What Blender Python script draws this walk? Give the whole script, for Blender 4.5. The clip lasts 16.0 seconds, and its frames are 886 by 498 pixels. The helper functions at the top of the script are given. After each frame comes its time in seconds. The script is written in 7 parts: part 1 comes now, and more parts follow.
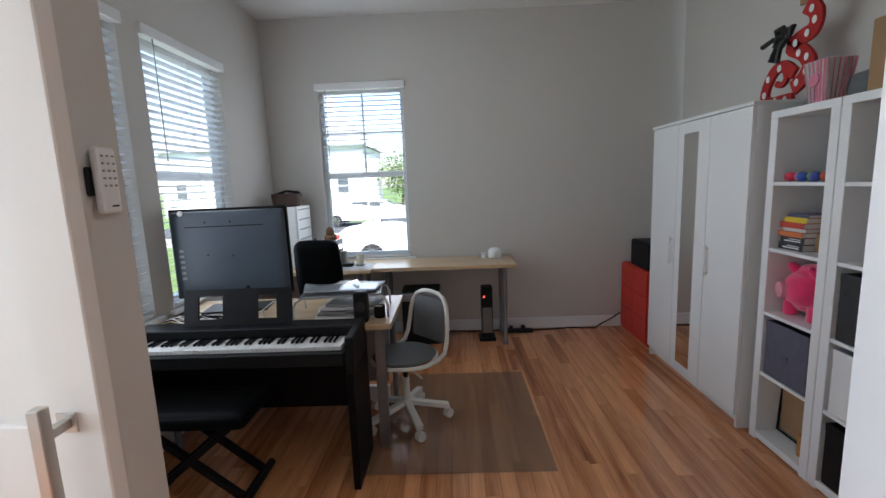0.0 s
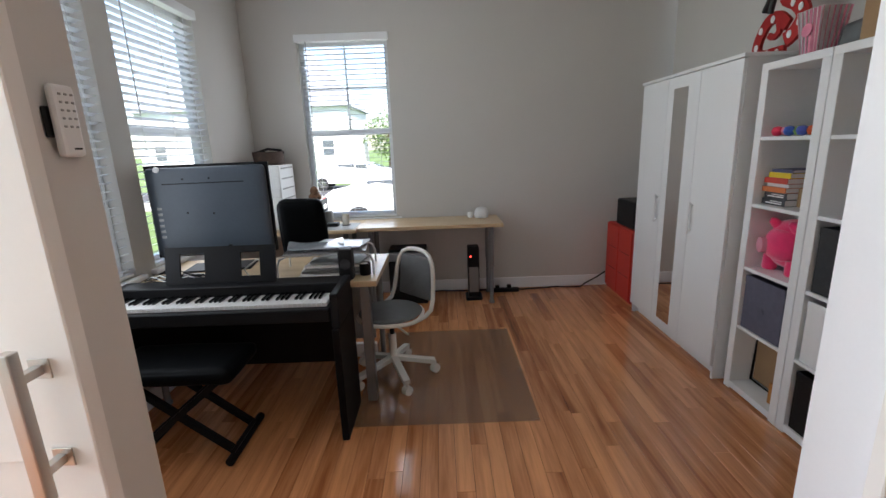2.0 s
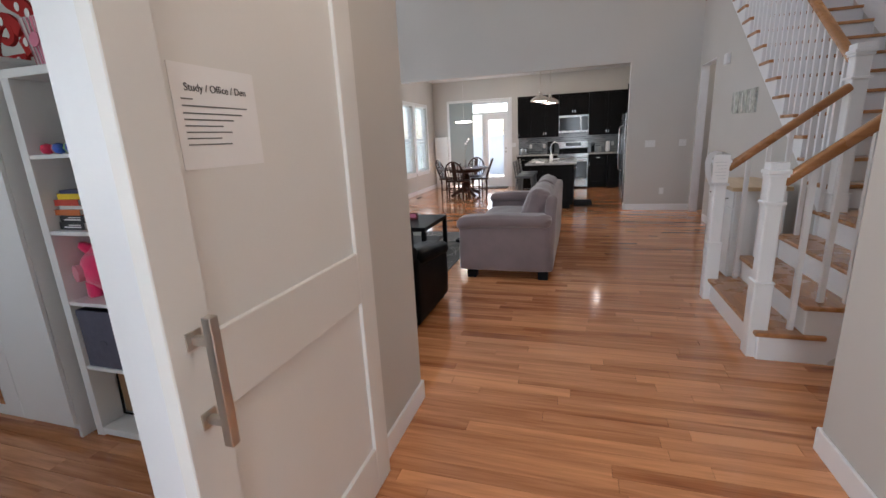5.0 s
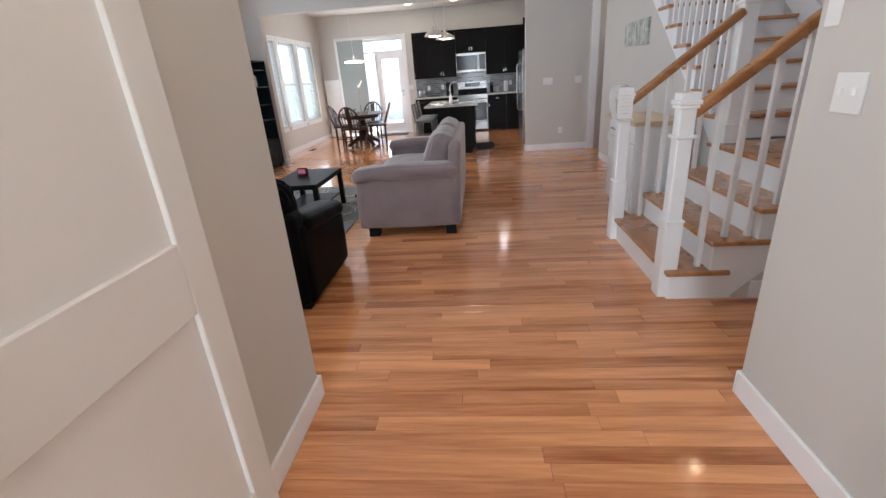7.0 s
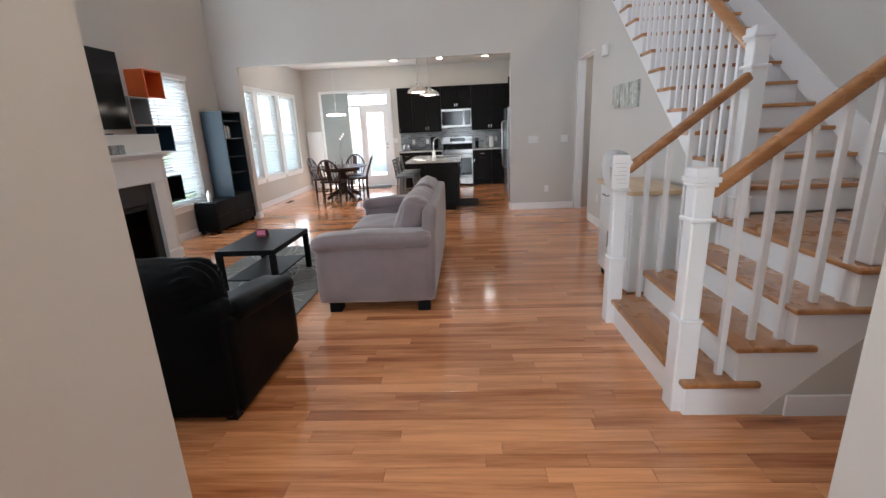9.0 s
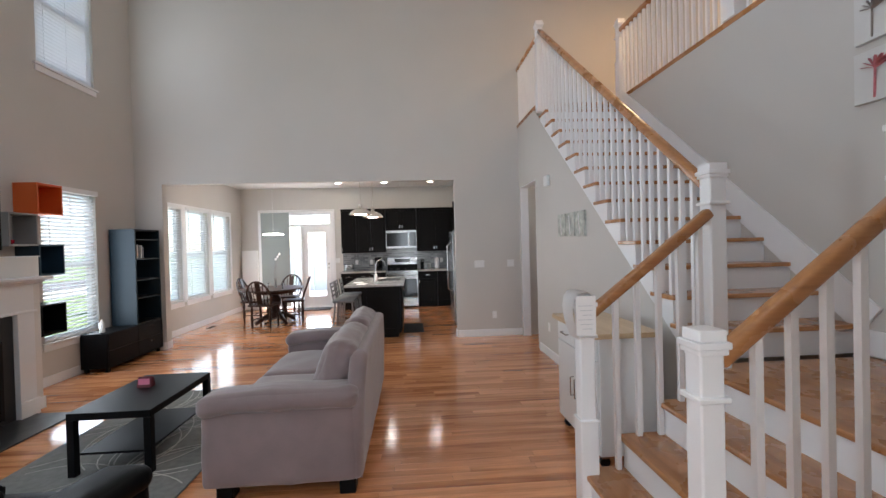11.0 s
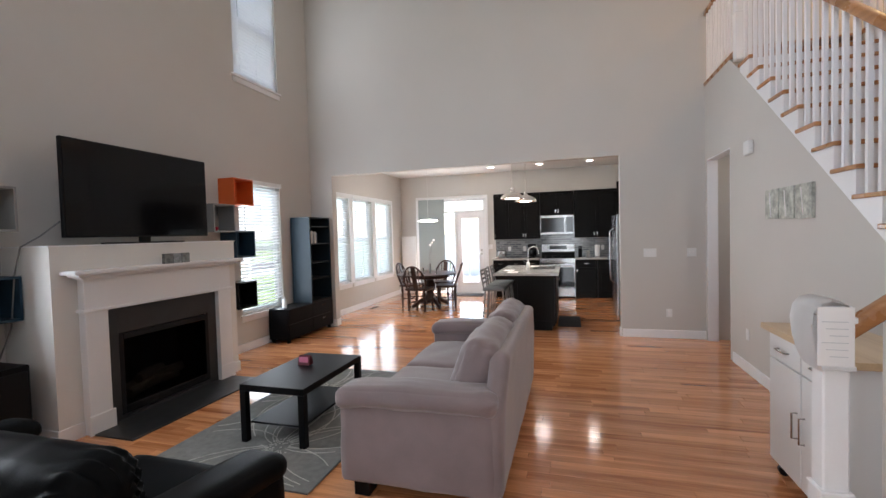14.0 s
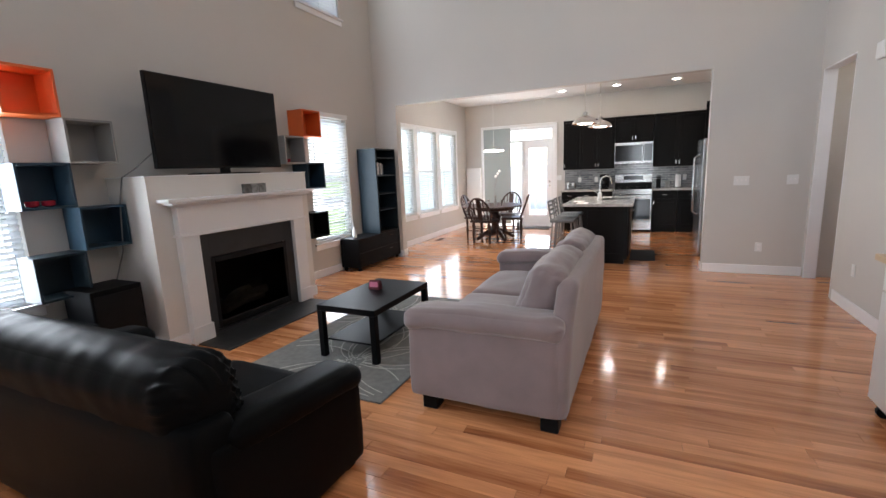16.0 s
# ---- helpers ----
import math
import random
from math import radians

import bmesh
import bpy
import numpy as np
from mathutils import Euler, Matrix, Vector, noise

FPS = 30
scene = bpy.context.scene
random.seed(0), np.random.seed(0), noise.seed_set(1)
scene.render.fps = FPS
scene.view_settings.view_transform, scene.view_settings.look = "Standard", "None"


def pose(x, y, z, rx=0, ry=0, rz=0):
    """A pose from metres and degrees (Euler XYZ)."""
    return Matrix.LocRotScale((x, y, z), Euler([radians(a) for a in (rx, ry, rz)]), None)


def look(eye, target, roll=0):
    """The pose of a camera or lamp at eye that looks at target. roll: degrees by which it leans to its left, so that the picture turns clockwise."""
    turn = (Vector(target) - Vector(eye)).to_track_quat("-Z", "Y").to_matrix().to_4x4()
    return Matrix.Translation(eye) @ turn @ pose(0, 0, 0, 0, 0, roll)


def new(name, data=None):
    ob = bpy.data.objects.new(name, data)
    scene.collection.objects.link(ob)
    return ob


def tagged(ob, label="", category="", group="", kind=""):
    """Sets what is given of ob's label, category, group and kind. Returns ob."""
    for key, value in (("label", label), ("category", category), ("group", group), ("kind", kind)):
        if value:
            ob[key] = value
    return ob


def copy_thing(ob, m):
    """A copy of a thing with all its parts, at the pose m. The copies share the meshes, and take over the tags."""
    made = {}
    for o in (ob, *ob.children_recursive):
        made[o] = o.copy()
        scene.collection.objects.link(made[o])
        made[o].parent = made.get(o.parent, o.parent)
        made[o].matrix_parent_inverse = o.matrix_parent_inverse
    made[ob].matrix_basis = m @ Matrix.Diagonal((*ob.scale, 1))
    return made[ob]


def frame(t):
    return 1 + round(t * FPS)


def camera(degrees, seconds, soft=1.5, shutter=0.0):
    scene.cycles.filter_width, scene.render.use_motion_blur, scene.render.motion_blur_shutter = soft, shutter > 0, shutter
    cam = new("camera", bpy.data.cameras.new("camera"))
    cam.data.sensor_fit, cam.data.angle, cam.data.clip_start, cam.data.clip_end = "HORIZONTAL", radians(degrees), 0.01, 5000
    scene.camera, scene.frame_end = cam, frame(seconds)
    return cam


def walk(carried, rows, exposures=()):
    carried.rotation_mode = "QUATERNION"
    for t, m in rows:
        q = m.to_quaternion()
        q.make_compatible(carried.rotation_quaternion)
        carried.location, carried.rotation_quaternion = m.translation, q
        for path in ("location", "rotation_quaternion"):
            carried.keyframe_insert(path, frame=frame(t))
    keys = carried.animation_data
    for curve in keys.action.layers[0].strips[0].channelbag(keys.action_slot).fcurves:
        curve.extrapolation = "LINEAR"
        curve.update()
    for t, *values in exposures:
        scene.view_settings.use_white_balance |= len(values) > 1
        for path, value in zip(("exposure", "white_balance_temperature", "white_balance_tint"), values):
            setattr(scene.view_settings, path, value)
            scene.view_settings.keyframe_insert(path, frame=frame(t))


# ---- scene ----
cam = camera(90.7, 16.0)
PATH = [
    (0, (0.151, 0.132, 1.53), (0.101, 2.108, 1.23), -2.2),
    (0.5, (0.129, 0.123, 1.526), (-0.137, 2.082, 1.224), -2.5),
    (1, (0.122, 0.118, 1.525), (-0.216, 2.064, 1.213), -2.3),
    (1.5, (0.138, 0.142, 1.498), (-0.074, 2.101, 1.159), -1.8),
    (2, (0.164, 0.144, 1.484), (0.162, 2.09, 1.022), -2.1),
    (2.5, (0.184, 0.167, 1.475), (0.515, 2.06, 0.92), -2.7),
    (3, (0.172, 0.217, 1.483), (0.956, 1.966, 0.911), -3.3),
    (3.5, (0.146, 0.229, 1.48), (1.417, 1.658, 0.895), -3.6),
    (4, (0.183, 0.197, 1.396), (1.78, 1.281, 0.873), -2.6),
    (4.5, (0.273, 0.157, 1.454), (2.049, 0.914, 0.935), -2.9),
    (5, (0.452, 0.126, 1.451), (2.303, 0.706, 0.963), -2.8),
    (7.5, (1.017, 0.156, 1.388), (2.872, 0.282, 0.651), -3.8),
    (8, (1.165, 0.108, 1.418), (3.047, 0.21, 0.749), -3.3),
    (8.5, (1.296, 0.08, 1.426), (3.204, 0.178, 0.836), -2.7),
    (9, (1.472, 0.067, 1.443), (3.397, 0.181, 0.911), -2.6),
    (9.5, (1.632, 0.075, 1.494), (3.594, 0.191, 1.122), -2.4),
    (10, (1.801, 0.033, 1.537), (3.791, 0.138, 1.361), -2.4),
    (12.5, (2.35, -0.009, 1.536), (4.315, -0.38, 1.585), -0.5),
    (13, (2.432, -0.006, 1.535), (4.428, -0.126, 1.543), -1.0),
    (13.5, (2.489, -0.033, 1.546), (4.478, 0.171, 1.507), -1.4),
    (14, (2.517, -0.026, 1.531), (4.436, 0.533, 1.463), -1.6),
    (14.5, (2.501, -0.006, 1.515), (4.347, 0.759, 1.428), -1.3),
    (15, (2.491, 0.009, 1.514), (4.28, 0.895, 1.395), -1.2),
    (15.5, (2.51, 0.006, 1.492), (4.287, 0.9, 1.293), -1.3),
    (16, (2.557, -0.002, 1.47), (4.341, 0.83, 1.117), -2.4),
]
walk(cam, [(t, look(eye, target, roll)) for t, eye, target, roll in PATH], [(0, 1.52, 6150, 13), (1.0, 1.52, 6150, 13), (2.0, 1.65, 6450, 14), (3.0, 1.6, 6450, 15), (4.0, 1.5, 6400, 15), (5.0, 1.46, 6200, 13), (7.5, 1.95, 6150, 11), (9.5, 1.9, 6150, 10), (12.5, 1.75, 6350, 13), (14.5, 1.95, 6350, 13), (16, 2.0, 6350, 13)])
SKY = 0.15

# ---- world, sun and lamps ----
world = bpy.data.worlds.new("world")
scene.world = world
world.use_nodes = True
wn = world.node_tree
sky = wn.nodes.new("ShaderNodeTexSky")
sky.sky_type, sky.sun_disc, sky.sun_elevation, sky.sun_rotation = "NISHITA", False, radians(50), radians(143)
wn.nodes["Background"].inputs["Strength"].default_value = SKY
wn.links.new(sky.outputs[0], wn.nodes["Background"].inputs["Color"])
sun = new("sun", bpy.data.lights.new("sun", "SUN"))
sun.data.energy, sun.data.angle, sun.data.color = 5.0, radians(10), (1.0, 0.95, 0.88)
sun.matrix_basis = look((6, -8, 12), (0, 0, 0))


def area(name, m, w, h, watts, colour):
    ob = new(name, bpy.data.lights.new(name, "AREA"))
    ob.data.shape, ob.data.size, ob.data.size_y, ob.data.energy, ob.data.color = "RECTANGLE", w, h, watts, colour
    ob.matrix_basis = m
    return ob


DAY = (0.85, 0.935, 1.0)
WARM = (1.0, 0.66, 0.34)


def window_light(name, at, normal, w, h, watts):
    p = Vector(at)
    return area(name, look(p, p + Vector(normal)), w, h, watts, DAY)


# daylight standing in the openings, outside the panes
window_light("sky_study_north", (-0.71, 4.515, 1.635), (0, -1, 0), 0.76, 1.58, 2.6)
window_light("sky_study_west", (-1.625, 3.25, 1.635), (1, 0, 0), 0.82, 1.58, 3.2)
window_light("sky_study_west", (-1.625, 2.17, 1.635), (1, 0, 0), 0.82, 1.58, 3.2)
window_light("sky_front_door", (-2.68, 0.30, 1.45), (1, -0.12, -0.1), 0.9, 2.2, 22)
window_light("sky_great_north", (7.885, 4.255, 1.41), (0, -1, 0), 0.82, 1.72, 8.5)
window_light("sky_great_north", (3.79, 4.255, 1.41), (0, -1, 0), 0.82, 1.72, 14)
window_light("sky_great_high", (7.92, 4.255, 4.53), (0, -1, 0), 0.82, 1.44, 4.5)
window_light("sky_great_high", (3.79, 4.255, 4.53), (0, -1, 0), 0.82, 1.44, 7)
# added fill, no known window here: brightens the tall living room walls
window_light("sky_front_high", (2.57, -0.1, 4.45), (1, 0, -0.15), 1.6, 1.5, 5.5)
for wx in (10.07, 11.13, 12.21):
    window_light("sky_dining", (wx, 4.255, 1.46), (0, -1, 0), 0.82, 1.6, 2.8)
window_light("sky_back_door", (13.39, 2.42, 1.1), (-1, 0, 0), 0.6, 1.7, 5.5)


for at, way, w in (((7.885, 4.345, 1.41), (0, -1, 0), 2.0), ((3.79, 4.345, 1.41), (0, -1, 0), 2.0), ((10.07, 4.345, 1.46), (0, -1, 0), 1.4), ((11.13, 4.345, 1.46), (0, -1, 0), 1.4), ((12.21, 4.345, 1.46), (0, -1, 0), 1.4), ((-1.715, 3.25, 1.635), (1, 0, 0), 1.4), ((-1.715, 2.17, 1.635), (1, 0, 0), 1.4), ((-0.71, 4.605, 1.635), (0, -1, 0), 0.5)):
    window_light("sky_on_blind", at, way, 0.8, 1.6, w)


def lamp(name, at, watts, colour, size, aim=(0, 0, -1)):
    ob = area(name, look(at, Vector(at) + Vector(aim)), size, size, watts, colour)
    ob.data.shape = "DISK"
    return ob


for ly in (1.69, 0.61, -0.46):
    lamp("recessed_bulb", (12.5, ly, 2.995), 0.8, (1.0, 0.86, 0.68), 0.12)
lamp("pendant_bulb", (9.7, 0.87, 2.06), 0.6, (1.0, 0.84, 0.62), 0.12)
lamp("pendant_bulb", (10.5, 0.73, 2.06), 0.6, (1.0, 0.84, 0.62), 0.12)
lamp("upper_hall_bulb", (7.2, -3.7, 5.55), 10, WARM, 0.35)
# unseen fill added to lighten the doorway under the stairs, no lamp known there
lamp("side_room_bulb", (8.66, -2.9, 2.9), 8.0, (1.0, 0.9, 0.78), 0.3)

lamp("hall_bulb", (1.75, 0.30, 3.0), 2.6, (1.0, 0.84, 0.68), 0.5)

# ---- materials ----


def mat(name, base, rough=0.5, metal=0.0, var=0.08, scale=6.0, bump=0.0, bscale=60.0, stretch=(1, 1, 1), spec=0.5, sheen=0.0, rvar=0.0, coat=0.0):
    """Paint, wood, cloth or metal: two scales of colour variation, and a fine relief."""
    m = bpy.data.materials.new(name)
    m.use_nodes = True
    t = m.node_tree
    b = t.nodes["Principled BSDF"]
    co = t.nodes.new("ShaderNodeTexCoord")
    mp = t.nodes.new("ShaderNodeMapping")
    mp.inputs["Scale"].default_value = stretch
    t.links.new(co.outputs["Object"], mp.inputs[0])
    big, fine = t.nodes.new("ShaderNodeTexNoise"), t.nodes.new("ShaderNodeTexNoise")
    big.inputs["Scale"].default_value, big.inputs["Detail"].default_value = scale, 4
    fine.inputs["Scale"].default_value, fine.inputs["Detail"].default_value = bscale, 3
    for n in (big, fine):
        t.links.new(mp.outputs[0], n.inputs["Vector"])
    add = t.nodes.new("ShaderNodeMath")
    add.operation = "MULTIPLY_ADD"
    add.inputs[1].default_value = 0.4
    t.links.new(fine.outputs[0], add.inputs[0])
    t.links.new(big.outputs[0], add.inputs[2])
    ramp = t.nodes.new("ShaderNodeValToRGB")
    ramp.color_ramp.elements[0].position, ramp.color_ramp.elements[1].position = 0.4, 1.0
    ramp.color_ramp.elements[0].color = (*[c * (1 - var) for c in base], 1)
    ramp.color_ramp.elements[1].color = (*[min(1, c * (1 + var)) for c in base], 1)
    t.links.new(add.outputs[0], ramp.inputs[0])
    t.links.new(ramp.outputs[0], b.inputs["Base Color"])
    b.inputs["Roughness"].default_value, b.inputs["Metallic"].default_value = rough, metal
    b.inputs["Specular IOR Level"].default_value = spec
    b.inputs["Sheen Weight"].default_value = sheen
    b.inputs["Coat Weight"].default_value = coat
    b.inputs["Coat Roughness"].default_value = 0.08
    if rvar:
        mr = t.nodes.new("ShaderNodeMapRange")
        mr.inputs["To Min"].default_value, mr.inputs["To Max"].default_value = max(0.02, rough - rvar), rough + rvar
        t.links.new(big.outputs[0], mr.inputs["Value"])
        t.links.new(mr.outputs[0], b.inputs["Roughness"])
    if bump:
        bu = t.nodes.new("ShaderNodeBump")
        bu.inputs["Strength"].default_value, bu.inputs["Distance"].default_value = bump, 0.004
        t.links.new(fine.outputs[0], bu.inputs["Height"])
        t.links.new(bu.outputs[0], b.inputs["Normal"])
    return m


def wood(name, dark, light, along="y", rough=0.3, random_from="object", coat=0.3, grain=9.0, spread=1.0):
    """Oiled or lacquered wood: grain along one axis, board to board variation."""
    m = mat(name, light, rough, rvar=0.08, coat=coat)
    t = m.node_tree
    b = t.nodes["Principled BSDF"]
    geo = t.nodes.new("ShaderNodeNewGeometry")
    mp = t.nodes.new("ShaderNodeMapping")
    mp.inputs["Scale"].default_value = {"x": (0.06, 1, 1), "y": (1, 0.06, 1), "z": (1, 1, 0.06)}[along]
    t.links.new(geo.outputs["Position"], mp.inputs[0])
    if random_from == "object":
        rnd = t.nodes.new("ShaderNodeObjectInfo").outputs["Random"]
    else:
        rnd = geo.outputs["Random Per Island"]
    off = t.nodes.new("ShaderNodeVectorMath")
    off.operation = "SCALE"
    off.inputs[0].default_value = (7.1, 5.3, 3.7)
    t.links.new(rnd, off.inputs["Scale"])
    plus = t.nodes.new("ShaderNodeVectorMath")
    t.links.new(mp.outputs[0], plus.inputs[0])
    t.links.new(off.outputs[0], plus.inputs[1])
    n = t.nodes.new("ShaderNodeTexNoise")
    n.inputs["Scale"].default_value, n.inputs["Detail"].default_value, n.inputs["Distortion"].default_value = grain, 6, 1.2
    f = t.nodes.new("ShaderNodeTexNoise")
    f.inputs["Scale"].default_value, f.inputs["Detail"].default_value = grain * 9, 3
    for k in (n, f):
        t.links.new(plus.outputs[0], k.inputs["Vector"])
    mix = t.nodes.new("ShaderNodeMath")
    mix.operation = "MULTIPLY_ADD"
    mix.inputs[1].default_value = 0.45 * spread
    t.links.new(rnd, mix.inputs[0])
    t.links.new(n.outputs[0], mix.inputs[2])
    mix2 = t.nodes.new("ShaderNodeMath")
    mix2.operation = "MULTIPLY_ADD"
    mix2.inputs[1].default_value = 0.32
    t.links.new(f.outputs[0], mix2.inputs[0])
    t.links.new(mix.outputs[0], mix2.inputs[2])
    r = t.nodes.new("ShaderNodeValToRGB")
    r.color_ramp.elements[0].position, r.color_ramp.elements[1].position = 0.42, 1.0
    r.color_ramp.elements[0].color, r.color_ramp.elements[1].color = (*dark, 1), (*light, 1)
    t.links.new(mix2.outputs[0], r.inputs[0])
    t.links.new(r.outputs[0], b.inputs["Base Color"])
    bu = t.nodes.new("ShaderNodeBump")
    bu.inputs["Strength"].default_value, bu.inputs["Distance"].default_value = 0.12, 0.003
    t.links.new(n.outputs[0], bu.inputs["Height"])
    t.links.new(bu.outputs[0], b.inputs["Normal"])
    return m


def glass(name, tint=(1, 1, 1)):
    m = bpy.data.materials.new(name)
    m.use_nodes = True
    b = m.node_tree.nodes["Principled BSDF"]
    b.inputs["Base Color"].default_value = (*tint, 1)
    b.inputs["Transmission Weight"].default_value, b.inputs["Roughness"].default_value, b.inputs["IOR"].default_value = 1.0, 0.0, 1.05
    return m


def glow(name, colour, strength):
    m = bpy.data.materials.new(name)
    m.use_nodes = True
    b = m.node_tree.nodes["Principled BSDF"]
    b.inputs["Base Color"].default_value = (*colour, 1)
    b.inputs["Emission Color"].default_value = (*colour, 1)
    b.inputs["Emission Strength"].default_value = strength
    return m


PAINT = mat("wall_paint", (0.60, 0.575, 0.54), 0.75, var=0.025, scale=1.3, bump=0.05, bscale=180)
CEIL = mat("ceiling_paint", (0.78, 0.77, 0.75), 0.85, var=0.02, scale=1.0, bump=0.05, bscale=150)
TRIM = mat("trim_paint", (0.86, 0.86, 0.87), 0.30, var=0.02, scale=3, bump=0.02, bscale=80)
DOORP = mat("door_paint", (0.77, 0.745, 0.71), 0.38, var=0.02, scale=3, bump=0.02, bscale=90)
OAK = wood("oak_floor", (0.42, 0.148, 0.054), (0.83, 0.378, 0.168), "y", 0.14, "object", 0.5, spread=0.6)
OAK_REST = wood("oak_floor_rest", (0.42, 0.148, 0.054), (0.83, 0.378, 0.168), "y", 0.14, "island", 0.5, spread=0.6)
for m in (OAK, OAK_REST):
    ramp = [n for n in m.node_tree.nodes if n.bl_idname == "ShaderNodeValToRGB"][-1].color_ramp
    ramp.elements[0].position = 0.58
    e = ramp.elements.new(0.42)
    e.color = (0.20, 0.068, 0.026, 1)
    # each strip is slightly cupped, which draws reflections out along the room
    relief = [n for n in m.node_tree.nodes if n.bl_idname == "ShaderNodeBump"][0]
    relief.inputs["Strength"].default_value = 0.17
    m.node_tree.links.new(relief.outputs[0], m.node_tree.nodes["Principled BSDF"].inputs["Coat Normal"])
OAK_X = wood("oak_stair_x", (0.27, 0.105, 0.036), (0.53, 0.25, 0.095), "x", 0.28, "object", 0.4, spread=0.5)
OAK_Y = wood("oak_stair_y", (0.27, 0.105, 0.036), (0.53, 0.25, 0.095), "y", 0.28, "object", 0.4, spread=0.5)
SUB = mat("floor_gap", (0.05, 0.025, 0.012), 0.8)
WHITE_LAM = mat("white_laminate", (0.80, 0.81, 0.81), 0.4, var=0.015, scale=2)
BIRCH = wood("birch_top", (0.52, 0.36, 0.20), (0.72, 0.55, 0.35), "x", 0.35, "object", 0.1, spread=0.2)
BLACK = mat("black_stain", (0.004, 0.0042, 0.005), 0.46, spec=0.11, var=0.3, scale=14, bump=0.04, bscale=90, stretch=(1, 1, 0.2))
BLACKP = mat("black_plastic", (0.008, 0.008, 0.009), 0.5, spec=0.2, var=0.2, scale=8, bump=0.03, bscale=200)
GLOSSB = mat("gloss_black", (0.004, 0.004, 0.005), 0.10, var=0.1, spec=0.28)
CAB = wood("espresso_cabinet", (0.0022, 0.002, 0.002), (0.006, 0.005, 0.0048), "z", 0.42, "object", 0.0)
CAB.node_tree.nodes["Principled BSDF"].inputs["Specular IOR Level"].default_value = 0.13
STEEL = mat("stainless_steel", (0.36, 0.36, 0.36), 0.26, 1.0, var=0.06, scale=3, bump=0.02, bscale=160, stretch=(1, 0.03, 1), rvar=0.05)
NICKEL = mat("brushed_nickel", (0.55, 0.53, 0.50), 0.3, 1.0, var=0.08, scale=10, bump=0.03, bscale=200, stretch=(1, 1, 0.05))
GREYM = mat("grey_metal", (0.22, 0.22, 0.22), 0.4, 0.7, var=0.06)
GRANITE = mat("granite_top", (0.50, 0.49, 0.47), 0.14, var=0.35, scale=40, bscale=160, rvar=0.04)
SUEDE = mat("grey_suede", (0.205, 0.155, 0.156), 0.9, var=0.26, scale=3.0, bump=0.12, bscale=260, sheen=0.5)
LEATHER = mat("black_leather", (0.0035, 0.0042, 0.005), 0.46, var=0.3, scale=5, bump=0.2, bscale=150, rvar=0.05, spec=0.05)
SLATE = mat("black_slate", (0.026, 0.027, 0.029), 0.42, var=0.25, scale=9, bump=0.08, bscale=60, rvar=0.1)
RUG = mat("grey_rug", (0.20, 0.20, 0.19), 0.95, var=0.2, scale=22, bump=0.5, bscale=420)
RUGL = mat("rug_ivory", (0.48, 0.47, 0.43), 0.95, var=0.15, scale=30, bump=0.5, bscale=420)
ORANGE = mat("orange_lacquer", (0.72, 0.13, 0.025), 0.42, var=0.03)
GREYL = mat("light_grey_lacquer", (0.30, 0.30, 0.29), 0.45, var=0.03)
BLUEL = mat("dark_blue_lacquer", (0.022, 0.05, 0.078), 0.42, var=0.08, spec=0.3)
TEALB = mat("blue_black_side", (0.014, 0.026, 0.036), 0.42, var=0.1, scale=4, spec=0.22)
RED = mat("red_metal", (0.55, 0.030, 0.018), 0.4, var=0.05)
PINK = mat("pink_plush", (0.85, 0.03, 0.16), 0.9, var=0.15, scale=20, bump=0.6, bscale=300, sheen=0.6)
PALEPINK = mat("pale_pink", (0.72, 0.30, 0.38), 0.8, var=0.1)
DARKBOX = mat("dark_fabric", (0.035, 0.037, 0.040), 0.9, var=0.15, scale=30, bump=0.3, bscale=500)
BLUEBOX = mat("slate_blue_fabric", (0.105, 0.105, 0.145), 0.9, var=0.12, scale=30, bump=0.3, bscale=500)
CARD = mat("cardboard", (0.32, 0.20, 0.105), 0.85, var=0.12, scale=6, bump=0.05, bscale=120)
PAPER = mat("paper", (0.86, 0.84, 0.83), 0.7, var=0.02)
INK = mat("ink", (0.05, 0.05, 0.055), 0.6)
WHITEP = mat("white_plastic", (0.78, 0.78, 0.77), 0.4, var=0.02)
GREYF = mat("grey_seat_cloth", (0.16, 0.17, 0.175), 0.85, var=0.12, scale=20, bump=0.3, bscale=500)
MATP = mat("clear_mat", (0.24, 0.195, 0.14), 0.30, var=0.08, scale=5, bump=0.05, bscale=160)
MATP.node_tree.nodes["Principled BSDF"].inputs["Alpha"].default_value = 0.26
CHERRY = wood("cherry_wood", (0.014, 0.0055, 0.0035), (0.048, 0.017, 0.010), "x", 0.45, "object", 0.0)
SLAT = mat("blind_slat", (0.82, 0.83, 0.83), 0.5, var=0.02, scale=4)
VINYL = mat("window_vinyl", (0.82, 0.83, 0.84), 0.35, var=0.02)
GLASS = glass("window_glass")
MIRROR = mat("mirror_silver", (0.86, 0.87, 0.87), 0.02, 1.0, var=0.005)
BULB = glow("lit_diffuser", (1.0, 0.90, 0.76), 9.0)
DARKM = mat("dark_mat", (0.03, 0.03, 0.032), 0.9, var=0.2, scale=30, bump=0.3, bscale=300)

# ---- builders ----
WORLD_OF = {}


def thing(name, at, label, category, group="", turn=0.0):
    ob = new(name)
    ob.empty_display_size = 0.1
    ob.matrix_basis = pose(*at, 0, 0, turn)
    WORLD_OF[ob] = ob.matrix_basis.copy()
    return tagged(ob, label, category, group)


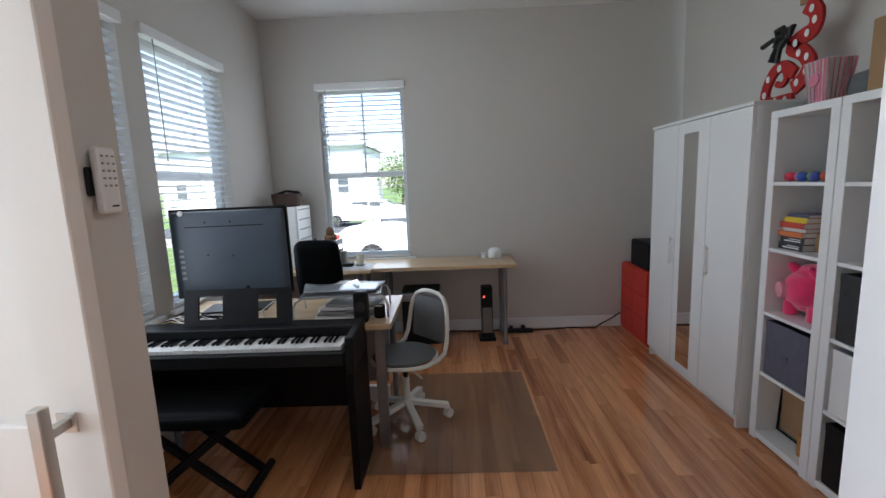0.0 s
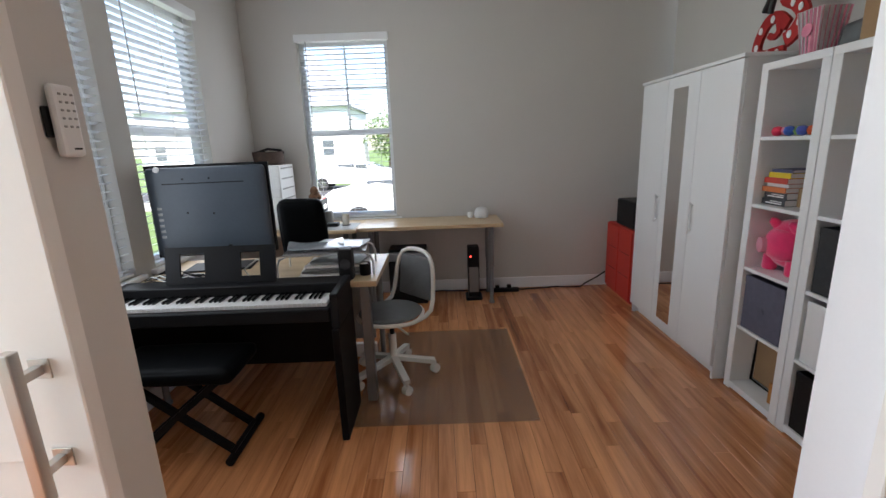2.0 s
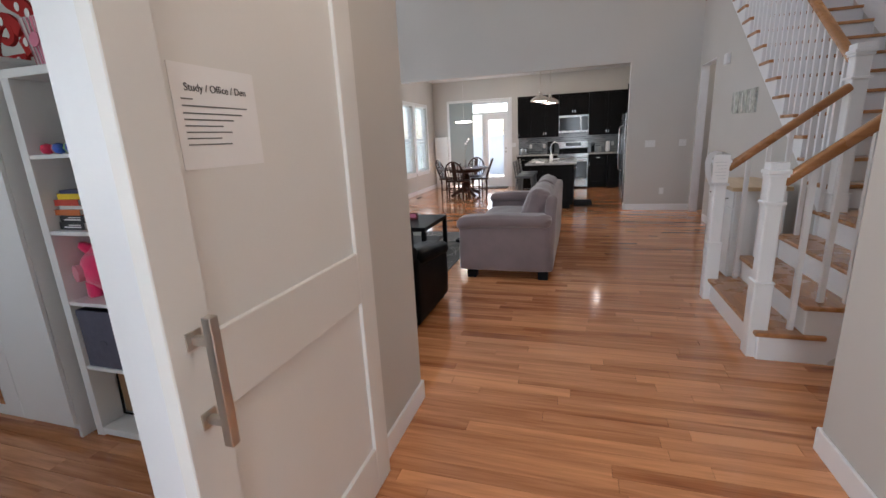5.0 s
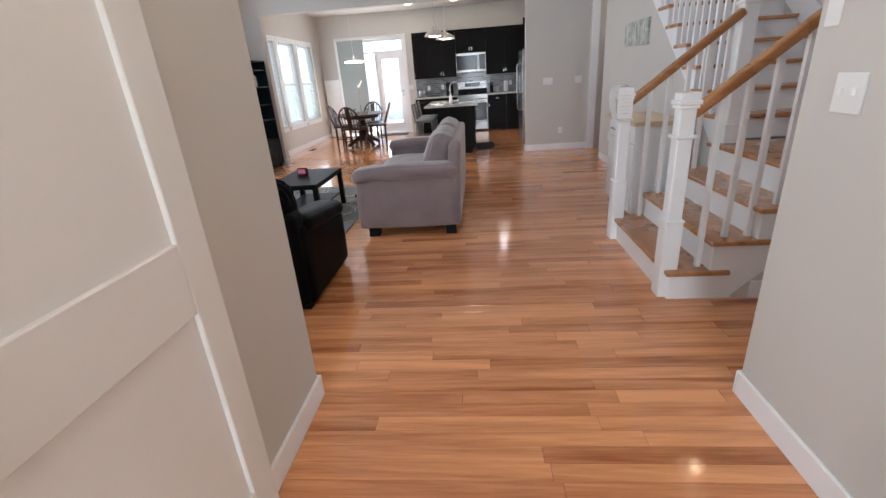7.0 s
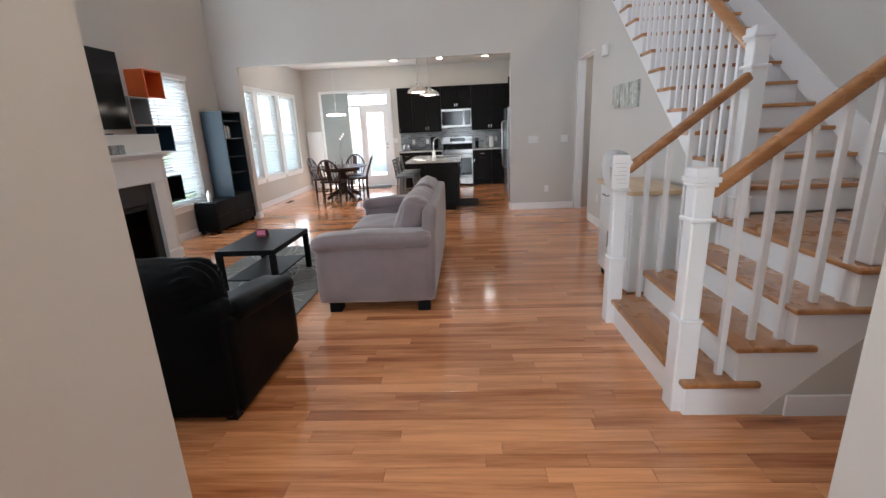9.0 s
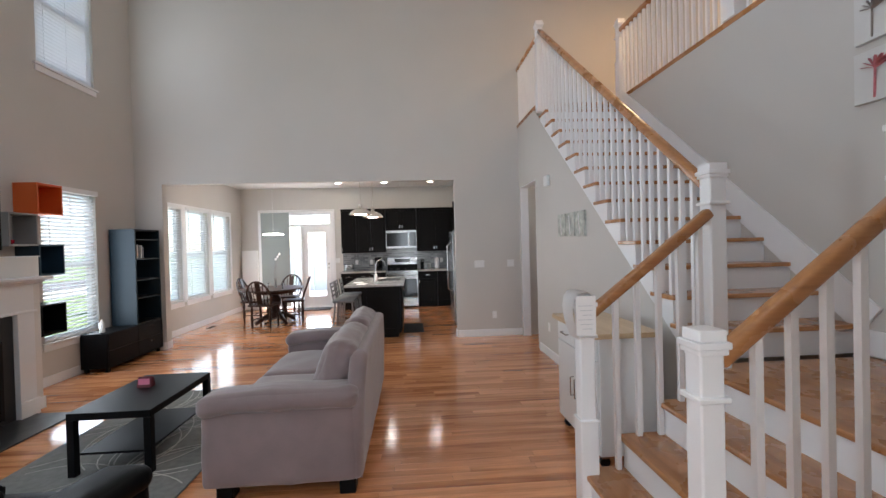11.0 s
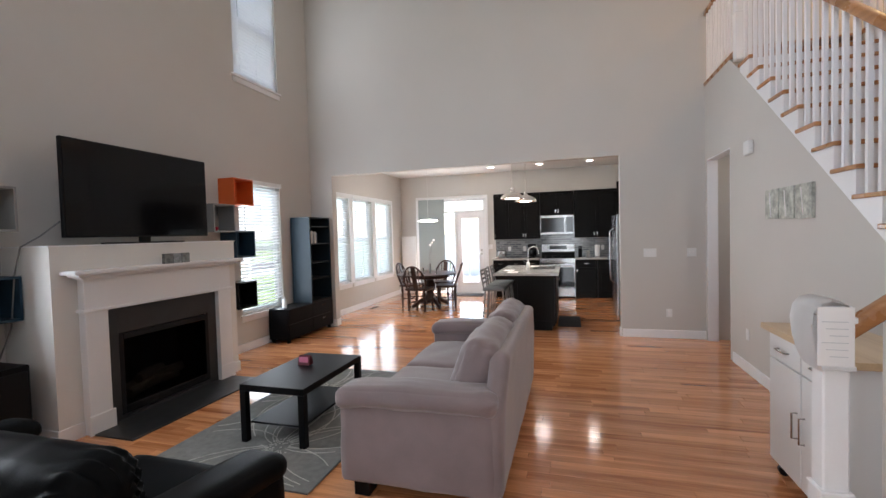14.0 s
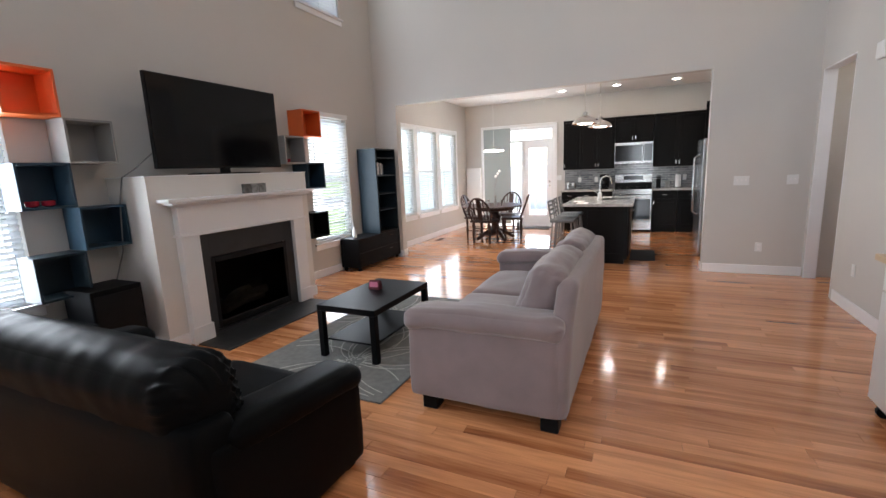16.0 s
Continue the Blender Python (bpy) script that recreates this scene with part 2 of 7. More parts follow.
def part(name, bm, material, parent=None, label="", smooth=False, kind="", local=False):
    """Links a bmesh, laid out in world metres (or in its thing's own, if local), as one mesh."""
    me = bpy.data.meshes.new(name)
    bmesh.ops.recalc_face_normals(bm, faces=bm.faces)
    bm.to_mesh(me)
    bm.free()
    if smooth:
        me.polygons.foreach_set("use_smooth", [True] * len(me.polygons))
        me.set_sharp_from_angle(angle=radians(40))
    me.materials.append(material)
    ob = new(name, me)
    WORLD_OF[ob] = Matrix()
    if parent:
        ob.parent = parent
        if local:
            WORLD_OF[ob] = WORLD_OF[parent]
        else:
            ob.matrix_parent_inverse = WORLD_OF[parent].inverted()
    return tagged(ob, label, kind=kind)


def structure(name, bm, material, label="", category="", smooth=False):
    ob = part(name, bm, material, smooth=smooth)
    return tagged(ob, label, category, kind="structure")


def B(*boxes, bev=0.0, seg=1):
    """A bmesh of boxes (x0, x1, y0, y1, z0, z1), with rounded edges."""
    bm = bmesh.new()
    for x0, x1, y0, y1, z0, z1 in boxes:
        m = Matrix.Translation(((x0 + x1) / 2, (y0 + y1) / 2, (z0 + z1) / 2)) @ Matrix.Diagonal((abs(x1 - x0), abs(y1 - y0), abs(z1 - z0), 1))
        bmesh.ops.create_cube(bm, size=1, matrix=m)
    if bev:
        bmesh.ops.bevel(bm, geom=bm.edges[:], offset=bev, segments=seg, affect="EDGES", profile=0.5)
    return bm


def tube(points, r, seg=8, closed=False, bm=None, taper=None):
    """A round bar along points."""
    bm = bm or bmesh.new()
    pts = [Vector(p) for p in points]
    n = len(pts)
    rings, side = [], None
    for i, p in enumerate(pts):
        a = pts[i - 1] if i or closed else p
        b = pts[(i + 1) % n] if i < n - 1 or closed else p
        d = (b - a).normalized()
        if side is None:
            side = d.orthogonal().normalized()
        side = (side - d * side.dot(d)).normalized()
        up = d.cross(side)
        rr = r if taper is None else r + (taper - r) * i / max(1, n - 1)
        rings.append([bm.verts.new(p + rr * (math.cos(2 * math.pi * k / seg) * side + math.sin(2 * math.pi * k / seg) * up)) for k in range(seg)])
    for i in range(n if closed else n - 1):
        p, q = rings[i], rings[(i + 1) % n]
        for k in range(seg):
            bm.faces.new((p[k], p[(k + 1) % seg], q[(k + 1) % seg], q[k]))
    if not closed:
        bm.faces.new(rings[0][::-1])
        bm.faces.new(rings[-1])
    return bm


def bar(a, b, w, h, bm=None):
    """A square bar from a to b; w across, h up."""
    bm = bm or bmesh.new()
    a, b = Vector(a), Vector(b)
    d = (b - a).normalized()
    s = d.cross(Vector((0, 0, 1)))
    s = s.normalized() if s.length > 1e-4 else Vector((1, 0, 0))
    u = s.cross(d)
    v = [[bm.verts.new(p + s * i * w / 2 + u * j * h / 2) for i, j in ((-1, -1), (1, -1), (1, 1), (-1, 1))] for p in (a, b)]
    for k in range(4):
        bm.faces.new((v[0][k], v[0][(k + 1) % 4], v[1][(k + 1) % 4], v[1][k]))
    bm.faces.new(v[0][::-1])
    bm.faces.new(v[1])
    return bm


def lathe(profile, at=(0, 0, 0), seg=24, bm=None, caps=True):
    """A turned shape from (radius, height) pairs."""
    bm = bm or bmesh.new()
    x, y, z = at
    rings = [[bm.verts.new((x + r * math.cos(2 * math.pi * k / seg), y + r * math.sin(2 * math.pi * k / seg), z + h)) for k in range(seg)] for r, h in profile]
    for p, q in zip(rings, rings[1:]):
        for k in range(seg):
            bm.faces.new((p[k], p[(k + 1) % seg], q[(k + 1) % seg], q[k]))
    if caps:
        bm.faces.new(rings[0][::-1])
        bm.faces.new(rings[-1])
    return bm


def soft(x0, x1, y0, y1, z0, z1, r=0.06, n=10, puff=0.0, wob=0.0, seed=0, m=None):
    """An upholstered block: rounded edges, puffed faces, uneven cloth."""
    bm = bmesh.new()
    bmesh.ops.create_cube(bm, size=2)
    bmesh.ops.subdivide_edges(bm, edges=bm.edges[:], cuts=n, use_grid_fill=True)
    c = Vector(((x0 + x1) / 2, (y0 + y1) / 2, (z0 + z1) / 2))
    h = Vector(((x1 - x0) / 2, (y1 - y0) / 2, (z1 - z0) / 2))
    rr = min(r, min(h) * 0.98)
    for v in bm.verts:
        u = Vector((math.sin(v.co.x * math.pi / 2), math.sin(v.co.y * math.pi / 2), math.sin(v.co.z * math.pi / 2)))
        p = Vector((u.x * h.x, u.y * h.y, u.z * h.z))
        core = Vector((max(-h.x + rr, min(h.x - rr, p.x)), max(-h.y + rr, min(h.y - rr, p.y)), max(-h.z + rr, min(h.z - rr, p.z))))
        d = p - core
        if d.length > 1e-6:
            p = core + d.normalized() * rr
        bulge = (1 - u.x**2) * (1 - u.y**2) + (1 - u.x**2) * (1 - u.z**2) + (1 - u.y**2) * (1 - u.z**2)
        nrm = d.normalized() if d.length > 1e-6 else Vector()
        p += nrm * puff * bulge
        if wob:
            p += nrm * wob * noise.noise((p + c) * 5 + Vector((seed, 0, 0))) + nrm * 0.4 * wob * noise.noise((p + c) * 17 + Vector((0, seed, 0)))
        v.co = (m @ p.to_4d()).to_3d() + c if m else p + c
    return bm


def pierced(axis, p0, p1, u0, u1, z0, z1, holes=(), top=None):
    """A wall between the planes p0 and p1 of an axis, from u0 to u1 along it, with openings (u0, u1, z0, z1) through it."""
    us = sorted({u0, u1, *[h[0] for h in holes], *[h[1] for h in holes]})
    bm = bmesh.new()
    for a, b in zip(us, us[1:]):
        zs = [(z0, z1)]
        for h in sorted((h for h in holes if h[0] < b - 1e-6 and h[1] > a + 1e-6), key=lambda h: h[2]):
            lo, hi = zs.pop()
            zs += [(lo, h[2]), (h[3], hi)]
        for lo, hi in zs:
            if hi - lo > 1e-4:
                box = (p0, p1, a, b, lo, hi) if axis == "x" else (a, b, p0, p1, lo, hi)
                x_0, x_1, y_0, y_1, z_0, z_1 = box
                mm = Matrix.Translation(((x_0 + x_1) / 2, (y_0 + y_1) / 2, (z_0 + z_1) / 2)) @ Matrix.Diagonal((x_1 - x_0, y_1 - y_0, z_1 - z_0, 1))
                bmesh.ops.create_cube(bm, size=1, matrix=mm)
    return bm


# ---- shell of the house ----
NORTH = 4.27
EAST = 9.18
GREAT_H = 5.75
UP = 3.42
WINS_GREAT = [(7.44, 8.33, 0.50, 2.32), (3.36, 4.22, 0.58, 2.32), (7.46, 8.38, 3.76, 5.30), (3.34, 4.24, 3.76, 5.30)]
WINS_DINE = [(9.62, 10.52, 0.60, 2.32), (10.67, 11.58, 0.60, 2.32), (11.74, 12.68, 0.60, 2.32)]

structure("wall_study_north", pierced("y", 4.53, 4.68, -1.79, 2.43, 0, 3.12, [(-1.13, -0.29, 0.80, 2.47)]), PAINT, "greige painted study wall with one window", "wall")
structure("wall_study_west", pierced("x", -1.79, -1.64, 1.24, 4.53, 0, 3.12, [(2.80, 3.70, 0.80, 2.47), (1.72, 2.62, 0.80, 2.47)]), PAINT, "greige painted study wall with two windows", "wall")
structure("wall_study_east", pierced("x", 2.33, 2.55, 1.24, NORTH + 0.15, 0, GREAT_H), PAINT, "greige wall between study and living room", "wall")
structure("wall_hall_north", pierced("y", 0.955, 1.24, -2.90, 2.55, 0, 3.12, [(-0.70, 1.21, 0, 2.45)]), PAINT, "hall wall with a wide opening to the study", "wall")
structure("wall_hall_south", pierced("y", -1.09, -0.95, -2.90, 2.55, 0, 3.12), PAINT, "greige painted entrance hall wall", "wall")
structure("wall_hall_west", pierced("x", -3.05, -2.90, -1.09, 1.24, 0, 3.12, [(-0.75, 0.75, 0.0, 2.6)]), PAINT, "entrance wall with the front door opening", "wall")
structure("wall_great_north", pierced("y", NORTH, NORTH + 0.15, 2.55, 13.55, 0, GREAT_H, WINS_GREAT + WINS_DINE), PAINT, "tall greige living room wall with windows", "wall")
structure("wall_great_east", pierced("x", EAST, EAST + 0.14, -4.5, NORTH, 0, GREAT_H, [(-0.71, 3.857, 0, 2.575)]), PAINT, "tall greige wall with a wide opening to the kitchen", "wall")
structure("wall_great_west", pierced("x", 2.43, 2.55, -4.5, -1.09, 0, GREAT_H), PAINT, "greige wall beside the stairs", "wall")
# the opening is made up, unseen, to go with the added high fill light
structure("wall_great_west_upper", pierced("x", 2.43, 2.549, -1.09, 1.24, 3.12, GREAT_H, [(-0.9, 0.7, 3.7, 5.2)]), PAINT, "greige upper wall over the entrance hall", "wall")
structure("wall_stair_south", pierced("y", -2.97, -2.85, 2.55, EAST, 0, UP - 0.02), PAINT, "greige wall behind the stairs", "wall")
structure("wall_upper_south", pierced("y", -4.62, -4.5, 2.43, EAST + 0.14, UP, GREAT_H), PAINT, "upper hall wall lit by a warm lamp", "wall")
structure("wall_kitchen_east", pierced("x", 13.40, 13.55, -1.75, NORTH, 0, 3.2, [(2.04, 3.76, 0, 2.40)]), PAINT, "greige kitchen wall with the patio door", "wall")
structure("wall_kitchen_south", pierced("y", -1.75, -1.60, EAST + 0.14, 13.40, 0, 3.2), PAINT, "greige kitchen wall", "wall")

# wall under the upper flight: its top follows the stairs
RISE, RUN = 0.19, 0.245
FLIGHT_X = 4.70


def under(x):
    return min(UP - 0.02, max(0.0, 0.76 + (x - FLIGHT_X) * RISE / RUN - 0.08))


bm = bmesh.new()
xs = [4.62 + i * (7.97 - 4.62) / 12 for i in range(13)] + [8.22, 9.10, EAST]
for a, b in zip(xs, xs[1:]):
    lo = 2.42 if a == 8.22 else 0.0
    ring = [(a, lo), (b, lo), (b, under(b)), (a, under(a))]
    f = [[bm.verts.new((x, y, z)) for x, z in ring] for y in (-1.78, -1.90)]
    bm.faces.new(f[0])
    bm.faces.new(f[1][::-1])
    for k in range(4):
        bm.faces.new((f[0][k], f[1][k], f[1][(k + 1) % 4], f[0][(k + 1) % 4]))
structure("wall_under_stairs", bm, PAINT, "greige wall under the stairs with a cased doorway", "wall")

structure("ceiling_study", B((-1.79, 2.43, 1.24, 4.68, 3.12, 3.25)), CEIL, "flat white painted study ceiling", "ceiling")
structure("ceiling_hall", B((-3.05, 2.55, -1.09, 1.24, 3.121, 3.25)), CEIL, "flat white painted hall ceiling", "ceiling")
structure("ceiling_great", B((2.43, EAST + 0.14, -4.62, NORTH + 0.15, GREAT_H, GREAT_H + 0.15)), CEIL, "high white painted living room ceiling", "ceiling")
structure("ceiling_kitchen", B((EAST + 0.14, 13.55, -1.75, NORTH, 3.03, 3.20)), CEIL, "flat white painted kitchen ceiling", "ceiling")
structure("floor_upper_hall", B((2.55, EAST, -4.5, -2.845, UP - 0.02, UP), (7.93, EAST, -2.845, -1.772, UP - 0.02, UP)), OAK_X, "oak floor of the upper hall", "floor")
structure("subfloor", B((-3.05, 13.55, -3.0, 4.68, -0.12, -0.021)), SUB, "dark boards under the oak floor", "floor")


# ---- windows, trim and doors ----
def run_base(name, boxes):
    structure(name, B(*boxes, bev=0.004), TRIM, "white painted skirting board", "skirting")


H = 0.115
T = 0.016
run_base("baseboard_study", [(-1.64, 2.33, 4.53 - T, 4.53, 0, H), (-1.64, -1.64 + T, 1.24, 4.51, 0, H), (2.33 - T, 2.33, 1.24, 4.51, 0, H), (-1.62, -0.79, 1.24, 1.24 + T, 0, H), (1.30, 2.31, 1.24, 1.24 + T, 0, H)])
run_base("baseboard_hall", [(1.99, 2.55, 0.955 - T, 0.955, 0, H), (-2.88, -1.5, 0.955 - T, 0.955, 0, H), (-2.88, 2.55, -0.95, -0.95 + T, 0, H), (2.55, 2.55 + T, 0.955 - T, 4.27, 0, H), (2.55, 2.55 + T, -2.85, -0.95 + T, 0, H)])
run_base("baseboard_great", [(2.57, 4.82, NORTH - T, NORTH, 0, H), (6.74, 9.16, NORTH - T, NORTH, 0, H), (EAST - T, EAST, -1.78, -0.72, 0, H), (EAST - T, EAST, 3.86, 4.27, 0, H), (5.6, 8.13, -1.78, -1.78 + T, 0, H)])
run_base("baseboard_kitchen", [(9.32, 13.4, NORTH - T, NORTH, 0, H), (13.4 - T, 13.4, 3.86, 4.25, 0, H), (EAST + 0.14, EAST + 0.14 + T, 3.86, 4.25, 0, H), (EAST, EAST + 0.14, 3.857 - T, 3.857, 0, H), (EAST, EAST + 0.14, -0.71, -0.71 + T, 0, H)])

slat_mesh = {}


def window(name, axis, face, inward, u0, u1, z0, z1, blind=True, lower_open=False, tilt=18.0, casing=False, outside=0.15, pitch=0.046, grid=False):
    """A double-hung window with its blind. face: the inner wall plane; inward: +1 or -1 along the axis."""
    def P(u, d, z):
        return (face + inward * d, u, z) if axis == "x" else (u, face + inward * d, z)

    def bxs(*rows, bev=0.004):
        out = []
        for a, b, d0, d1, lo, hi in rows:
            p, q = P(a, d0, lo), P(b, d1, hi)
            out.append((min(p[0], q[0]), max(p[0], q[0]), min(p[1], q[1]), max(p[1], q[1]), lo, hi))
        return B(*out, bev=bev)

    w = thing(name, P((u0 + u1) / 2, -outside / 2, z0), "white double-hung window with slatted blind", "window")
    tagged(w, kind="structure")
    mid = (z0 + z1) / 2 + 0.0
    d0, d1 = -outside + 0.02, -outside + 0.075
    part("window_frame", bxs((u0, u0 + 0.04, d0, d1, z0, z1), (u1 - 0.04, u1, d0, d1, z0, z1), (u0 + 0.04, u1 - 0.04, d0, d1, z1 - 0.04, z1), (u0 + 0.04, u1 - 0.04, d0, d1, z0, z0 + 0.05)), VINYL, w)
    part("meeting_rail", bxs((u0 + 0.04, u1 - 0.04, d0 + 0.005, d1 - 0.005, mid - 0.025, mid + 0.025)), VINYL, w)
    for lo, hi in ((z0 + 0.05, mid - 0.025), (mid + 0.025, z1 - 0.04)):
        pane = part("pane", bxs((u0 + 0.04, u1 - 0.04, d0 + 0.02, d0 + 0.026, lo, hi), bev=0), GLASS, w)
        pane.visible_shadow = False
    if grid:
        part("muntin", bxs(((u0 + u1) / 2 - 0.008, (u0 + u1) / 2 + 0.008, d0 + 0.012, d0 + 0.034, mid + 0.025, z1 - 0.04), (u0 + 0.04, u1 - 0.04, d0 + 0.012, d0 + 0.034, (mid + z1) / 2 - 0.008, (mid + z1) / 2 + 0.008), bev=0), VINYL, w)
    part("window_sill", bxs((u0 - 0.05, u1 + 0.05, -0.06, 0.035, z0 - 0.028, z0 - 0.001)), TRIM, w)
    part("apron", bxs((u0 - 0.03, u1 + 0.03, 0.001, 0.016, z0 - 0.10, z0 - 0.028)), TRIM, w)
    if casing:
        c = 0.075
        part("casing", bxs((u0 - c, u0, 0.001, 0.018, z0, z1 + c), (u1, u1 + c, 0.001, 0.018, z0, z1 + c), (u0, u1, 0.001, 0.018, z1, z1 + c)), TRIM, w)
    if blind:
        bl = thing("window_blind", P((u0 + u1) / 2, 0.0, z0), "white slatted blind, lowered and open", "blind", "window blinds")
        part("headrail", bxs((u0 - 0.015, u1 + 0.015, -0.035, 0.03, z1 - 0.02, z1 + 0.045)), SLAT, bl)
        part("bottom_rail", bxs((u0 + 0.012, u1 - 0.012, -0.045, -0.002, z0 + 0.004, z0 + 0.024)), SLAT, bl)
        key = (axis, round(u1 - u0, 3), tilt)
        first = None
        count = int((z1 - z0 - 0.06) / pitch)
        for i in range(count):
            zz = z0 + 0.045 + i * (z1 - z0 - 0.08) / count
            at = P((u0 + u1) / 2, -0.025, zz)
            if key not in slat_mesh:
                s = bmesh.new()
                half, dep = (u1 - u0) / 2 - 0.012, 0.024
                rows = []
                for k in range(4):
                    q = -1 + 2 * k / 3
                    a, hgt = q * dep, 0.003 * (1 - q * q)
                    ca, sa = math.cos(radians(tilt)), math.sin(radians(tilt))
                    a, hgt = a * ca - hgt * sa, a * sa + hgt * ca
                    a *= inward
                    rows.append([s.verts.new((a, e, hgt) if axis == "x" else (e, a, hgt)) for e in (-half, half)])
                for p, q in zip(rows, rows[1:]):
                    s.faces.new((p[0], p[1], q[1], q[0]))
                bmesh.ops.solidify(s, geom=s.faces[:], thickness=0.0022)
                me = bpy.data.meshes.new("slat")
                s.to_mesh(me)
                s.free()
                me.materials.append(SLAT)
                slat_mesh[key] = me
            ob = new("slat", slat_mesh[key])
            ob.parent = bl
            ob.matrix_parent_inverse = WORLD_OF[bl].inverted()
            ob.matrix_basis = Matrix.Translation(at)
        cords = bmesh.new()
        for u in (u0 + 0.12, (u0 + u1) / 2, u1 - 0.12):
            bar(P(u, -0.0, z0 + 0.02), P(u, -0.0, z1), 0.003, 0.003, cords)
        part("ladder_cord", cords, SLAT, bl)
        wand = tube([P(u0 + 0.09, 0.02, z1), P(u0 + 0.09, 0.022, z1 - 0.75)], 0.004, 6)
        part("wand", wand, GREYM, bl)
    return w


window("window_study_1", "y", 4.53, -1, -1.13, -0.29, 0.80, 2.47, tilt=4, grid=True)
window("window_study_2", "x", -1.64, 1, 2.80, 3.70, 0.80, 2.47, tilt=14)
window("window_study_3", "x", -1.64, 1, 1.72, 2.62, 0.80, 2.47, tilt=14)
for i, (a, b, lo, hi) in enumerate(WINS_GREAT):
    window(f"window_great_{i + 1}", "y", NORTH, -1, a, b, lo, hi, tilt=66 if lo > 3 else 44)
for i, (a, b, lo, hi) in enumerate(WINS_DINE):
    window(f"window_dining_{i + 1}", "y", NORTH, -1, a, b, lo, hi, tilt=28, casing=True)


# ---- study doors ----
def barn_door(x0, x1, handle_x, label, up=0.0):
    y0, y1 = 0.898, 0.938
    d = thing("sliding_door", ((x0 + x1) / 2, 0.918, 0.012), label, "door", "study doors")
    s = 0.115
    part("stile", B((x0, x0 + s, y0, y1, 0.012, 2.44), bev=0.003), DOORP, d)
    part("stile", B((x1 - s, x1, y0, y1, 0.012, 2.44), bev=0.003), DOORP, d)
    for a, b in ((0.012, 0.215), (0.86 + up, 1.055 + up), (2.32, 2.44)):
        part("rail", B((x0 + s, x1 - s, y0, y1, a, b), bev=0.003), DOORP, d)
    for a, b in ((0.215, 0.86 + up), (1.055 + up, 2.32)):
        part("panel", B((x0 + s, x1 - s, y0 + 0.014, y1 - 0.01, a, b)), DOORP, d)
    h = part("handle", B((handle_x - 0.012, handle_x + 0.012, y0 - 0.066, y0 - 0.042, 0.815 + up, 1.12 + up), bev=0.002), NICKEL, d, "square brushed nickel pull handle")
    for z in (0.872 + up, 1.063 + up):
        part("handle_post", B((handle_x - 0.009, handle_x + 0.009, y0 - 0.042, y0 - 0.004, z - 0.009, z + 0.009), (handle_x - 0.02, handle_x + 0.02, y0 - 0.004, y0 + 0.0, z - 0.02, z + 0.02), bev=0.001), NICKEL, h)
    return d


barn_door(1.05, 1.965, 1.112, "white two-panel sliding door with a paper notice")
barn_door(-1.43, -0.535, -0.60, "white two-panel sliding door slid open", 0.04)
# left lining takes the wall colour to stand in for its warm shade
structure("jamb_study_opening", B((-0.70, -0.68, 0.945, 1.239, 0, 2.43)), PAINT, "left study jamb in greige, its warm shade put into the colour", "wall")
structure("trim_study_opening", B((1.19, 1.21, 0.945, 1.25, 0, 2.43), (-0.68, 1.19, 0.945, 1.25, 2.43, 2.45),
    (-0.78, -0.70, 1.24, 1.258, 0, 2.53), (1.21, 1.29, 1.24, 1.258, 0, 2.53), (-0.70, 1.21, 1.24, 1.258, 2.45, 2.53), bev=0.003), TRIM, "white painted door lining", "trim")
structure("trim_plinth_block", B((1.155, 1.192, 1.17, 1.266, 0, 0.15), bev=0.003), TRIM, "white painted plinth block", "trim")
note = thing("paper_notice", (1.29, 0.905, 1.41), "white paper notice taped to the sliding door", "notice")
part("sheet", B((1.185, 1.432, 0.9103, 0.9119, 1.412, 1.628)), PAPER, note)
txt = bpy.data.curves.new("heading", "FONT")
txt.body, txt.size, txt.extrude, txt.align_x = "Study / Office / Den", 0.0225, 0.0004, "CENTER"
txt.materials.append(INK)
head = new("heading", txt)
head.parent, head.matrix_parent_inverse = note, WORLD_OF[note].inverted()
head.matrix_basis = pose(1.308, 0.9095, 1.574, 90, 0, 0)
lines = [(1.205, 1.235, 1.556), (1.205, 1.395, 1.542), (1.205, 1.375, 1.527), (1.205, 1.345, 1.514), (1.205, 1.31, 1.501), (1.205, 1.335, 1.488), (1.205, 1.30, 1.475), (1.205, 1.33, 1.462)]
for a, b, z in lines:
    part("text_line", B((a, b, 0.9095, 0.9102, z, z + 0.003)), GREYM, note)

remote = thing("wall_remote", (-0.68, 1.155, 1.49), "white fan remote in a black wall cradle", "remote control")
part("cradle", B((-0.6795, -0.668, 1.117, 1.185, 1.53, 1.595), bev=0.003), BLACKP, remote, "black plastic cradle")
part("body", B((-0.668, -0.648, 1.124, 1.184, 1.487, 1.641), bev=0.008, seg=2), WHITEP, remote)
for k in range(5):
    for dy in (1.138, 1.154, 1.170):
        part("button", B((-0.648, -0.6455, dy - 0.004, dy + 0.004, 1.618 - k * 0.017, 1.623 - k * 0.017), bev=0.001), GREYL, remote)
part("badge", B((-0.648, -0.6465, 1.15, 1.17, 1.503, 1.507)), BLACKP, remote)

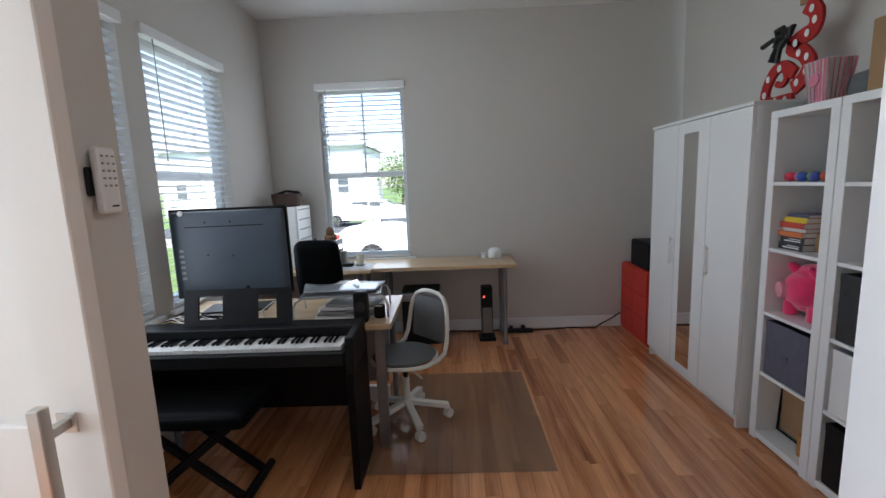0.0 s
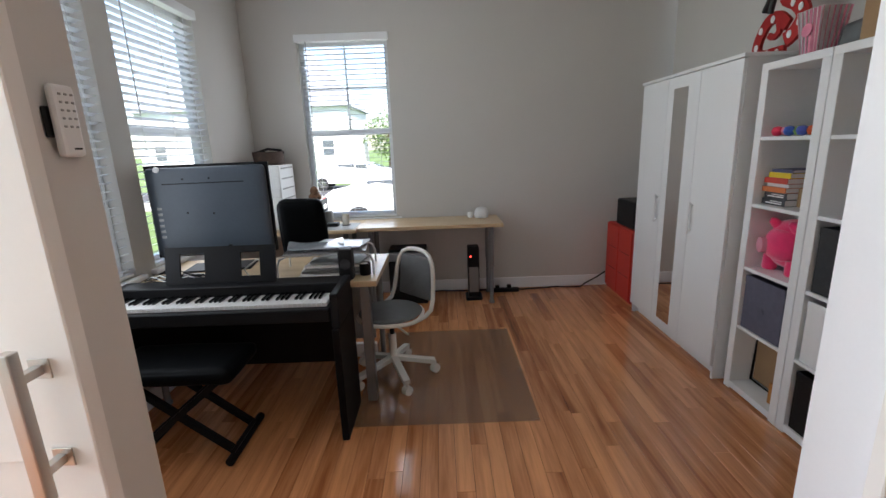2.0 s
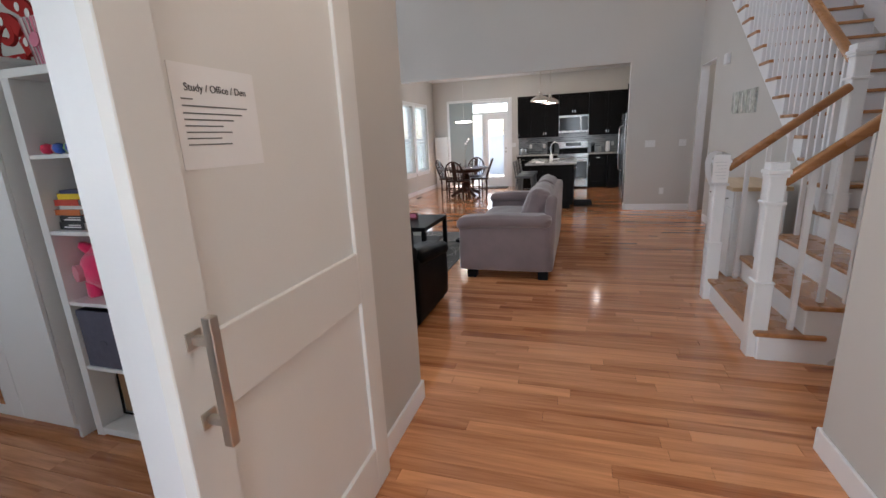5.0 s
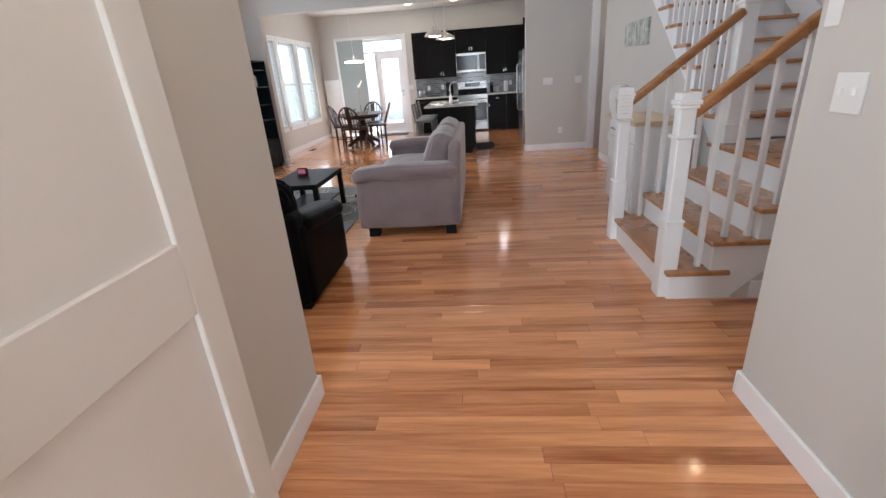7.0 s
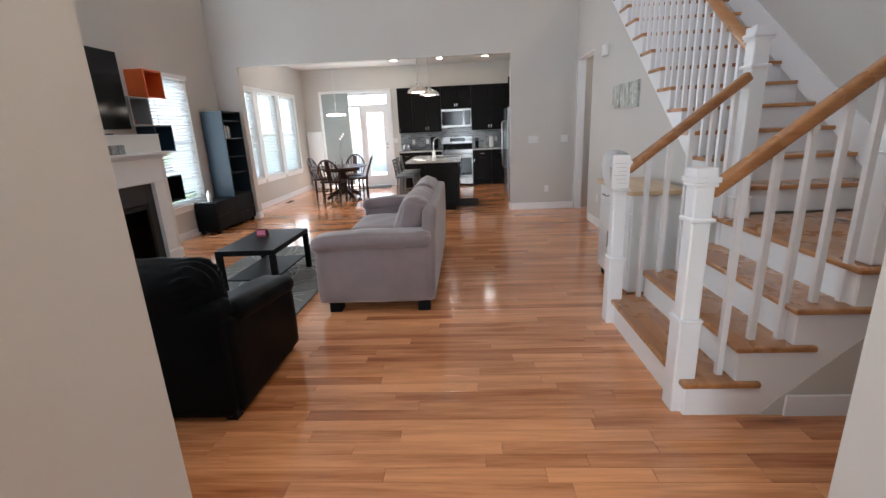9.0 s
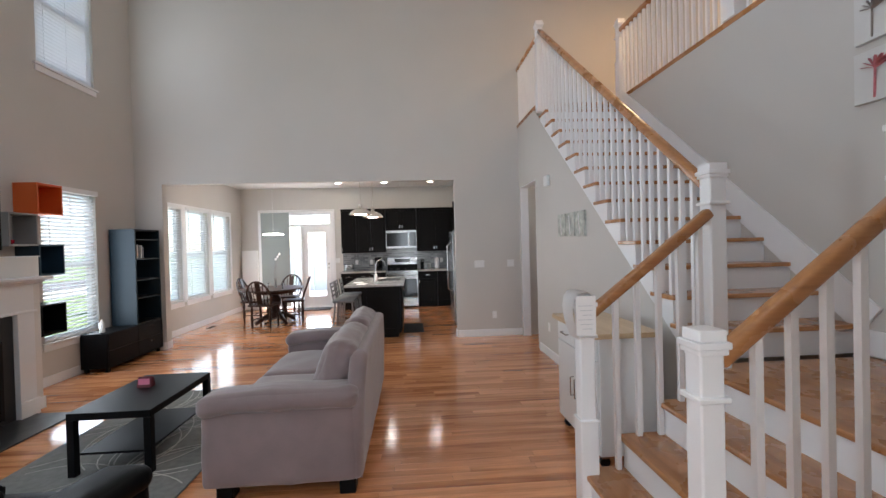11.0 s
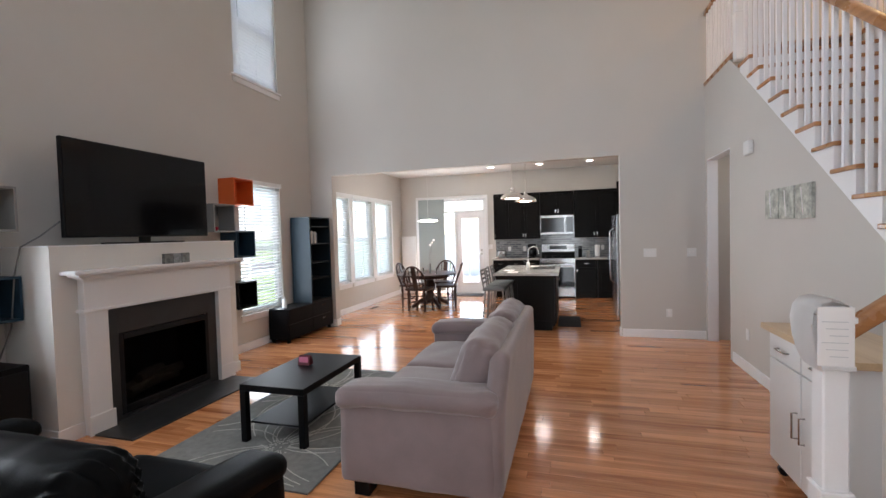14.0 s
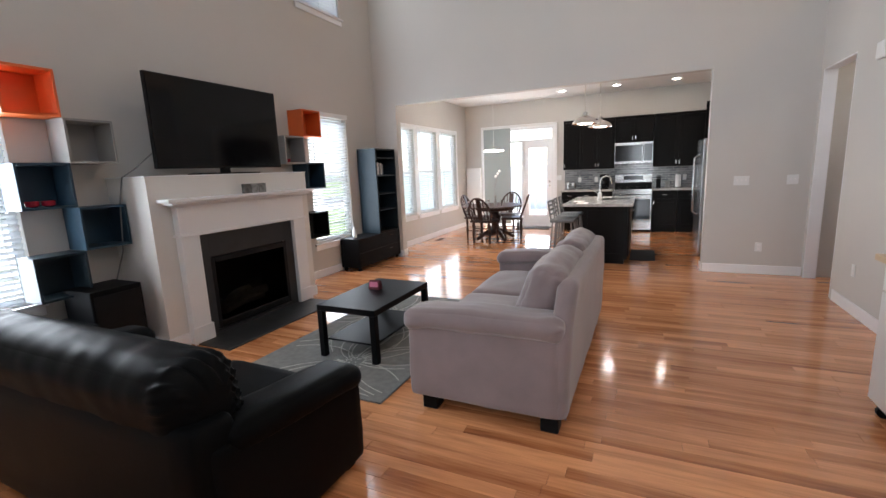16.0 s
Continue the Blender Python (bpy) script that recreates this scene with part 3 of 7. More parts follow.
# ---- staircase ----
stairs = thing("staircase", (3.9, -1.6, 0), "white staircase with oak treads and handrails", "staircase")
SX0, SX1 = 3.43, 4.56
LOW = [(-0.985, 0.19), (-1.215, 0.38), (-1.455, 0.57)]
for (y, z), y_next in zip(LOW, (-1.217, -1.457, -1.698)):
    part("tread", B((SX0 - 0.03, SX1 + 0.03, y - 0.345, y + 0.025, z - 0.03, z), bev=0.009, seg=2), OAK_X, stairs, "varnished oak tread")
    part("riser", B((SX0, SX1, y - 0.02, y, z - RISE, z - 0.03)), TRIM, stairs)
    for sx in (SX0 - 0.006, SX1 - 0.03):
        part("stringer_face", B((sx, sx + 0.036, y_next, y - 0.002, 0, z - 0.03)), TRIM, stairs)
part("riser", B((SX0, SX1, -1.715, -1.695, 0.57, 0.73)), TRIM, stairs)
part("landing", B((SX0 - 0.03, SX1 + 0.06, -2.85, -1.67, 0.73, 0.76), bev=0.009, seg=2), OAK_X, stairs, "varnished oak landing")
part("landing_face", B((SX0 - 0.006, SX0 + 0.03, -2.85, -1.698, 0.0, 0.73)), TRIM, stairs)
# the painted wall below the slanting stringer, with its skirting
bm = bmesh.new()
ring = [(-1.36, 0.0), (-2.85, 0.0), (-2.85, 0.62), (-1.98, 0.62), (-1.36, 0.02)]
f = [[bm.verts.new((x, py, pz)) for py, pz in ring] for x in (SX0 - 0.0105, SX0 - 0.0062)]
bm.faces.new(f[0])
bm.faces.new(f[1][::-1])
for k in range(5):
    bm.faces.new((f[0][k], f[1][k], f[1][(k + 1) % 5], f[0][(k + 1) % 5]))
part("spandrel_wall", bm, PAINT, stairs, "greige painted wall under the stringer")
part("skirting", B((SX0 - 0.024, SX0 - 0.0107, -2.85, -1.46, 0.0, 0.115), bev=0.003), TRIM, stairs)
for n in range(13):
    x, z = FLIGHT_X + n * RUN, 0.95 + n * RISE
    part("tread", B((x - 0.03, x + RUN + 0.02, -2.85, -1.755, z - 0.03, z), bev=0.006, seg=2), OAK_Y, stairs, "varnished oak tread")
    part("riser", B((x, x + 0.018, -2.85, -1.852, z - RISE, z - 0.03)), TRIM, stairs)
    bm = bmesh.new()
    ring = [(x, under(x) - 0.001), (x + RUN, under(x + RUN) - 0.001), (x + RUN, z - 0.03), (x, z - 0.03)]
    f = [[bm.verts.new((px, y, pz)) for px, pz in ring] for y in (-1.771, -1.85)]
    bm.faces.new(f[0])
    bm.faces.new(f[1][::-1])
    for k in range(4):
        bm.faces.new((f[0][k], f[1][k], f[1][(k + 1) % 4], f[0][(k + 1) % 4]))
    part("stringer_face", bm, TRIM, stairs)
bm = bmesh.new()
bar((FLIGHT_X - 0.1, -2.838, 0.98), (FLIGHT_X + 12.6 * RUN, -2.838, 0.98 + 12.9 * RISE), 0.02, 0.22, bm)
bar((SX0, -2.838, 0.85), (FLIGHT_X - 0.1, -2.838, 0.85), 0.02, 0.16, bm)
part("wall_skirt", bm, TRIM, stairs)


def newel(x, y, z0, z1, w=0.086, parent=stairs):
    """A square box newel: plinth, shaft, two bands and a stepped cap."""
    h = w / 2
    p = h * 1.22
    n = part("newel", B((x - p, x + p, y - p, y + p, z0, z0 + 0.5), (x - h, x + h, y - h, y + h, z0 + 0.5, z1 - 0.03), bev=0.006), TRIM, parent)
    part("band", B((x - h - 0.014, x + h + 0.014, y - h - 0.014, y + h + 0.014, z1 - 0.245, z1 - 0.225), bev=0.004), TRIM, n)
    part("plinth_band", B((x - p - 0.004, x + p + 0.004, y - p - 0.004, y + p + 0.004, z0 + 0.49, z0 + 0.505), bev=0.004), TRIM, n)
    part("cap", B((x - h - 0.017, x + h + 0.017, y - h - 0.017, y + h + 0.017, z1 - 0.065, z1 - 0.04), (x - h - 0.006, x + h + 0.006, y - h - 0.006, y + h + 0.006, z1 - 0.04, z1), (x - h - 0.01, x + h + 0.01, y - h - 0.01, y + h + 0.01, z1 - 0.085, z1 - 0.065), bev=0.005, seg=2), TRIM, n)
    return n


newel(3.50, -0.988, 0, 1.225)
newel(4.545, -0.985, 0, 1.22)
newel(4.57, -1.80, 0.40, 1.97, 0.10)
newel(3.50, -1.80, 0.76, 1.97, 0.10)
newel(7.97, -1.80, UP - 0.12, 4.53)


def handrail(a, b):
    a, b = Vector(a), Vector(b)
    bm = bar(a, b, 0.062, 0.062)
    bmesh.ops.bevel(bm, geom=bm.edges[:], offset=0.016, segments=3, affect="EDGES", profile=0.5)
    return bm


def baluster(x, y, z0, z1, parent=stairs):
    h = 0.0145
    part("baluster", B((x - h, x + h, y - h, y + h, z0, z1)), TRIM, parent)


for x in (3.495, 4.545):
    part("handrail", handrail((x, -1.025, 1.108), (x, -1.76, 1.683)), OAK_Y, stairs, "varnished oak handrail", smooth=True)
    for i, (y, z) in enumerate(((-1.05, 0.19), (-1.172, 0.19), (-1.303, 0.38), (-1.434, 0.38), (-1.563, 0.57), (-1.69, 0.57))):
        if i:
            baluster(x, y, z, 1.108 + (-1.025 - y) * 0.782 - 0.03)
part("handrail", handrail((4.62, -1.80, 1.845), (7.93, -1.80, 1.815 + 3.31 * RISE / RUN)), OAK_X, stairs, "varnished oak handrail", smooth=True)
for n in range(13):
    for k in (0.05, 0.172):
        x = FLIGHT_X + n * RUN + k
        baluster(x, -1.80, 0.95 + n * RISE, 1.80 + (x - 4.62) * RISE / RUN)
rail = thing("upper_railing", (8.6, -1.80, UP), "white balusters under an oak handrail", "railing", "upper hall railings")
part("handrail", handrail((8.02, -1.80, UP + 0.93), (EAST, -1.80, UP + 0.93)), OAK_X, rail, "varnished oak handrail", smooth=True)
part("shoe", B((7.93, EAST, -1.85, -1.765, UP + 0.0005, UP + 0.022), bev=0.004), OAK_X, rail)
for i in range(11):
    baluster(8.10 + i * 0.1, -1.80, UP + 0.025, UP + 0.9, rail)
hall_rail = thing("hall_railing", (5.5, -2.90, UP), "white balusters and posts under an oak handrail", "railing", "upper hall railings")
part("handrail", handrail((3.0, -2.90, UP + 0.95), (7.86, -2.90, UP + 0.95)), OAK_X, hall_rail, "varnished oak handrail", smooth=True)
part("shoe", B((2.56, 7.95, -2.95, -2.842, UP + 0.0005, UP + 0.028), bev=0.005), OAK_X, hall_rail)
newel(7.88, -2.90, UP + 0.03, UP + 1.1, parent=hall_rail)
newel(5.76, -2.90, UP + 0.03, UP + 1.1, 0.12, parent=hall_rail)
newel(3.4, -2.90, UP + 0.03, UP + 1.1, 0.12, parent=hall_rail)
for i in range(42):
    x = 3.52 + i * 0.104
    if abs(x - 5.76) > 0.08 and x < 7.8:
        baluster(x, -2.90, UP + 0.028, UP + 0.92, hall_rail)

# ---- fireplace ----
fp = thing("fireplace", (5.78, 4.0, 0), "white fireplace with a mantel shelf and black slate surround", "fireplace")
for name, a, b, lo, hi in (("breast_pier", 4.84, 5.30, 0, 1.515), ("breast_pier", 6.28, 6.72, 0, 1.515), ("breast_sill", 5.30, 6.28, 0, 0.03), ("breast_header", 5.30, 6.28, 0.77, 1.515)):
    part(name, B((a, b, 3.73, NORTH - 0.001, lo, hi)), DOORP, fp)
part("breast_top", B((4.83, 6.73, 3.722, NORTH - 0.001, 1.515, 1.525)), TRIM, fp)
for a, b, lo, hi in ((5.20, 5.31, 0, 0.985), (6.27, 6.38, 0, 0.985), (5.31, 6.27, 0, 0.04), (5.31, 6.27, 0.76, 0.985)):
    part("slate_slab", B((a, b, 3.702, 3.73, lo, hi), bev=0.001), SLATE, fp, "black slate surround")
part("pilaster", B((5.02, 5.20, 3.655, 3.729, 0, 1.0), (5.005, 5.215, 3.64, 3.655, 0, 0.16), bev=0.004), TRIM, fp)
part("pilaster", B((6.38, 6.56, 3.655, 3.729, 0, 1.0), (6.365, 6.575, 3.64, 3.655, 0, 0.16), bev=0.004), TRIM, fp)
part("frieze", B((5.02, 6.56, 3.655, 3.729, 1.0, 1.26), (5.0, 6.58, 3.64, 3.729, 0.985, 1.01), bev=0.004), TRIM, fp)
part("mantel_shelf", B((4.90, 6.68, 3.56, 3.729, 1.295, 1.325), (4.95, 6.63, 3.60, 3.729, 1.27, 1.295), (4.99, 6.59, 3.63, 3.729, 1.255, 1.27), bev=0.005, seg=2), TRIM, fp)
part("firebox", B((5.31, 6.27, 4.12, 4.14, 0.04, 0.76), (5.31, 5.33, 3.74, 4.12, 0.04, 0.76), (6.25, 6.27, 3.74, 4.12, 0.04, 0.76), (5.33, 6.25, 3.74, 4.12, 0.04, 0.06), (5.33, 6.25, 3.74, 4.12, 0.74, 0.76)), BLACKP, fp)
part("firebox_frame", B((5.31, 5.35, 3.70, 3.73, 0.05, 0.75), (6.23, 6.27, 3.70, 3.73, 0.05, 0.75), (5.35, 6.23, 3.695, 3.73, 0.70, 0.75), (5.35, 6.23, 3.695, 3.73, 0.05, 0.12), bev=0.003), BLACKP, fp)
for k in range(3):
    part("louvre", B((5.36, 6.22, 3.69, 3.694, 0.062 + k * 0.018, 0.073 + k * 0.018)), BLACKP, fp)
part("fire_glass", B((5.35, 6.23, 3.712, 3.716, 0.12, 0.70)), glass("fire_glass", (0.5, 0.5, 0.5)), fp)
for k, (a, b) in enumerate((((5.5, 3.86, 0.16), (6.05, 3.92, 0.18)), ((5.55, 3.98, 0.17), (6.1, 3.9, 0.24)), ((5.62, 3.9, 0.25), (5.95, 4.0, 0.26)))):
    part("log", tube([a, (Vector(a) + Vector(b)) / 2 + Vector((0, 0.01, 0.015)), b], 0.045, 9), mat("log", (0.06, 0.045, 0.035), 0.9, var=0.4, scale=12, bump=0.6, bscale=40), fp, smooth=True)
for box in ((4.825, 5.02, 3.715, 3.73, 0, H), (6.56, 6.735, 3.715, 3.73, 0, H), (4.825, 4.84, 3.73, NORTH - 0.016, 0, H), (6.72, 6.735, 3.73, NORTH - 0.016, 0, H)):
    part("breast_baseboard", B(box, bev=0.003), TRIM, fp)
structure("hearth", B((5.03, 6.52, 3.24, 3.638, -0.018, 0.012), (5.217, 6.363, 3.638, 3.701, -0.018, 0.012), bev=0), SLATE, "black slate hearth set in the floor", "hearth")

tv = thing("television", (5.75, 3.88, 1.525), "large black flat television standing on the fireplace", "television")
part("bezel", B((5.03, 6.47, 3.845, 3.885, 1.585, 2.40), bev=0.006, seg=2), BLACKP, tv)
part("screen", B((5.042, 6.458, 3.842, 3.846, 1.60, 2.388)), GLOSSB, tv, "dark glossy screen")
part("stand", B((5.40, 6.10, 3.78, 3.98, 1.525, 1.54), (5.70, 5.80, 3.87, 3.91, 1.54, 1.60), bev=0.004), BLACKP, tv)

# ---- sofas ----
sofa = thing("sofa", (5.85, 0.85, 0), "grey suede sofa with padded arms and loose back cushions", "sofa")
X0, X1, Y0, Y1 = 4.76, 6.86, 0.34, 1.30


def gathered(bm, axis, lo, hi, reach, amount):
    """Puckers the cloth of a cushion near both of its ends, as at a gathered seam."""
    for v in bm.verts:
        e = max(0.0, 1 - min(v.co[axis] - lo, hi - v.co[axis]) / reach) ** 1.3
        o = 1 - axis
        v.co[o] += amount * e * math.sin(v.co.z * 95 + v.co[axis] * 30) * math.sin(v.co[axis] * 24 + v.co[o] * 11)
        v.co.z += amount * e * math.sin(v.co[o] * 90 + v.co[axis] * 38)
        v.co.z += 0.35 * amount * noise.noise(Vector((v.co[axis] * 9, v.co[o] * 22, v.co.z * 5)))
    return bm


part("base", soft(X0 + 0.03, X1 - 0.03, Y0 + 0.03, Y1 - 0.05, 0.09, 0.34, 0.03, 8, 0, 0.004), SUEDE, sofa, smooth=True)
for a, b in ((X0, X0 + 0.22), (X1 - 0.22, X1)):
    arm = part("arm", soft(a + 0.012, b - 0.012, Y0 + 0.035, Y1, 0.09, 0.60, 0.03, 12, 0.006, 0.006, 4), SUEDE, sofa, smooth=True)
    bm = soft(a - 0.022, b + 0.02, Y0 + 0.02, Y1 + 0.02, 0.545, 0.672, 0.058, 20, 0.006, 0.008, int(a * 7))
    for v in bm.verts:
        v.co.z -= 0.03 * max(0.0, (v.co.y - 0.9) / 0.45) ** 2
    part("arm_pad", gathered(bm, 1, Y0 + 0.02, Y1 + 0.045, 0.16, 0.007), SUEDE, arm, smooth=True)
bm = soft(X0 + 0.02, X1 - 0.02, Y0, Y0 + 0.115, 0.09, 0.845, 0.045, 26, 0.003, 0.004)
for v in bm.verts:
    # the upper back is narrower than the foot and leans outward a little
    up = max(0.0, min(1.0, (v.co.z - 0.60) / 0.09))
    v.co.x += up * (0.075 + 0.10 * max(0.0, v.co.z - 0.69) / 0.15) * (1 if v.co.x < (X0 + X1) / 2 else -1) * min(1.0, abs(v.co.x - (X0 + X1) / 2) / 0.8)
    v.co.y -= 0.035 * (v.co.z - 0.09)
part("back_frame", bm, SUEDE, sofa, smooth=True)
for x in (X0 + 0.045, X1 - 0.045):
    part("back_seam", tube([(x, Y0 + 0.012, 0.10), (x, Y0 - 0.004, 0.56)], 0.006, 6), SUEDE, sofa, smooth=True)
w = (X1 - X0 - 0.44) / 2
for i in range(2):
    a = X0 + 0.22 + i * w
    part("seat_cushion", soft(a + 0.004, a + w - 0.004, Y0 + 0.20, Y1 + 0.0, 0.32, 0.485, 0.06, 16, 0.02, 0.012, i), SUEDE, sofa, smooth=True)
    lean = Matrix.Rotation(radians(22), 4, "X")
    lo, hi = a - (0.03 if i == 0 else 0.0), a + w + (0.03 if i else 0.0)
    bm = soft(lo, hi, Y0 + 0.085, Y0 + 0.325, 0.44, 0.915, 0.10, 34, 0.012, 0.013, i + 5, lean)
    part("back_cushion", gathered(bm, 0, lo, hi, 0.13, 0.007), SUEDE, sofa, "loose puckered back cushion", smooth=True)
for x in (X0 + 0.1, X1 - 0.1):
    for y in (Y0 + 0.1, Y1 - 0.12):
        part("foot", B((x - 0.055, x + 0.055, y - 0.05, y + 0.05, 0, 0.09), bev=0.006), BLACK, sofa, "dark wooden foot")

love = thing("loveseat", (3.9, 2.2, 0), "black leather loveseat with padded arms", "sofa")
X0, X1, Y0, Y1 = 3.36, 4.24, 1.26, 3.12
part("base", soft(X0 + 0.02, X1 - 0.04, Y0 + 0.05, Y1 - 0.05, 0.03, 0.33, 0.03, 8), LEATHER, love, smooth=True)


def sloped(bm, x0, fall, z_from):
    for v in bm.verts:
        if v.co.z > z_from:
            v.co.z -= (v.co.x - x0) * fall * min(1.0, (v.co.z - z_from) / 0.15)
    return bm


for a, b in ((Y0, Y0 + 0.22), (Y1 - 0.22, Y1)):
    arm = part("arm", sloped(soft(X0 + 0.05, X1, a + 0.01, b - 0.01, 0.03, 0.585, 0.035, 10, 0.002, 0.005), X0, 0.12, 0.3), LEATHER, love, smooth=True)
    part("arm_pad", sloped(soft(X0 + 0.12, X1 + 0.02, a - 0.008, b + 0.012, 0.515, 0.645, 0.062, 14, 0.004, 0.006, int(a * 9)), X0, 0.12, 0.3), LEATHER, arm, smooth=True)
part("back_frame", soft(X0, X0 + 0.19, Y0 + 0.03, Y1 - 0.03, 0.03, 0.665, 0.05, 10, 0.003, 0.005), LEATHER, love, smooth=True)
w = (Y1 - Y0 - 0.44) / 2
for i in range(2):
    a = Y0 + 0.22 + i * w
    part("seat_cushion", soft(X0 + 0.20, X1 + 0.01, a + 0.004, a + w - 0.004, 0.29, 0.435, 0.05, 12, 0.012, 0.005, i), LEATHER, love, smooth=True)
bm = soft(X0 + 0.005, X0 + 0.31, Y0 + 0.085, Y1 - 0.04, 0.40, 0.862, 0.125, 60, 0.004, 0.004, 3, Matrix.Rotation(radians(-9), 4, "Y"))
for v in bm.verts:
    # gathered pleats near the ends, long shallow folds between
    e = max(0.0, 1 - min(v.co.y - Y0 - 0.085, Y1 - 0.04 - v.co.y) / 0.20) ** 1.5
    g = math.sin(v.co.z * 150 + v.co.y * 40) * math.sin(v.co.y * 21 + v.co.x * 9)
    v.co.x += 0.014 * e * g
    v.co.z += 0.014 * e * math.sin(v.co.x * 110 + v.co.y * 45)
    fold = noise.noise(Vector((v.co.y * 13, v.co.x * 3 + v.co.z * 2.5, 7.0))) + 0.6 * noise.noise(Vector((v.co.y * 27 + v.co.x * 9, v.co.z * 6, 2.0)))
    v.co.z += 0.0055 * fold * max(0.0, (v.co.z - 0.45) / 0.4)
    v.co.x -= 0.004 * fold
part("back_cushion", bm, LEATHER, love, "creased black leather cushion", smooth=True)
for x in (X0 + 0.08, X1 - 0.08):
    for y in (Y0 + 0.08, Y1 - 0.08):
        part("foot", B((x - 0.03, x + 0.03, y - 0.03, y + 0.03, 0, 0.035)), BLACKP, love)

# ---- coffee table and rug ----
ct = thing("coffee_table", (5.64, 2.095, 0), "black-brown coffee table with a lower shelf, on the rug", "table")
part("tabletop", B((5.19, 6.09, 1.82, 2.37, 0.402, 0.452), bev=0.003), BLACK, ct)
part("shelf", B((5.24, 6.04, 1.87, 2.32, 0.145, 0.160)), BLACK, ct)
for x in (5.19, 6.04):
    for y in (1.82, 2.32):
        part("leg", B((x, x + 0.05, y, y + 0.05, 0.016, 0.402), bev=0.002), BLACK, ct)
rug = thing("rug", (5.85, 2.17, 0), "grey rug with thin ivory line pattern of stems and petals", "rug")
part("rug_field", B((4.73, 7.0, 1.50, 2.83, 0.0, 0.014), bev=0.004), RUG, rug)
bm = bmesh.new()
rnd = random.Random(4)
for c in ((5.2, 2.05), (6.35, 2.35)):
    for k in range(22):
        th = 2 * math.pi * k / 22 + rnd.uniform(-0.08, 0.08)
        bend = rnd.choice((-1, 1)) * rnd.uniform(0.5, 1.5)
        pts = []
        for j in range(14):
            s = 0.08 + j * 0.075
            p = (c[0] + s * math.cos(th + bend * s), c[1] + s * math.sin(th + bend * s), 0.0148)
            if not (4.76 < p[0] < 6.97 and 1.53 < p[1] < 2.80):
                break
            pts.append(p)
        for a, b in zip(pts, pts[1:]):
            bar(a, b, 0.008, 0.003, bm)
    for k in range(40):
        r, th = 0.02 + 0.12 * rnd.random(), rnd.uniform(0, 6.28)
        p = Vector((c[0] + r * math.cos(th), c[1] + r * math.sin(th), 0.0148))
        bar(p, p + Vector((0.012, 0.006, 0)), 0.014, 0.003, bm)
part("line_pattern", bm, RUGL, rug, "ivory woven lines")

hl = thing("hall_ceiling_lamp", (1.75, 0.30, 3.12), "white glass ceiling lamp in the hall, lit", "lamp")
part("plate", lathe([(0.17, 0), (0.18, 0.01), (0.18, 0.03)], (1.75, 0.30, 3.09), 28), NICKEL, hl)
part("bowl", lathe([(0.02, 0.0), (0.10, 0.012), (0.15, 0.045), (0.165, 0.085)], (1.75, 0.30, 3.004), 28), glow("hall_diffuser", (1.0, 0.88, 0.74), 2.0), hl, "glowing glass bowl", smooth=True)
uh = thing("upper_hall_lamp", (7.2, -3.7, 5.75), "warm ceiling lamp in the upper hall, lit", "lamp")
part("plate", lathe([(0.20, 0), (0.21, 0.01), (0.21, 0.03)], (7.2, -3.7, 5.72), 28), NICKEL, uh)
part("bowl", lathe([(0.02, 0.0), (0.12, 0.02), (0.19, 0.07), (0.20, 0.12)], (7.2, -3.7, 5.60), 28), glow("warm_diffuser", (1.0, 0.72, 0.42), 6.0), uh, "glowing glass bowl", smooth=True)


# ---- study furniture ----
wr = thing("wardrobe", (2.05, 3.195, 0), "white three-door wardrobe with a narrow mirror", "wardrobe")
for a, b in ((2.61, 2.628), (3.762, 3.78)):
    part("side", B((1.81, 2.31, a, b, 0.0, 1.88), bev=0.001), WHITE_LAM, wr)
part("bottom", B((1.81, 2.31, 2.628, 3.762, 0.08, 0.10)), WHITE_LAM, wr)
part("back", B((2.30, 2.31, 2.628, 3.762, 0.10, 1.88)), WHITE_LAM, wr)
part("plinth", B((1.86, 1.875, 2.628, 3.762, 0.0, 0.08)), WHITE_LAM, wr)
part("top_board", B((1.782, 2.315, 2.60, 3.79, 1.88, 1.90), bev=0.002), WHITE_LAM, wr)
for i, (a, b) in enumerate(((2.612, 2.998), (3.002, 3.388), (3.392, 3.778))):
    d = part("door", B((1.79, 1.808, a, b, 0.085, 1.876), bev=0.0015), WHITE_LAM, wr)
    if i == 1:
        part("mirror", B((1.787, 1.7905, 3.125, 3.305, 0.14, 1.80)), MIRROR, d, "narrow tall mirror")
    else:
        y = 2.965 if i == 0 else 3.425
        part("handle", B((1.763, 1.773, y - 0.011, y + 0.011, 0.86, 1.07), (1.773, 1.79, y - 0.008, y + 0.008, 0.875, 0.89), (1.773, 1.79, y - 0.008, y + 0.008, 1.04, 1.055), bev=0.002), WHITEP, d, "white bar handle")


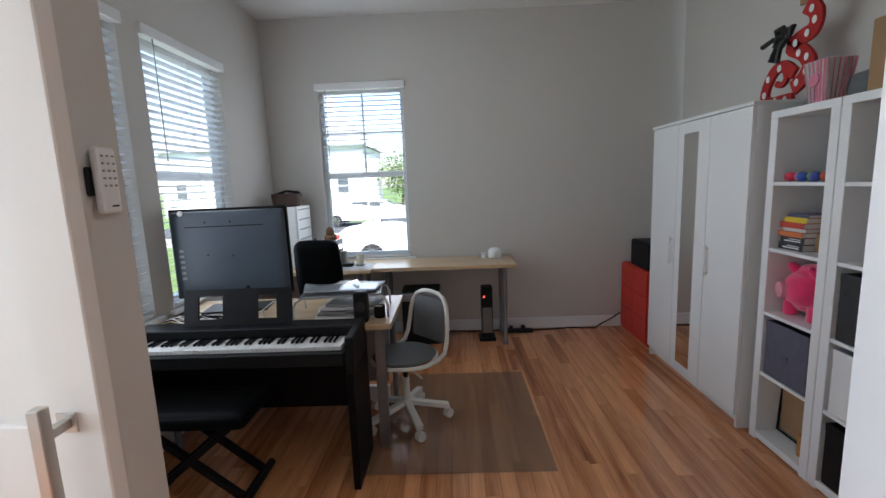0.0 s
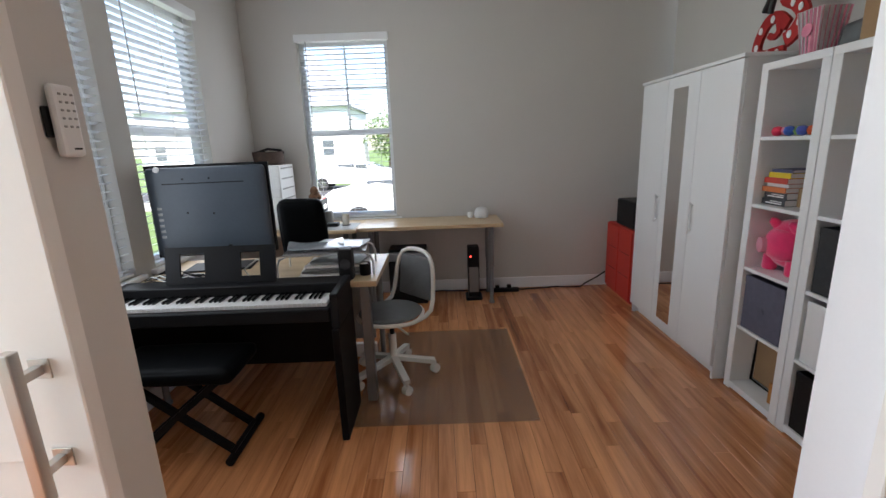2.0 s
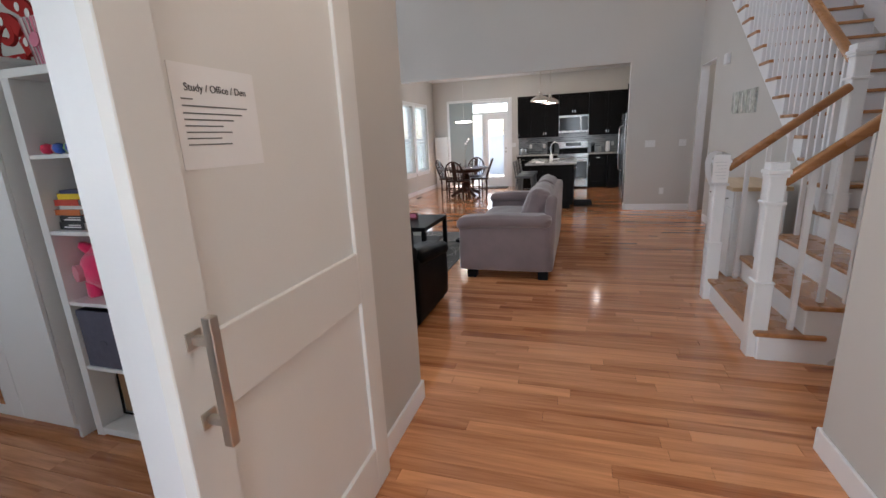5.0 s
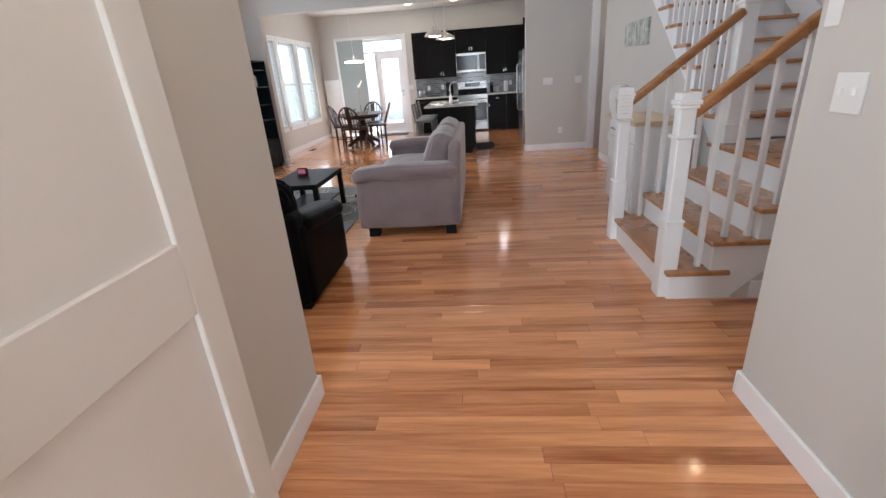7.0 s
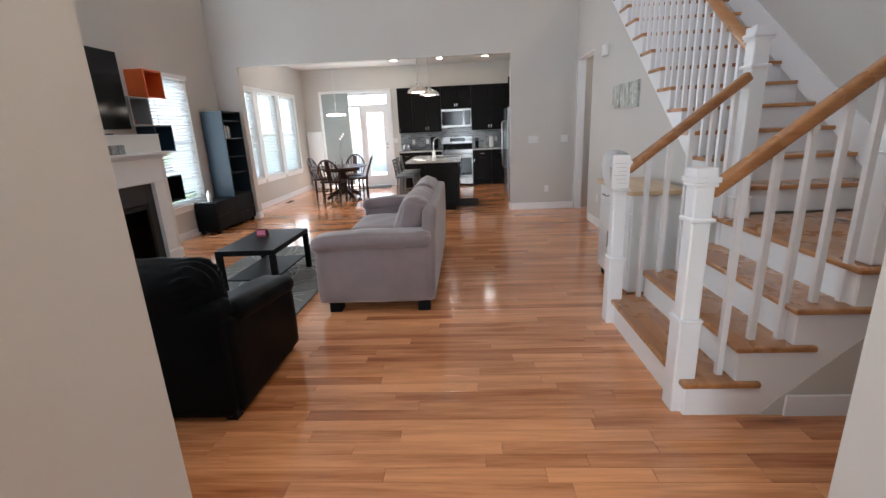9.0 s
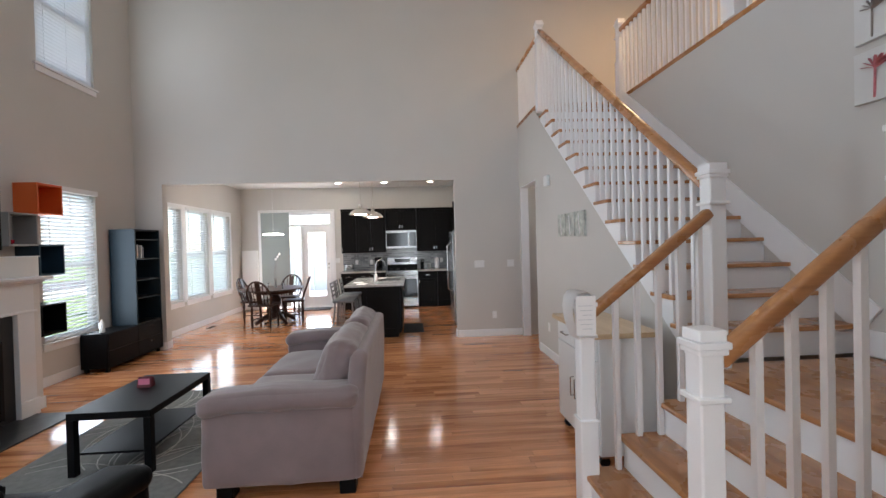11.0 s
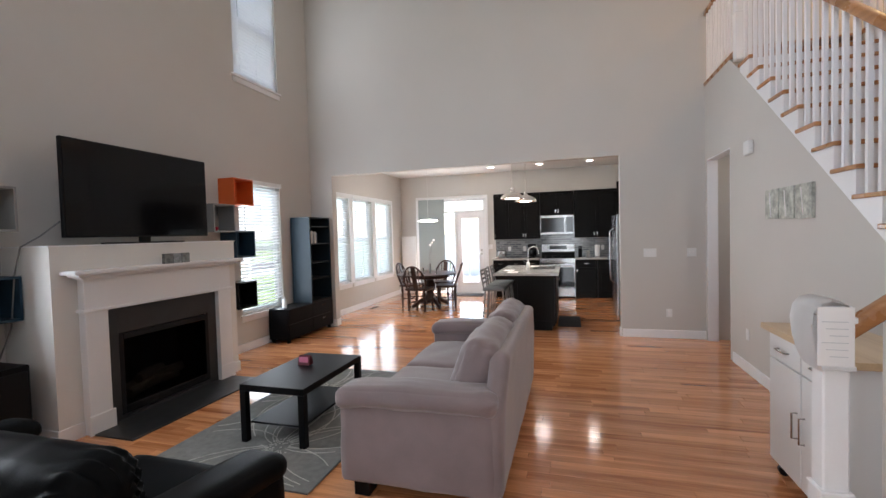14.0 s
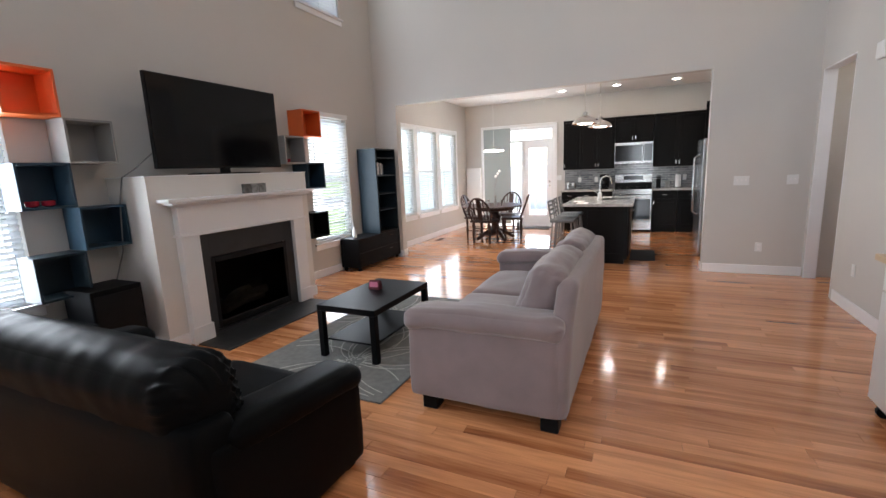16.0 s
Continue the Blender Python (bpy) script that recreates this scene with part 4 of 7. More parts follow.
def shelf_unit(y0, y1, label):
    u = thing("shelf_unit", (2.06, (y0 + y1) / 2, 0), label, "shelf", "cube shelf units")
    part("side", B((1.85, 2.25, y0, y0 + 0.05, 0, 1.795), bev=0.002), WHITE_LAM, u)
    part("side", B((1.85, 2.25, y1 - 0.05, y1, 0, 1.795), bev=0.002), WHITE_LAM, u)
    part("top", B((1.85, 2.25, y0, y1, 1.795, 1.832), bev=0.002), WHITE_LAM, u)
    part("bottom", B((1.85, 2.25, y0 + 0.05, y1 - 0.05, 0.012, 0.05), bev=0.002), WHITE_LAM, u)
    part("back", B((2.245, 2.25, y0 + 0.05, y1 - 0.05, 0.05, 1.795)), WHITE_LAM, u)
    for z in (0.392, 0.742, 1.096, 1.448):
        part("shelf", B((1.853, 2.245, y0 + 0.05, y1 - 0.05, z, z + 0.018), bev=0.001), WHITE_LAM, u)
    return u


shelf_unit(2.135, 2.556, "white tall shelf unit with books and toys")
shelf_unit(1.71, 2.131, "white tall shelf unit with storage boxes")


def box_thing(name, x0, x1, y0, y1, z0, z1, m, label, cat, bev=0.004, group=""):
    t = thing(name, ((x0 + x1) / 2, (y0 + y1) / 2, z0), label, cat, group)
    part("body", B((x0, x1, y0, y1, z0, z1), bev=bev, seg=2), m, t)
    return t


def storage(y0, y1, z0, m, label):
    """An open-topped cloth box with a folded rim and a tab."""
    t = thing("storage_box", (2.03, (y0 + y1) / 2, z0), label, "storage box", "storage boxes")
    h = 0.305
    for w in ((1.86, 1.868, y0, y1, z0, z0 + h), (2.232, 2.24, y0, y1, z0, z0 + h), (1.868, 2.232, y0, y0 + 0.008, z0, z0 + h), (1.868, 2.232, y1 - 0.008, y1, z0, z0 + h)):
        part("wall", B(w, bev=0.002), m, t)
    part("bottom", B((1.868, 2.232, y0 + 0.008, y1 - 0.008, z0, z0 + 0.008)), m, t)
    part("rim", B((1.856, 1.86, y0 + 0.002, y1 - 0.002, z0 + h - 0.035, z0 + h), bev=0.001), m, t)
    part("tab", B((1.853, 1.856, (y0 + y1) / 2 - 0.02, (y0 + y1) / 2 + 0.02, z0 + 0.13, z0 + 0.15)), m, t)
    return t


storage(2.20, 2.49, 0.411, BLUEBOX, "slate blue cloth storage box in the shelf")
storage(1.775, 2.065, 0.761, DARKBOX, "charcoal cloth storage box in the shelf")
storage(1.775, 2.065, 0.411, WHITEP, "white storage box in the shelf")
storage(1.775, 2.065, 0.051, BLACKP, "black storage box in the shelf")
pig = thing("toy_pig", (2.02, 2.37, 0.761), "bright pink plush toy on the shelf", "toy")
bm = soft(1.90, 2.17, 2.25, 2.50, 0.80, 1.02, 0.10, 10, 0.02, 0.01)
for x, y in ((1.95, 2.29), (1.95, 2.45), (2.12, 2.29), (2.12, 2.45)):
    lathe([(0.03, 0), (0.036, 0.01), (0.034, 0.08)], (x, y, 0.761), 10, bm)
for y in (2.30, 2.43):
    tube([(1.96, y, 1.0), (1.93, y + 0.01, 1.03), (1.92, y + 0.015, 1.035)], 0.03, 8, False, bm, 0.012)
part("body", bm, PINK, pig, smooth=True)
part("snout", tube([(1.905, 2.43, 0.90), (1.872, 2.44, 0.90)], 0.042, 14), PALEPINK, pig, smooth=True)
BOOKC = [(0.06, 0.07, 0.16), (0.75, 0.55, 0.02), (0.55, 0.05, 0.03), (0.70, 0.70, 0.68), (0.6, 0.16, 0.04), (0.03, 0.03, 0.035), (0.03, 0.03, 0.035)]
bz = 1.115
for i, c in enumerate(reversed(BOOKC)):
    h = (0.034, 0.034, 0.026, 0.018, 0.028, 0.026, 0.016)[i]
    o = (0.0, 0.006, -0.004, 0.01, 0.0, 0.012, 0.02)[i]
    b = thing("book", (2.0, 2.40, bz), "paperback book lying in a stack on the shelf", "book", "stacked books")
    m = mat(f"book_cover_{i}", c, 0.5)
    part("cover", B((1.90 + o, 2.06 + o, 2.34, 2.50 - o, bz, bz + 0.002), (1.90 + o, 2.06 + o, 2.34, 2.50 - o, bz + h - 0.002, bz + h), (1.898 + o, 1.90 + o, 2.34, 2.50 - o, bz, bz + h)), m, b)
    part("page_block", B((1.902 + o, 2.055 + o, 2.345, 2.495 - o, bz + 0.002, bz + h - 0.002)), PAPER, b)
    if i < 2:
        part("spine_print", B((1.8965 + o, 1.898 + o, 2.36, 2.47, bz + 0.009, bz + 0.015), (1.8965 + o, 1.898 + o, 2.36, 2.44, bz + 0.020, bz + 0.024)), PAPER, b)
    bz += h + 0.0005
box_thing("gift_box", 1.95, 2.15, 2.22, 2.33, 1.115, 1.21, CARD, "small brown box on the shelf", "box")
fr = thing("framed_print", (2.0, 2.28, 1.21), "small framed print on a box", "picture frame")
part("frame", B((1.97, 1.985, 2.225, 2.325, 1.211, 1.36), bev=0.002), mat("crimson_frame", (0.35, 0.02, 0.06), 0.4), fr)
part("print", B((1.968, 1.970, 2.245, 2.305, 1.23, 1.33)), mat("print_dark", (0.05, 0.04, 0.05), 0.5, var=0.6, scale=30), fr)
bk = thing("game_box", (2.05, 2.27, 1.467), "dark boxed set standing on the shelf", "box")
part("body", B((1.97, 2.12, 2.215, 2.30, 1.467, 1.66), bev=0.003), mat("game_print", (0.04, 0.018, 0.016), 0.4, var=0.7, scale=22), bk)
part("label", B((1.968, 1.97, 2.225, 2.29, 1.48, 1.50), (1.968, 1.97, 2.225, 2.29, 1.64, 1.648)), PAPER, bk)
for i, (y, c) in enumerate(((2.47, (0.7, 0.04, 0.1)), (2.43, (0.75, 0.25, 0.3)), (2.39, (0.05, 0.12, 0.5)), (2.35, (0.2, 0.35, 0.06)), (2.31, (0.06, 0.1, 0.4)), (2.27, (0.6, 0.1, 0.03)))):
    t = thing("toy_ball", (1.92, y, 1.467), "small coloured toy ball on the shelf", "toy", "toy balls")
    part("body", lathe([(0.004, 0), (0.019, 0.006), (0.027, 0.024), (0.021, 0.043), (0.004, 0.05)], (1.91 + 0.02 * (i % 2), y, 1.4665), 12), mat(f"toy_paint_{i}", c, 0.35), t, smooth=True)
tr = thing("framed_tray", (2.0, 2.36, 0.05), "brown board in a black rounded frame, leaning in the shelf", "tray")
part("board", B((1.975, 1.985, 2.30, 2.49, 0.07, 0.345), bev=0.004), CARD, tr)
part("rim", tube([(1.97, 2.25, 0.062), (1.97, 2.498, 0.062), (1.985, 2.498, 0.36), (1.985, 2.25, 0.36)], 0.007, 8, True), BLACKP, tr, smooth=True)
box_thing("parcel", 1.90, 2.1, 2.215, 2.27, 0.051, 0.17, mat("orange_card", (0.45, 0.2, 0.05), 0.8), "small orange-brown carton in the shelf", "box")
fig = thing("toy_figure", (2.0, 1.92, 1.467), "brown wooden toy figure on the shelf", "toy")
part("body", lathe([(0.035, 0), (0.045, 0.01), (0.04, 0.13), (0.028, 0.15), (0.05, 0.18), (0.055, 0.21), (0.035, 0.25), (0.005, 0.26)], (2.0, 1.86, 1.467), 16), mat("figure_wood", (0.30, 0.13, 0.05), 0.5, var=0.5, scale=16), fig, smooth=True)
bt = thing("water_bottle", (1.95, 1.86, 1.115), "pink and blue drinking bottle on the shelf", "bottle")
part("body", lathe([(0.03, 0), (0.033, 0.01), (0.033, 0.16), (0.02, 0.19)], (1.95, 1.81, 1.115), 16), mat("bottle_pink", (0.7, 0.08, 0.2), 0.3), bt, smooth=True)
part("cap", lathe([(0.022, 0), (0.022, 0.05), (0.012, 0.055)], (1.95, 1.81, 1.305), 14), mat("bottle_blue", (0.04, 0.25, 0.5), 0.4), bt, smooth=True)

# on top of the shelves and the wardrobe
RDOT = mat("red_felt", (0.42, 0.022, 0.02), 0.9, var=0.1, bump=0.3, bscale=300)
orn = thing("polka_dot_ornament", (2.13, 2.85, 1.90), "red curled ornament with white dots and a black bow", "ornament")


def board_curve(points, width, thick, x):
    """A flat board cut along a smooth curve in a plane of constant x; points are (y, z)."""
    fine = []
    pts = [Vector(p) for p in points]
    for k in range(len(pts) - 1):
        a, b, c, d = pts[max(0, k - 1)], pts[k], pts[k + 1], pts[min(len(pts) - 1, k + 2)]
        for q in range(5):
            t = q / 5
            fine.append(0.5 * (2 * b + (c - a) * t + (2 * a - 5 * b + 4 * c - d) * t * t + (3 * b - 3 * c + d - a) * t ** 3))
    fine.append(pts[-1])
    bm = bmesh.new()
    rings = []
    for k, p in enumerate(fine):
        d = (fine[min(k + 1, len(fine) - 1)] - fine[max(k - 1, 0)]).normalized()
        n = Vector((-d.y, d.x)) * width / 2
        rings.append([bm.verts.new((xx, (p + n * s).x, (p + n * s).y)) for xx, s in ((x, -1), (x, 1), (x + thick, 1), (x + thick, -1))])
    for p, q in zip(rings, rings[1:]):
        for k in range(4):
            bm.faces.new((p[k], p[(k + 1) % 4], q[(k + 1) % 4], q[k]))
    bm.faces.new(rings[0][::-1])
    bm.faces.new(rings[-1])
    return bm


part("upper_curl", board_curve([(2.75, 2.42), (2.68, 2.36), (2.69, 2.28), (2.78, 2.255), (2.84, 2.225), (2.75, 2.17), (2.70, 2.10), (2.74, 2.03), (2.81, 1.99)], 0.085, 0.02, 2.13), RDOT, orn)
part("lower_curl", board_curve([(2.80, 2.07), (2.88, 2.13), (2.96, 2.12), (3.02, 2.04), (3.03, 1.965), (2.97, 1.935), (2.88, 1.935), (2.80, 1.935)], 0.065, 0.02, 2.128), RDOT, orn)
part("inner_curl", board_curve([(2.87, 2.10), (2.86, 2.05), (2.90, 2.025), (2.94, 2.045)], 0.03, 0.02, 2.126), RDOT, orn)
part("stub", B((2.132, 2.152, 2.72, 2.80, 2.43, 2.50), bev=0.004), CARD, orn, "bare wooden end")
for y, z in ((2.70, 2.385), (2.675, 2.32), (2.72, 2.265), (2.80, 2.235), (2.77, 2.175), (2.71, 2.14), (2.71, 2.065), (2.77, 2.015), (2.91, 2.125), (3.00, 2.08), (3.025, 1.99), (2.93, 1.94), (2.85, 1.935)):
    dot = lathe([(0.003, 0), (0.017, 0.001), (0.016, 0.003), (0.003, 0.004)], (0, 0, 0), 12)
    for v in dot.verts:
        v.co = Vector((2.1255 - v.co.z, y + v.co.x, z + v.co.y * 1.25))
    part("dot", dot, PAPER, orn)
bow = bmesh.new()
knot = Vector((2.115, 2.85, 2.285))
for dy, dz, r in ((0.07, 0.055, 0.02), (0.075, -0.03, 0.02), (-0.055, 0.04, 0.018)):
    loop = [knot, knot + Vector((-0.02, dy * 0.5 - dz * 0.35, dz * 0.5 + dy * 0.35)), knot + Vector((-0.012, dy, dz)), knot + Vector((-0.008, dy * 0.5 + dz * 0.35, dz * 0.5 - dy * 0.35)), knot]
    tube(loop, r, 7, False, bow, r * 0.8)
for dy, dz in ((0.19, -0.005), (0.11, -0.11), (0.06, -0.13)):
    tube([knot, knot + Vector((-0.015, dy * 0.5, dz * 0.4 + 0.012)), knot + Vector((-0.01, dy, dz))], 0.012, 7, False, bow, 0.016)
part("bow", bow, mat("black_ribbon", (0.012, 0.012, 0.012), 0.5), orn, "black ribbon bow", smooth=True)
pc = thing("popcorn_tub", (1.97, 2.36, 1.832), "white popcorn tub with pink stripes on the shelf", "tub")
bm = bmesh.new()
a = [bm.verts.new((1.97 + sx * 0.05, 2.36 + sy * 0.05, 1.833)) for sx, sy in ((-1, -1), (1, -1), (1, 1), (-1, 1))]
b = [bm.verts.new((1.97 + sx * 0.07, 2.36 + sy * 0.07, 2.035)) for sx, sy in ((-1, -1), (1, -1), (1, 1), (-1, 1))]
bm.faces.new(a)
for k in range(4):
    bm.faces.new((a[k], a[(k + 1) % 4], b[(k + 1) % 4], b[k]))
bmesh.ops.solidify(bm, geom=bm.faces[:], thickness=0.003)
part("tub", bm, PAPER, pc)
STR = mat("stripe_pink", (0.66, 0.22, 0.31), 0.7)
for k in range(6):
    q = -0.9 + k * 0.36
    part("stripe", bar((1.9185, 2.36 + q * 0.049, 1.836), (1.8985, 2.36 + q * 0.069, 2.032), 0.013, 0.002), STR, pc)
    part("stripe", bar((1.97 + q * 0.049, 2.3085, 1.836), (1.97 + q * 0.069, 2.2885, 2.032), 0.002, 0.013), STR, pc)
em = tube([(1.905, 2.36, 1.945), (1.899, 2.36, 1.9455)], 0.03, 18)
part("emblem", em, STR, pc)
box_thing("cardboard_carton", 1.92, 2.24, 1.68, 2.10, 1.833, 2.13, CARD, "brown cardboard carton on top of the shelf", "box")
cl = thing("folded_cloth", (2.1, 2.2, 1.833), "grey folded cloth on the shelf", "cloth")
part("cloth", soft(2.0, 2.22, 2.16, 2.30, 1.833, 1.96, 0.03, 8, 0.01, 0.02), GREYF, cl, smooth=True)

rc = thing("red_cabinet", (2.06, 4.2, 0), "red metal cabinet between wardrobe and wall", "cabinet")
part("body", B((1.85, 2.31, 3.92, 4.50, 0.0, 0.68), bev=0.004), RED, rc)
for a, b in ((3.925, 4.205), (4.215, 4.495)):
    d = part("door", B((1.833, 1.849, a, b, 0.03, 0.67), bev=0.003), RED, rc)
    for z in (0.24, 0.45):
        part("seam", B((1.8315, 1.833, a + 0.03, b - 0.03, z, z + 0.004)), mat("dark_seam", (0.15, 0.01, 0.01), 0.6), d)
box_thing("black_printer", 1.86, 2.28, 3.95, 4.36, 0.682, 0.93, BLACKP, "black printer on the red cabinet", "printer", 0.02)


def table(name, x0, x1, y0, y1, z, legs, label, group, m=BIRCH):
    t = thing(name, ((x0 + x1) / 2, (y0 + y1) / 2, 0), label, "table", group)
    part("tabletop", B((x0, x1, y0, y1, z - 0.034, z), bev=0.003, seg=2), m, t)
    for x, y in legs:
        part("leg", lathe([(0.016, 0), (0.026, 0.005), (0.026, 0.02), (0.019, 0.03), (0.019, 0.36), (0.024, 0.365), (0.024, z - 0.034)], (x, y, 0), 14), GREYM, t, "grey metal leg", smooth=True)
    return t


table("work_table", -0.60, 0.71, 4.00, 4.51, 0.785, ((0.61, 4.10), (0.61, 4.43), (-0.50, 4.10), (-0.50, 4.43)), "pale birch work table under the window", "study tables")
table("work_table", -1.62, -0.604, 3.95, 4.51, 0.783, ((-0.72, 4.06), (-0.72, 4.43), (-1.5, 4.06)), "pale birch work table in the corner", "study tables")
dk = table("desk", -1.62, -0.215, 2.47, 3.10, 0.765, ((-0.29, 3.03), (-1.55, 2.54), (-1.55, 3.03)), "pale birch desk behind the piano", "study tables")
part("square_leg", B((-0.32, -0.265, 2.50, 2.555, 0, 0.73), bev=0.003), GREYM, dk)
part("modesty_panel", B((-1.5, -0.34, 3.05, 3.065, 0.16, 0.70)), GREYL, dk)
part("foot_rail", B((-1.5, -0.34, 3.04, 3.08, 0.02, 0.12), bev=0.003), WHITE_LAM, dk)

pn = thing("digital_piano", (-1.05, 2.32, 0), "black digital piano on its panel stand", "piano")
part("case", B((-1.72, -0.375, 2.22, 2.50, 0.655, 0.715), (-1.72, -0.375, 2.36, 2.50, 0.715, 0.795), bev=0.005), BLACKP, pn)
part("key_slip", B((-1.70, -0.41, 2.165, 2.22, 0.655, 0.722), bev=0.004), BLACKP, pn)
for x in (-1.74, -0.40):
    part("cheek", B((x, x + 0.04, 2.16, 2.50, 0.62, 0.80), bev=0.008, seg=2), BLACKP, pn)
    part("leg_panel", B((x + 0.002, x + 0.038, 2.14, 2.50, 0.0, 0.62), bev=0.003), BLACK, pn)
part("back_panel", B((-1.70, -0.40, 2.44, 2.46, 0.30, 0.56), bev=0.002), BLACK, pn)
x = -1.692
wk = 0.0243
for k in range(52):
    part("white_key", B((x + k * wk + 0.0006, x + (k + 1) * wk - 0.0006, 2.205, 2.358, 0.722, 0.742), bev=0.0012), WHITEP, pn)
    if k % 7 in (0, 2, 3, 5, 6) and k < 51:
        part("black_key", B((x + (k + 1) * wk - 0.006, x + (k + 1) * wk + 0.006, 2.262, 2.358, 0.742, 0.754), bev=0.0015), GLOSSB, pn)
def grid_sheet(us, zs, gaps, half):
    """An upright sheet with rectangular openings, as one connected mesh."""
    bm = bmesh.new()
    cols, rows = len(us) - 1, len(zs) - 1
    solid = {(i, k) for i in range(cols) for k in range(rows)} - set(gaps)
    v = {}

    def at(i, k, y):
        if (i, k, y) not in v:
            v[(i, k, y)] = bm.verts.new((us[i], y, zs[k]))
        return v[(i, k, y)]

    for i, k in sorted(solid):
        ring = [(i, k), (i + 1, k), (i + 1, k + 1), (i, k + 1)]
        for y in (-half, half):
            bm.faces.new([at(a, b, y) for a, b in ring])
        for n, near in enumerate(((i, k - 1), (i + 1, k), (i, k + 1), (i - 1, k))):
            if near not in solid:
                a, b = ring[n], ring[(n + 1) % 4]
                bm.faces.new((at(*a, -half), at(*b, -half), at(*b, half), at(*a, half)))
    return bm


ms = part("music_rest", grid_sheet((-0.30, -0.22, -0.085, 0.11, 0.215, 0.30), (0.0, 0.035, 0.165, 0.20), ((1, 1), (3, 1)), 0.006), BLACKP, pn, "black music rest with cut-outs")
ms.matrix_parent_inverse = WORLD_OF[pn].inverted() @ pose(-1.05, 2.43, 0.797, -12, 0, 0)

st = thing("piano_bench", (-1.14, 2.12, 0), "black padded bench on crossed legs", "bench")
part("seat", soft(-1.46, -0.84, 1.96, 2.30, 0.44, 0.515, 0.03, 10, 0.008, 0.004), LEATHER, st, smooth=True)
for y in (2.02, 2.24):
    part("leg", bar((-1.40, y, 0.045), (-0.92, y, 0.44), 0.03, 0.03), BLACKP, st)
    part("leg", bar((-0.92, y + 0.03, 0.045), (-1.40, y + 0.03, 0.44), 0.03, 0.03), BLACKP, st)
for x in (-1.40, -0.91):
    part("foot_bar", tube([(x, 1.98, 0.022), (x, 2.36, 0.022)], 0.022, 10), BLACKP, st, smooth=True)
    part("cross_bar", tube([(x, 2.02, 0.05), (x, 2.27, 0.05)], 0.012, 8), BLACKP, st)

mn = thing("monitor", (-1.27, 2.88, 0.765), "large dark flat screen seen from behind on the desk", "monitor", turn=8)
P0 = WORLD_OF[mn]


def lp(name, bm, m, parent, label="", smooth=False):
    return part(name, bm, m, parent, label, smooth, local=True)


BACKM = mat("screen_back", (0.055, 0.072, 0.095), 0.35, var=0.12, scale=4, rvar=0.06)
lp("panel", B((-0.36, 0.36, 0.0, 0.018, 0.09, 0.66), bev=0.004), BLACKP, mn)
lp("rear_shell", soft(-0.345, 0.345, -0.045, 0.012, 0.10, 0.645, 0.03, 10), BACKM, mn, "blue-grey rear shell", True)
lp("stand", B((-0.05, 0.05, -0.02, 0.01, 0.01, 0.12), (-0.2, 0.2, -0.09, 0.12, 0.0, 0.012), bev=0.003), BLACKP, mn)
lp("groove", B((-0.25, 0.22, -0.0475, -0.044, 0.545, 0.551)), BLACKP, mn)
for x, z in ((-0.13, 0.575), (0.02, 0.575), (-0.13, 0.37), (0.02, 0.36)):
    lp("screw_hole", tube([(x, -0.048, z), (x, -0.043, z)], 0.006, 10), BLACKP, mn)
lp("logo_sticker", tube([(-0.27, -0.041, 0.635), (-0.27, -0.046, 0.635)], 0.017, 16), WHITEP, mn)
for k in range(6):
    lp("port", B((-0.30, -0.275, -0.047, -0.04, 0.22 + k * 0.035, 0.235 + k * 0.035)), GREYM, mn)
lp("bracket", B((0.08, 0.10, -0.06, -0.04, 0.10, 0.16), bev=0.002), BLACKP, mn)

oc = thing("office_chair", (-0.88, 3.45, 0), "black padded office chair at the corner desk", "chair")
part("backrest", soft(-1.06, -0.72, 3.36, 3.47, 0.66, 1.13, 0.09, 12, 0.01, 0.004, 2, Matrix.Rotation(radians(8), 4, "X")), LEATHER, oc, smooth=True)
part("seat", soft(-1.12, -0.64, 3.44, 3.92, 0.44, 0.53, 0.05, 10, 0.01), LEATHER, oc, smooth=True)
part("column", tube([(-0.88, 3.67, 0.08), (-0.88, 3.67, 0.45)], 0.028, 12), BLACKP, oc, smooth=True)
part("back_bar", bar((-0.89, 3.44, 0.46), (-0.89, 3.41, 0.75), 0.06, 0.02), BLACKP, oc)
for k in range(5):
    a = 2 * math.pi * k / 5 + 0.3
    e = (-0.88 + 0.29 * math.cos(a), 3.67 + 0.29 * math.sin(a), 0.075)
    part("spoke", bar((-0.88, 3.67, 0.10), e, 0.04, 0.03), BLACKP, oc)
    part("caster", tube([(e[0] - 0.018, e[1], 0.027), (e[0] + 0.018, e[1], 0.027)], 0.027, 12), BLACKP, oc)

# white swivel chair
sc = thing("swivel_chair", (-0.19, 2.80, 0), "white swivel chair with grey felt seat on a clear mat", "chair", turn=134)
WM = mat("white_frame", (0.76, 0.75, 0.70), 0.4, var=0.03)
lp("seat", lathe([(0.03, 0.0), (0.19, 0.004), (0.205, 0.018), (0.195, 0.026), (0.10, 0.018), (0.01, 0.014)], (0, 0, 0.437), 36), GREYF, sc, "grey felt seat", True)
lp("seat_rim", tube([(0.21 * math.cos(a) * (1 + 0.06 * math.cos(4 * a)), 0.21 * math.sin(a), 0.435) for a in [2 * math.pi * k / 28 for k in range(28)]], 0.013, 8, True), WM, sc, "", True)
half = [(0.205, -0.02, 0.428), (0.205, -0.11, 0.436), (0.203, -0.165, 0.462), (0.197, -0.19, 0.52), (0.190, -0.205, 0.60), (0.182, -0.215, 0.68), (0.165, -0.226, 0.745), (0.132, -0.235, 0.79), (0.085, -0.242, 0.812), (0.03, -0.245, 0.818)]
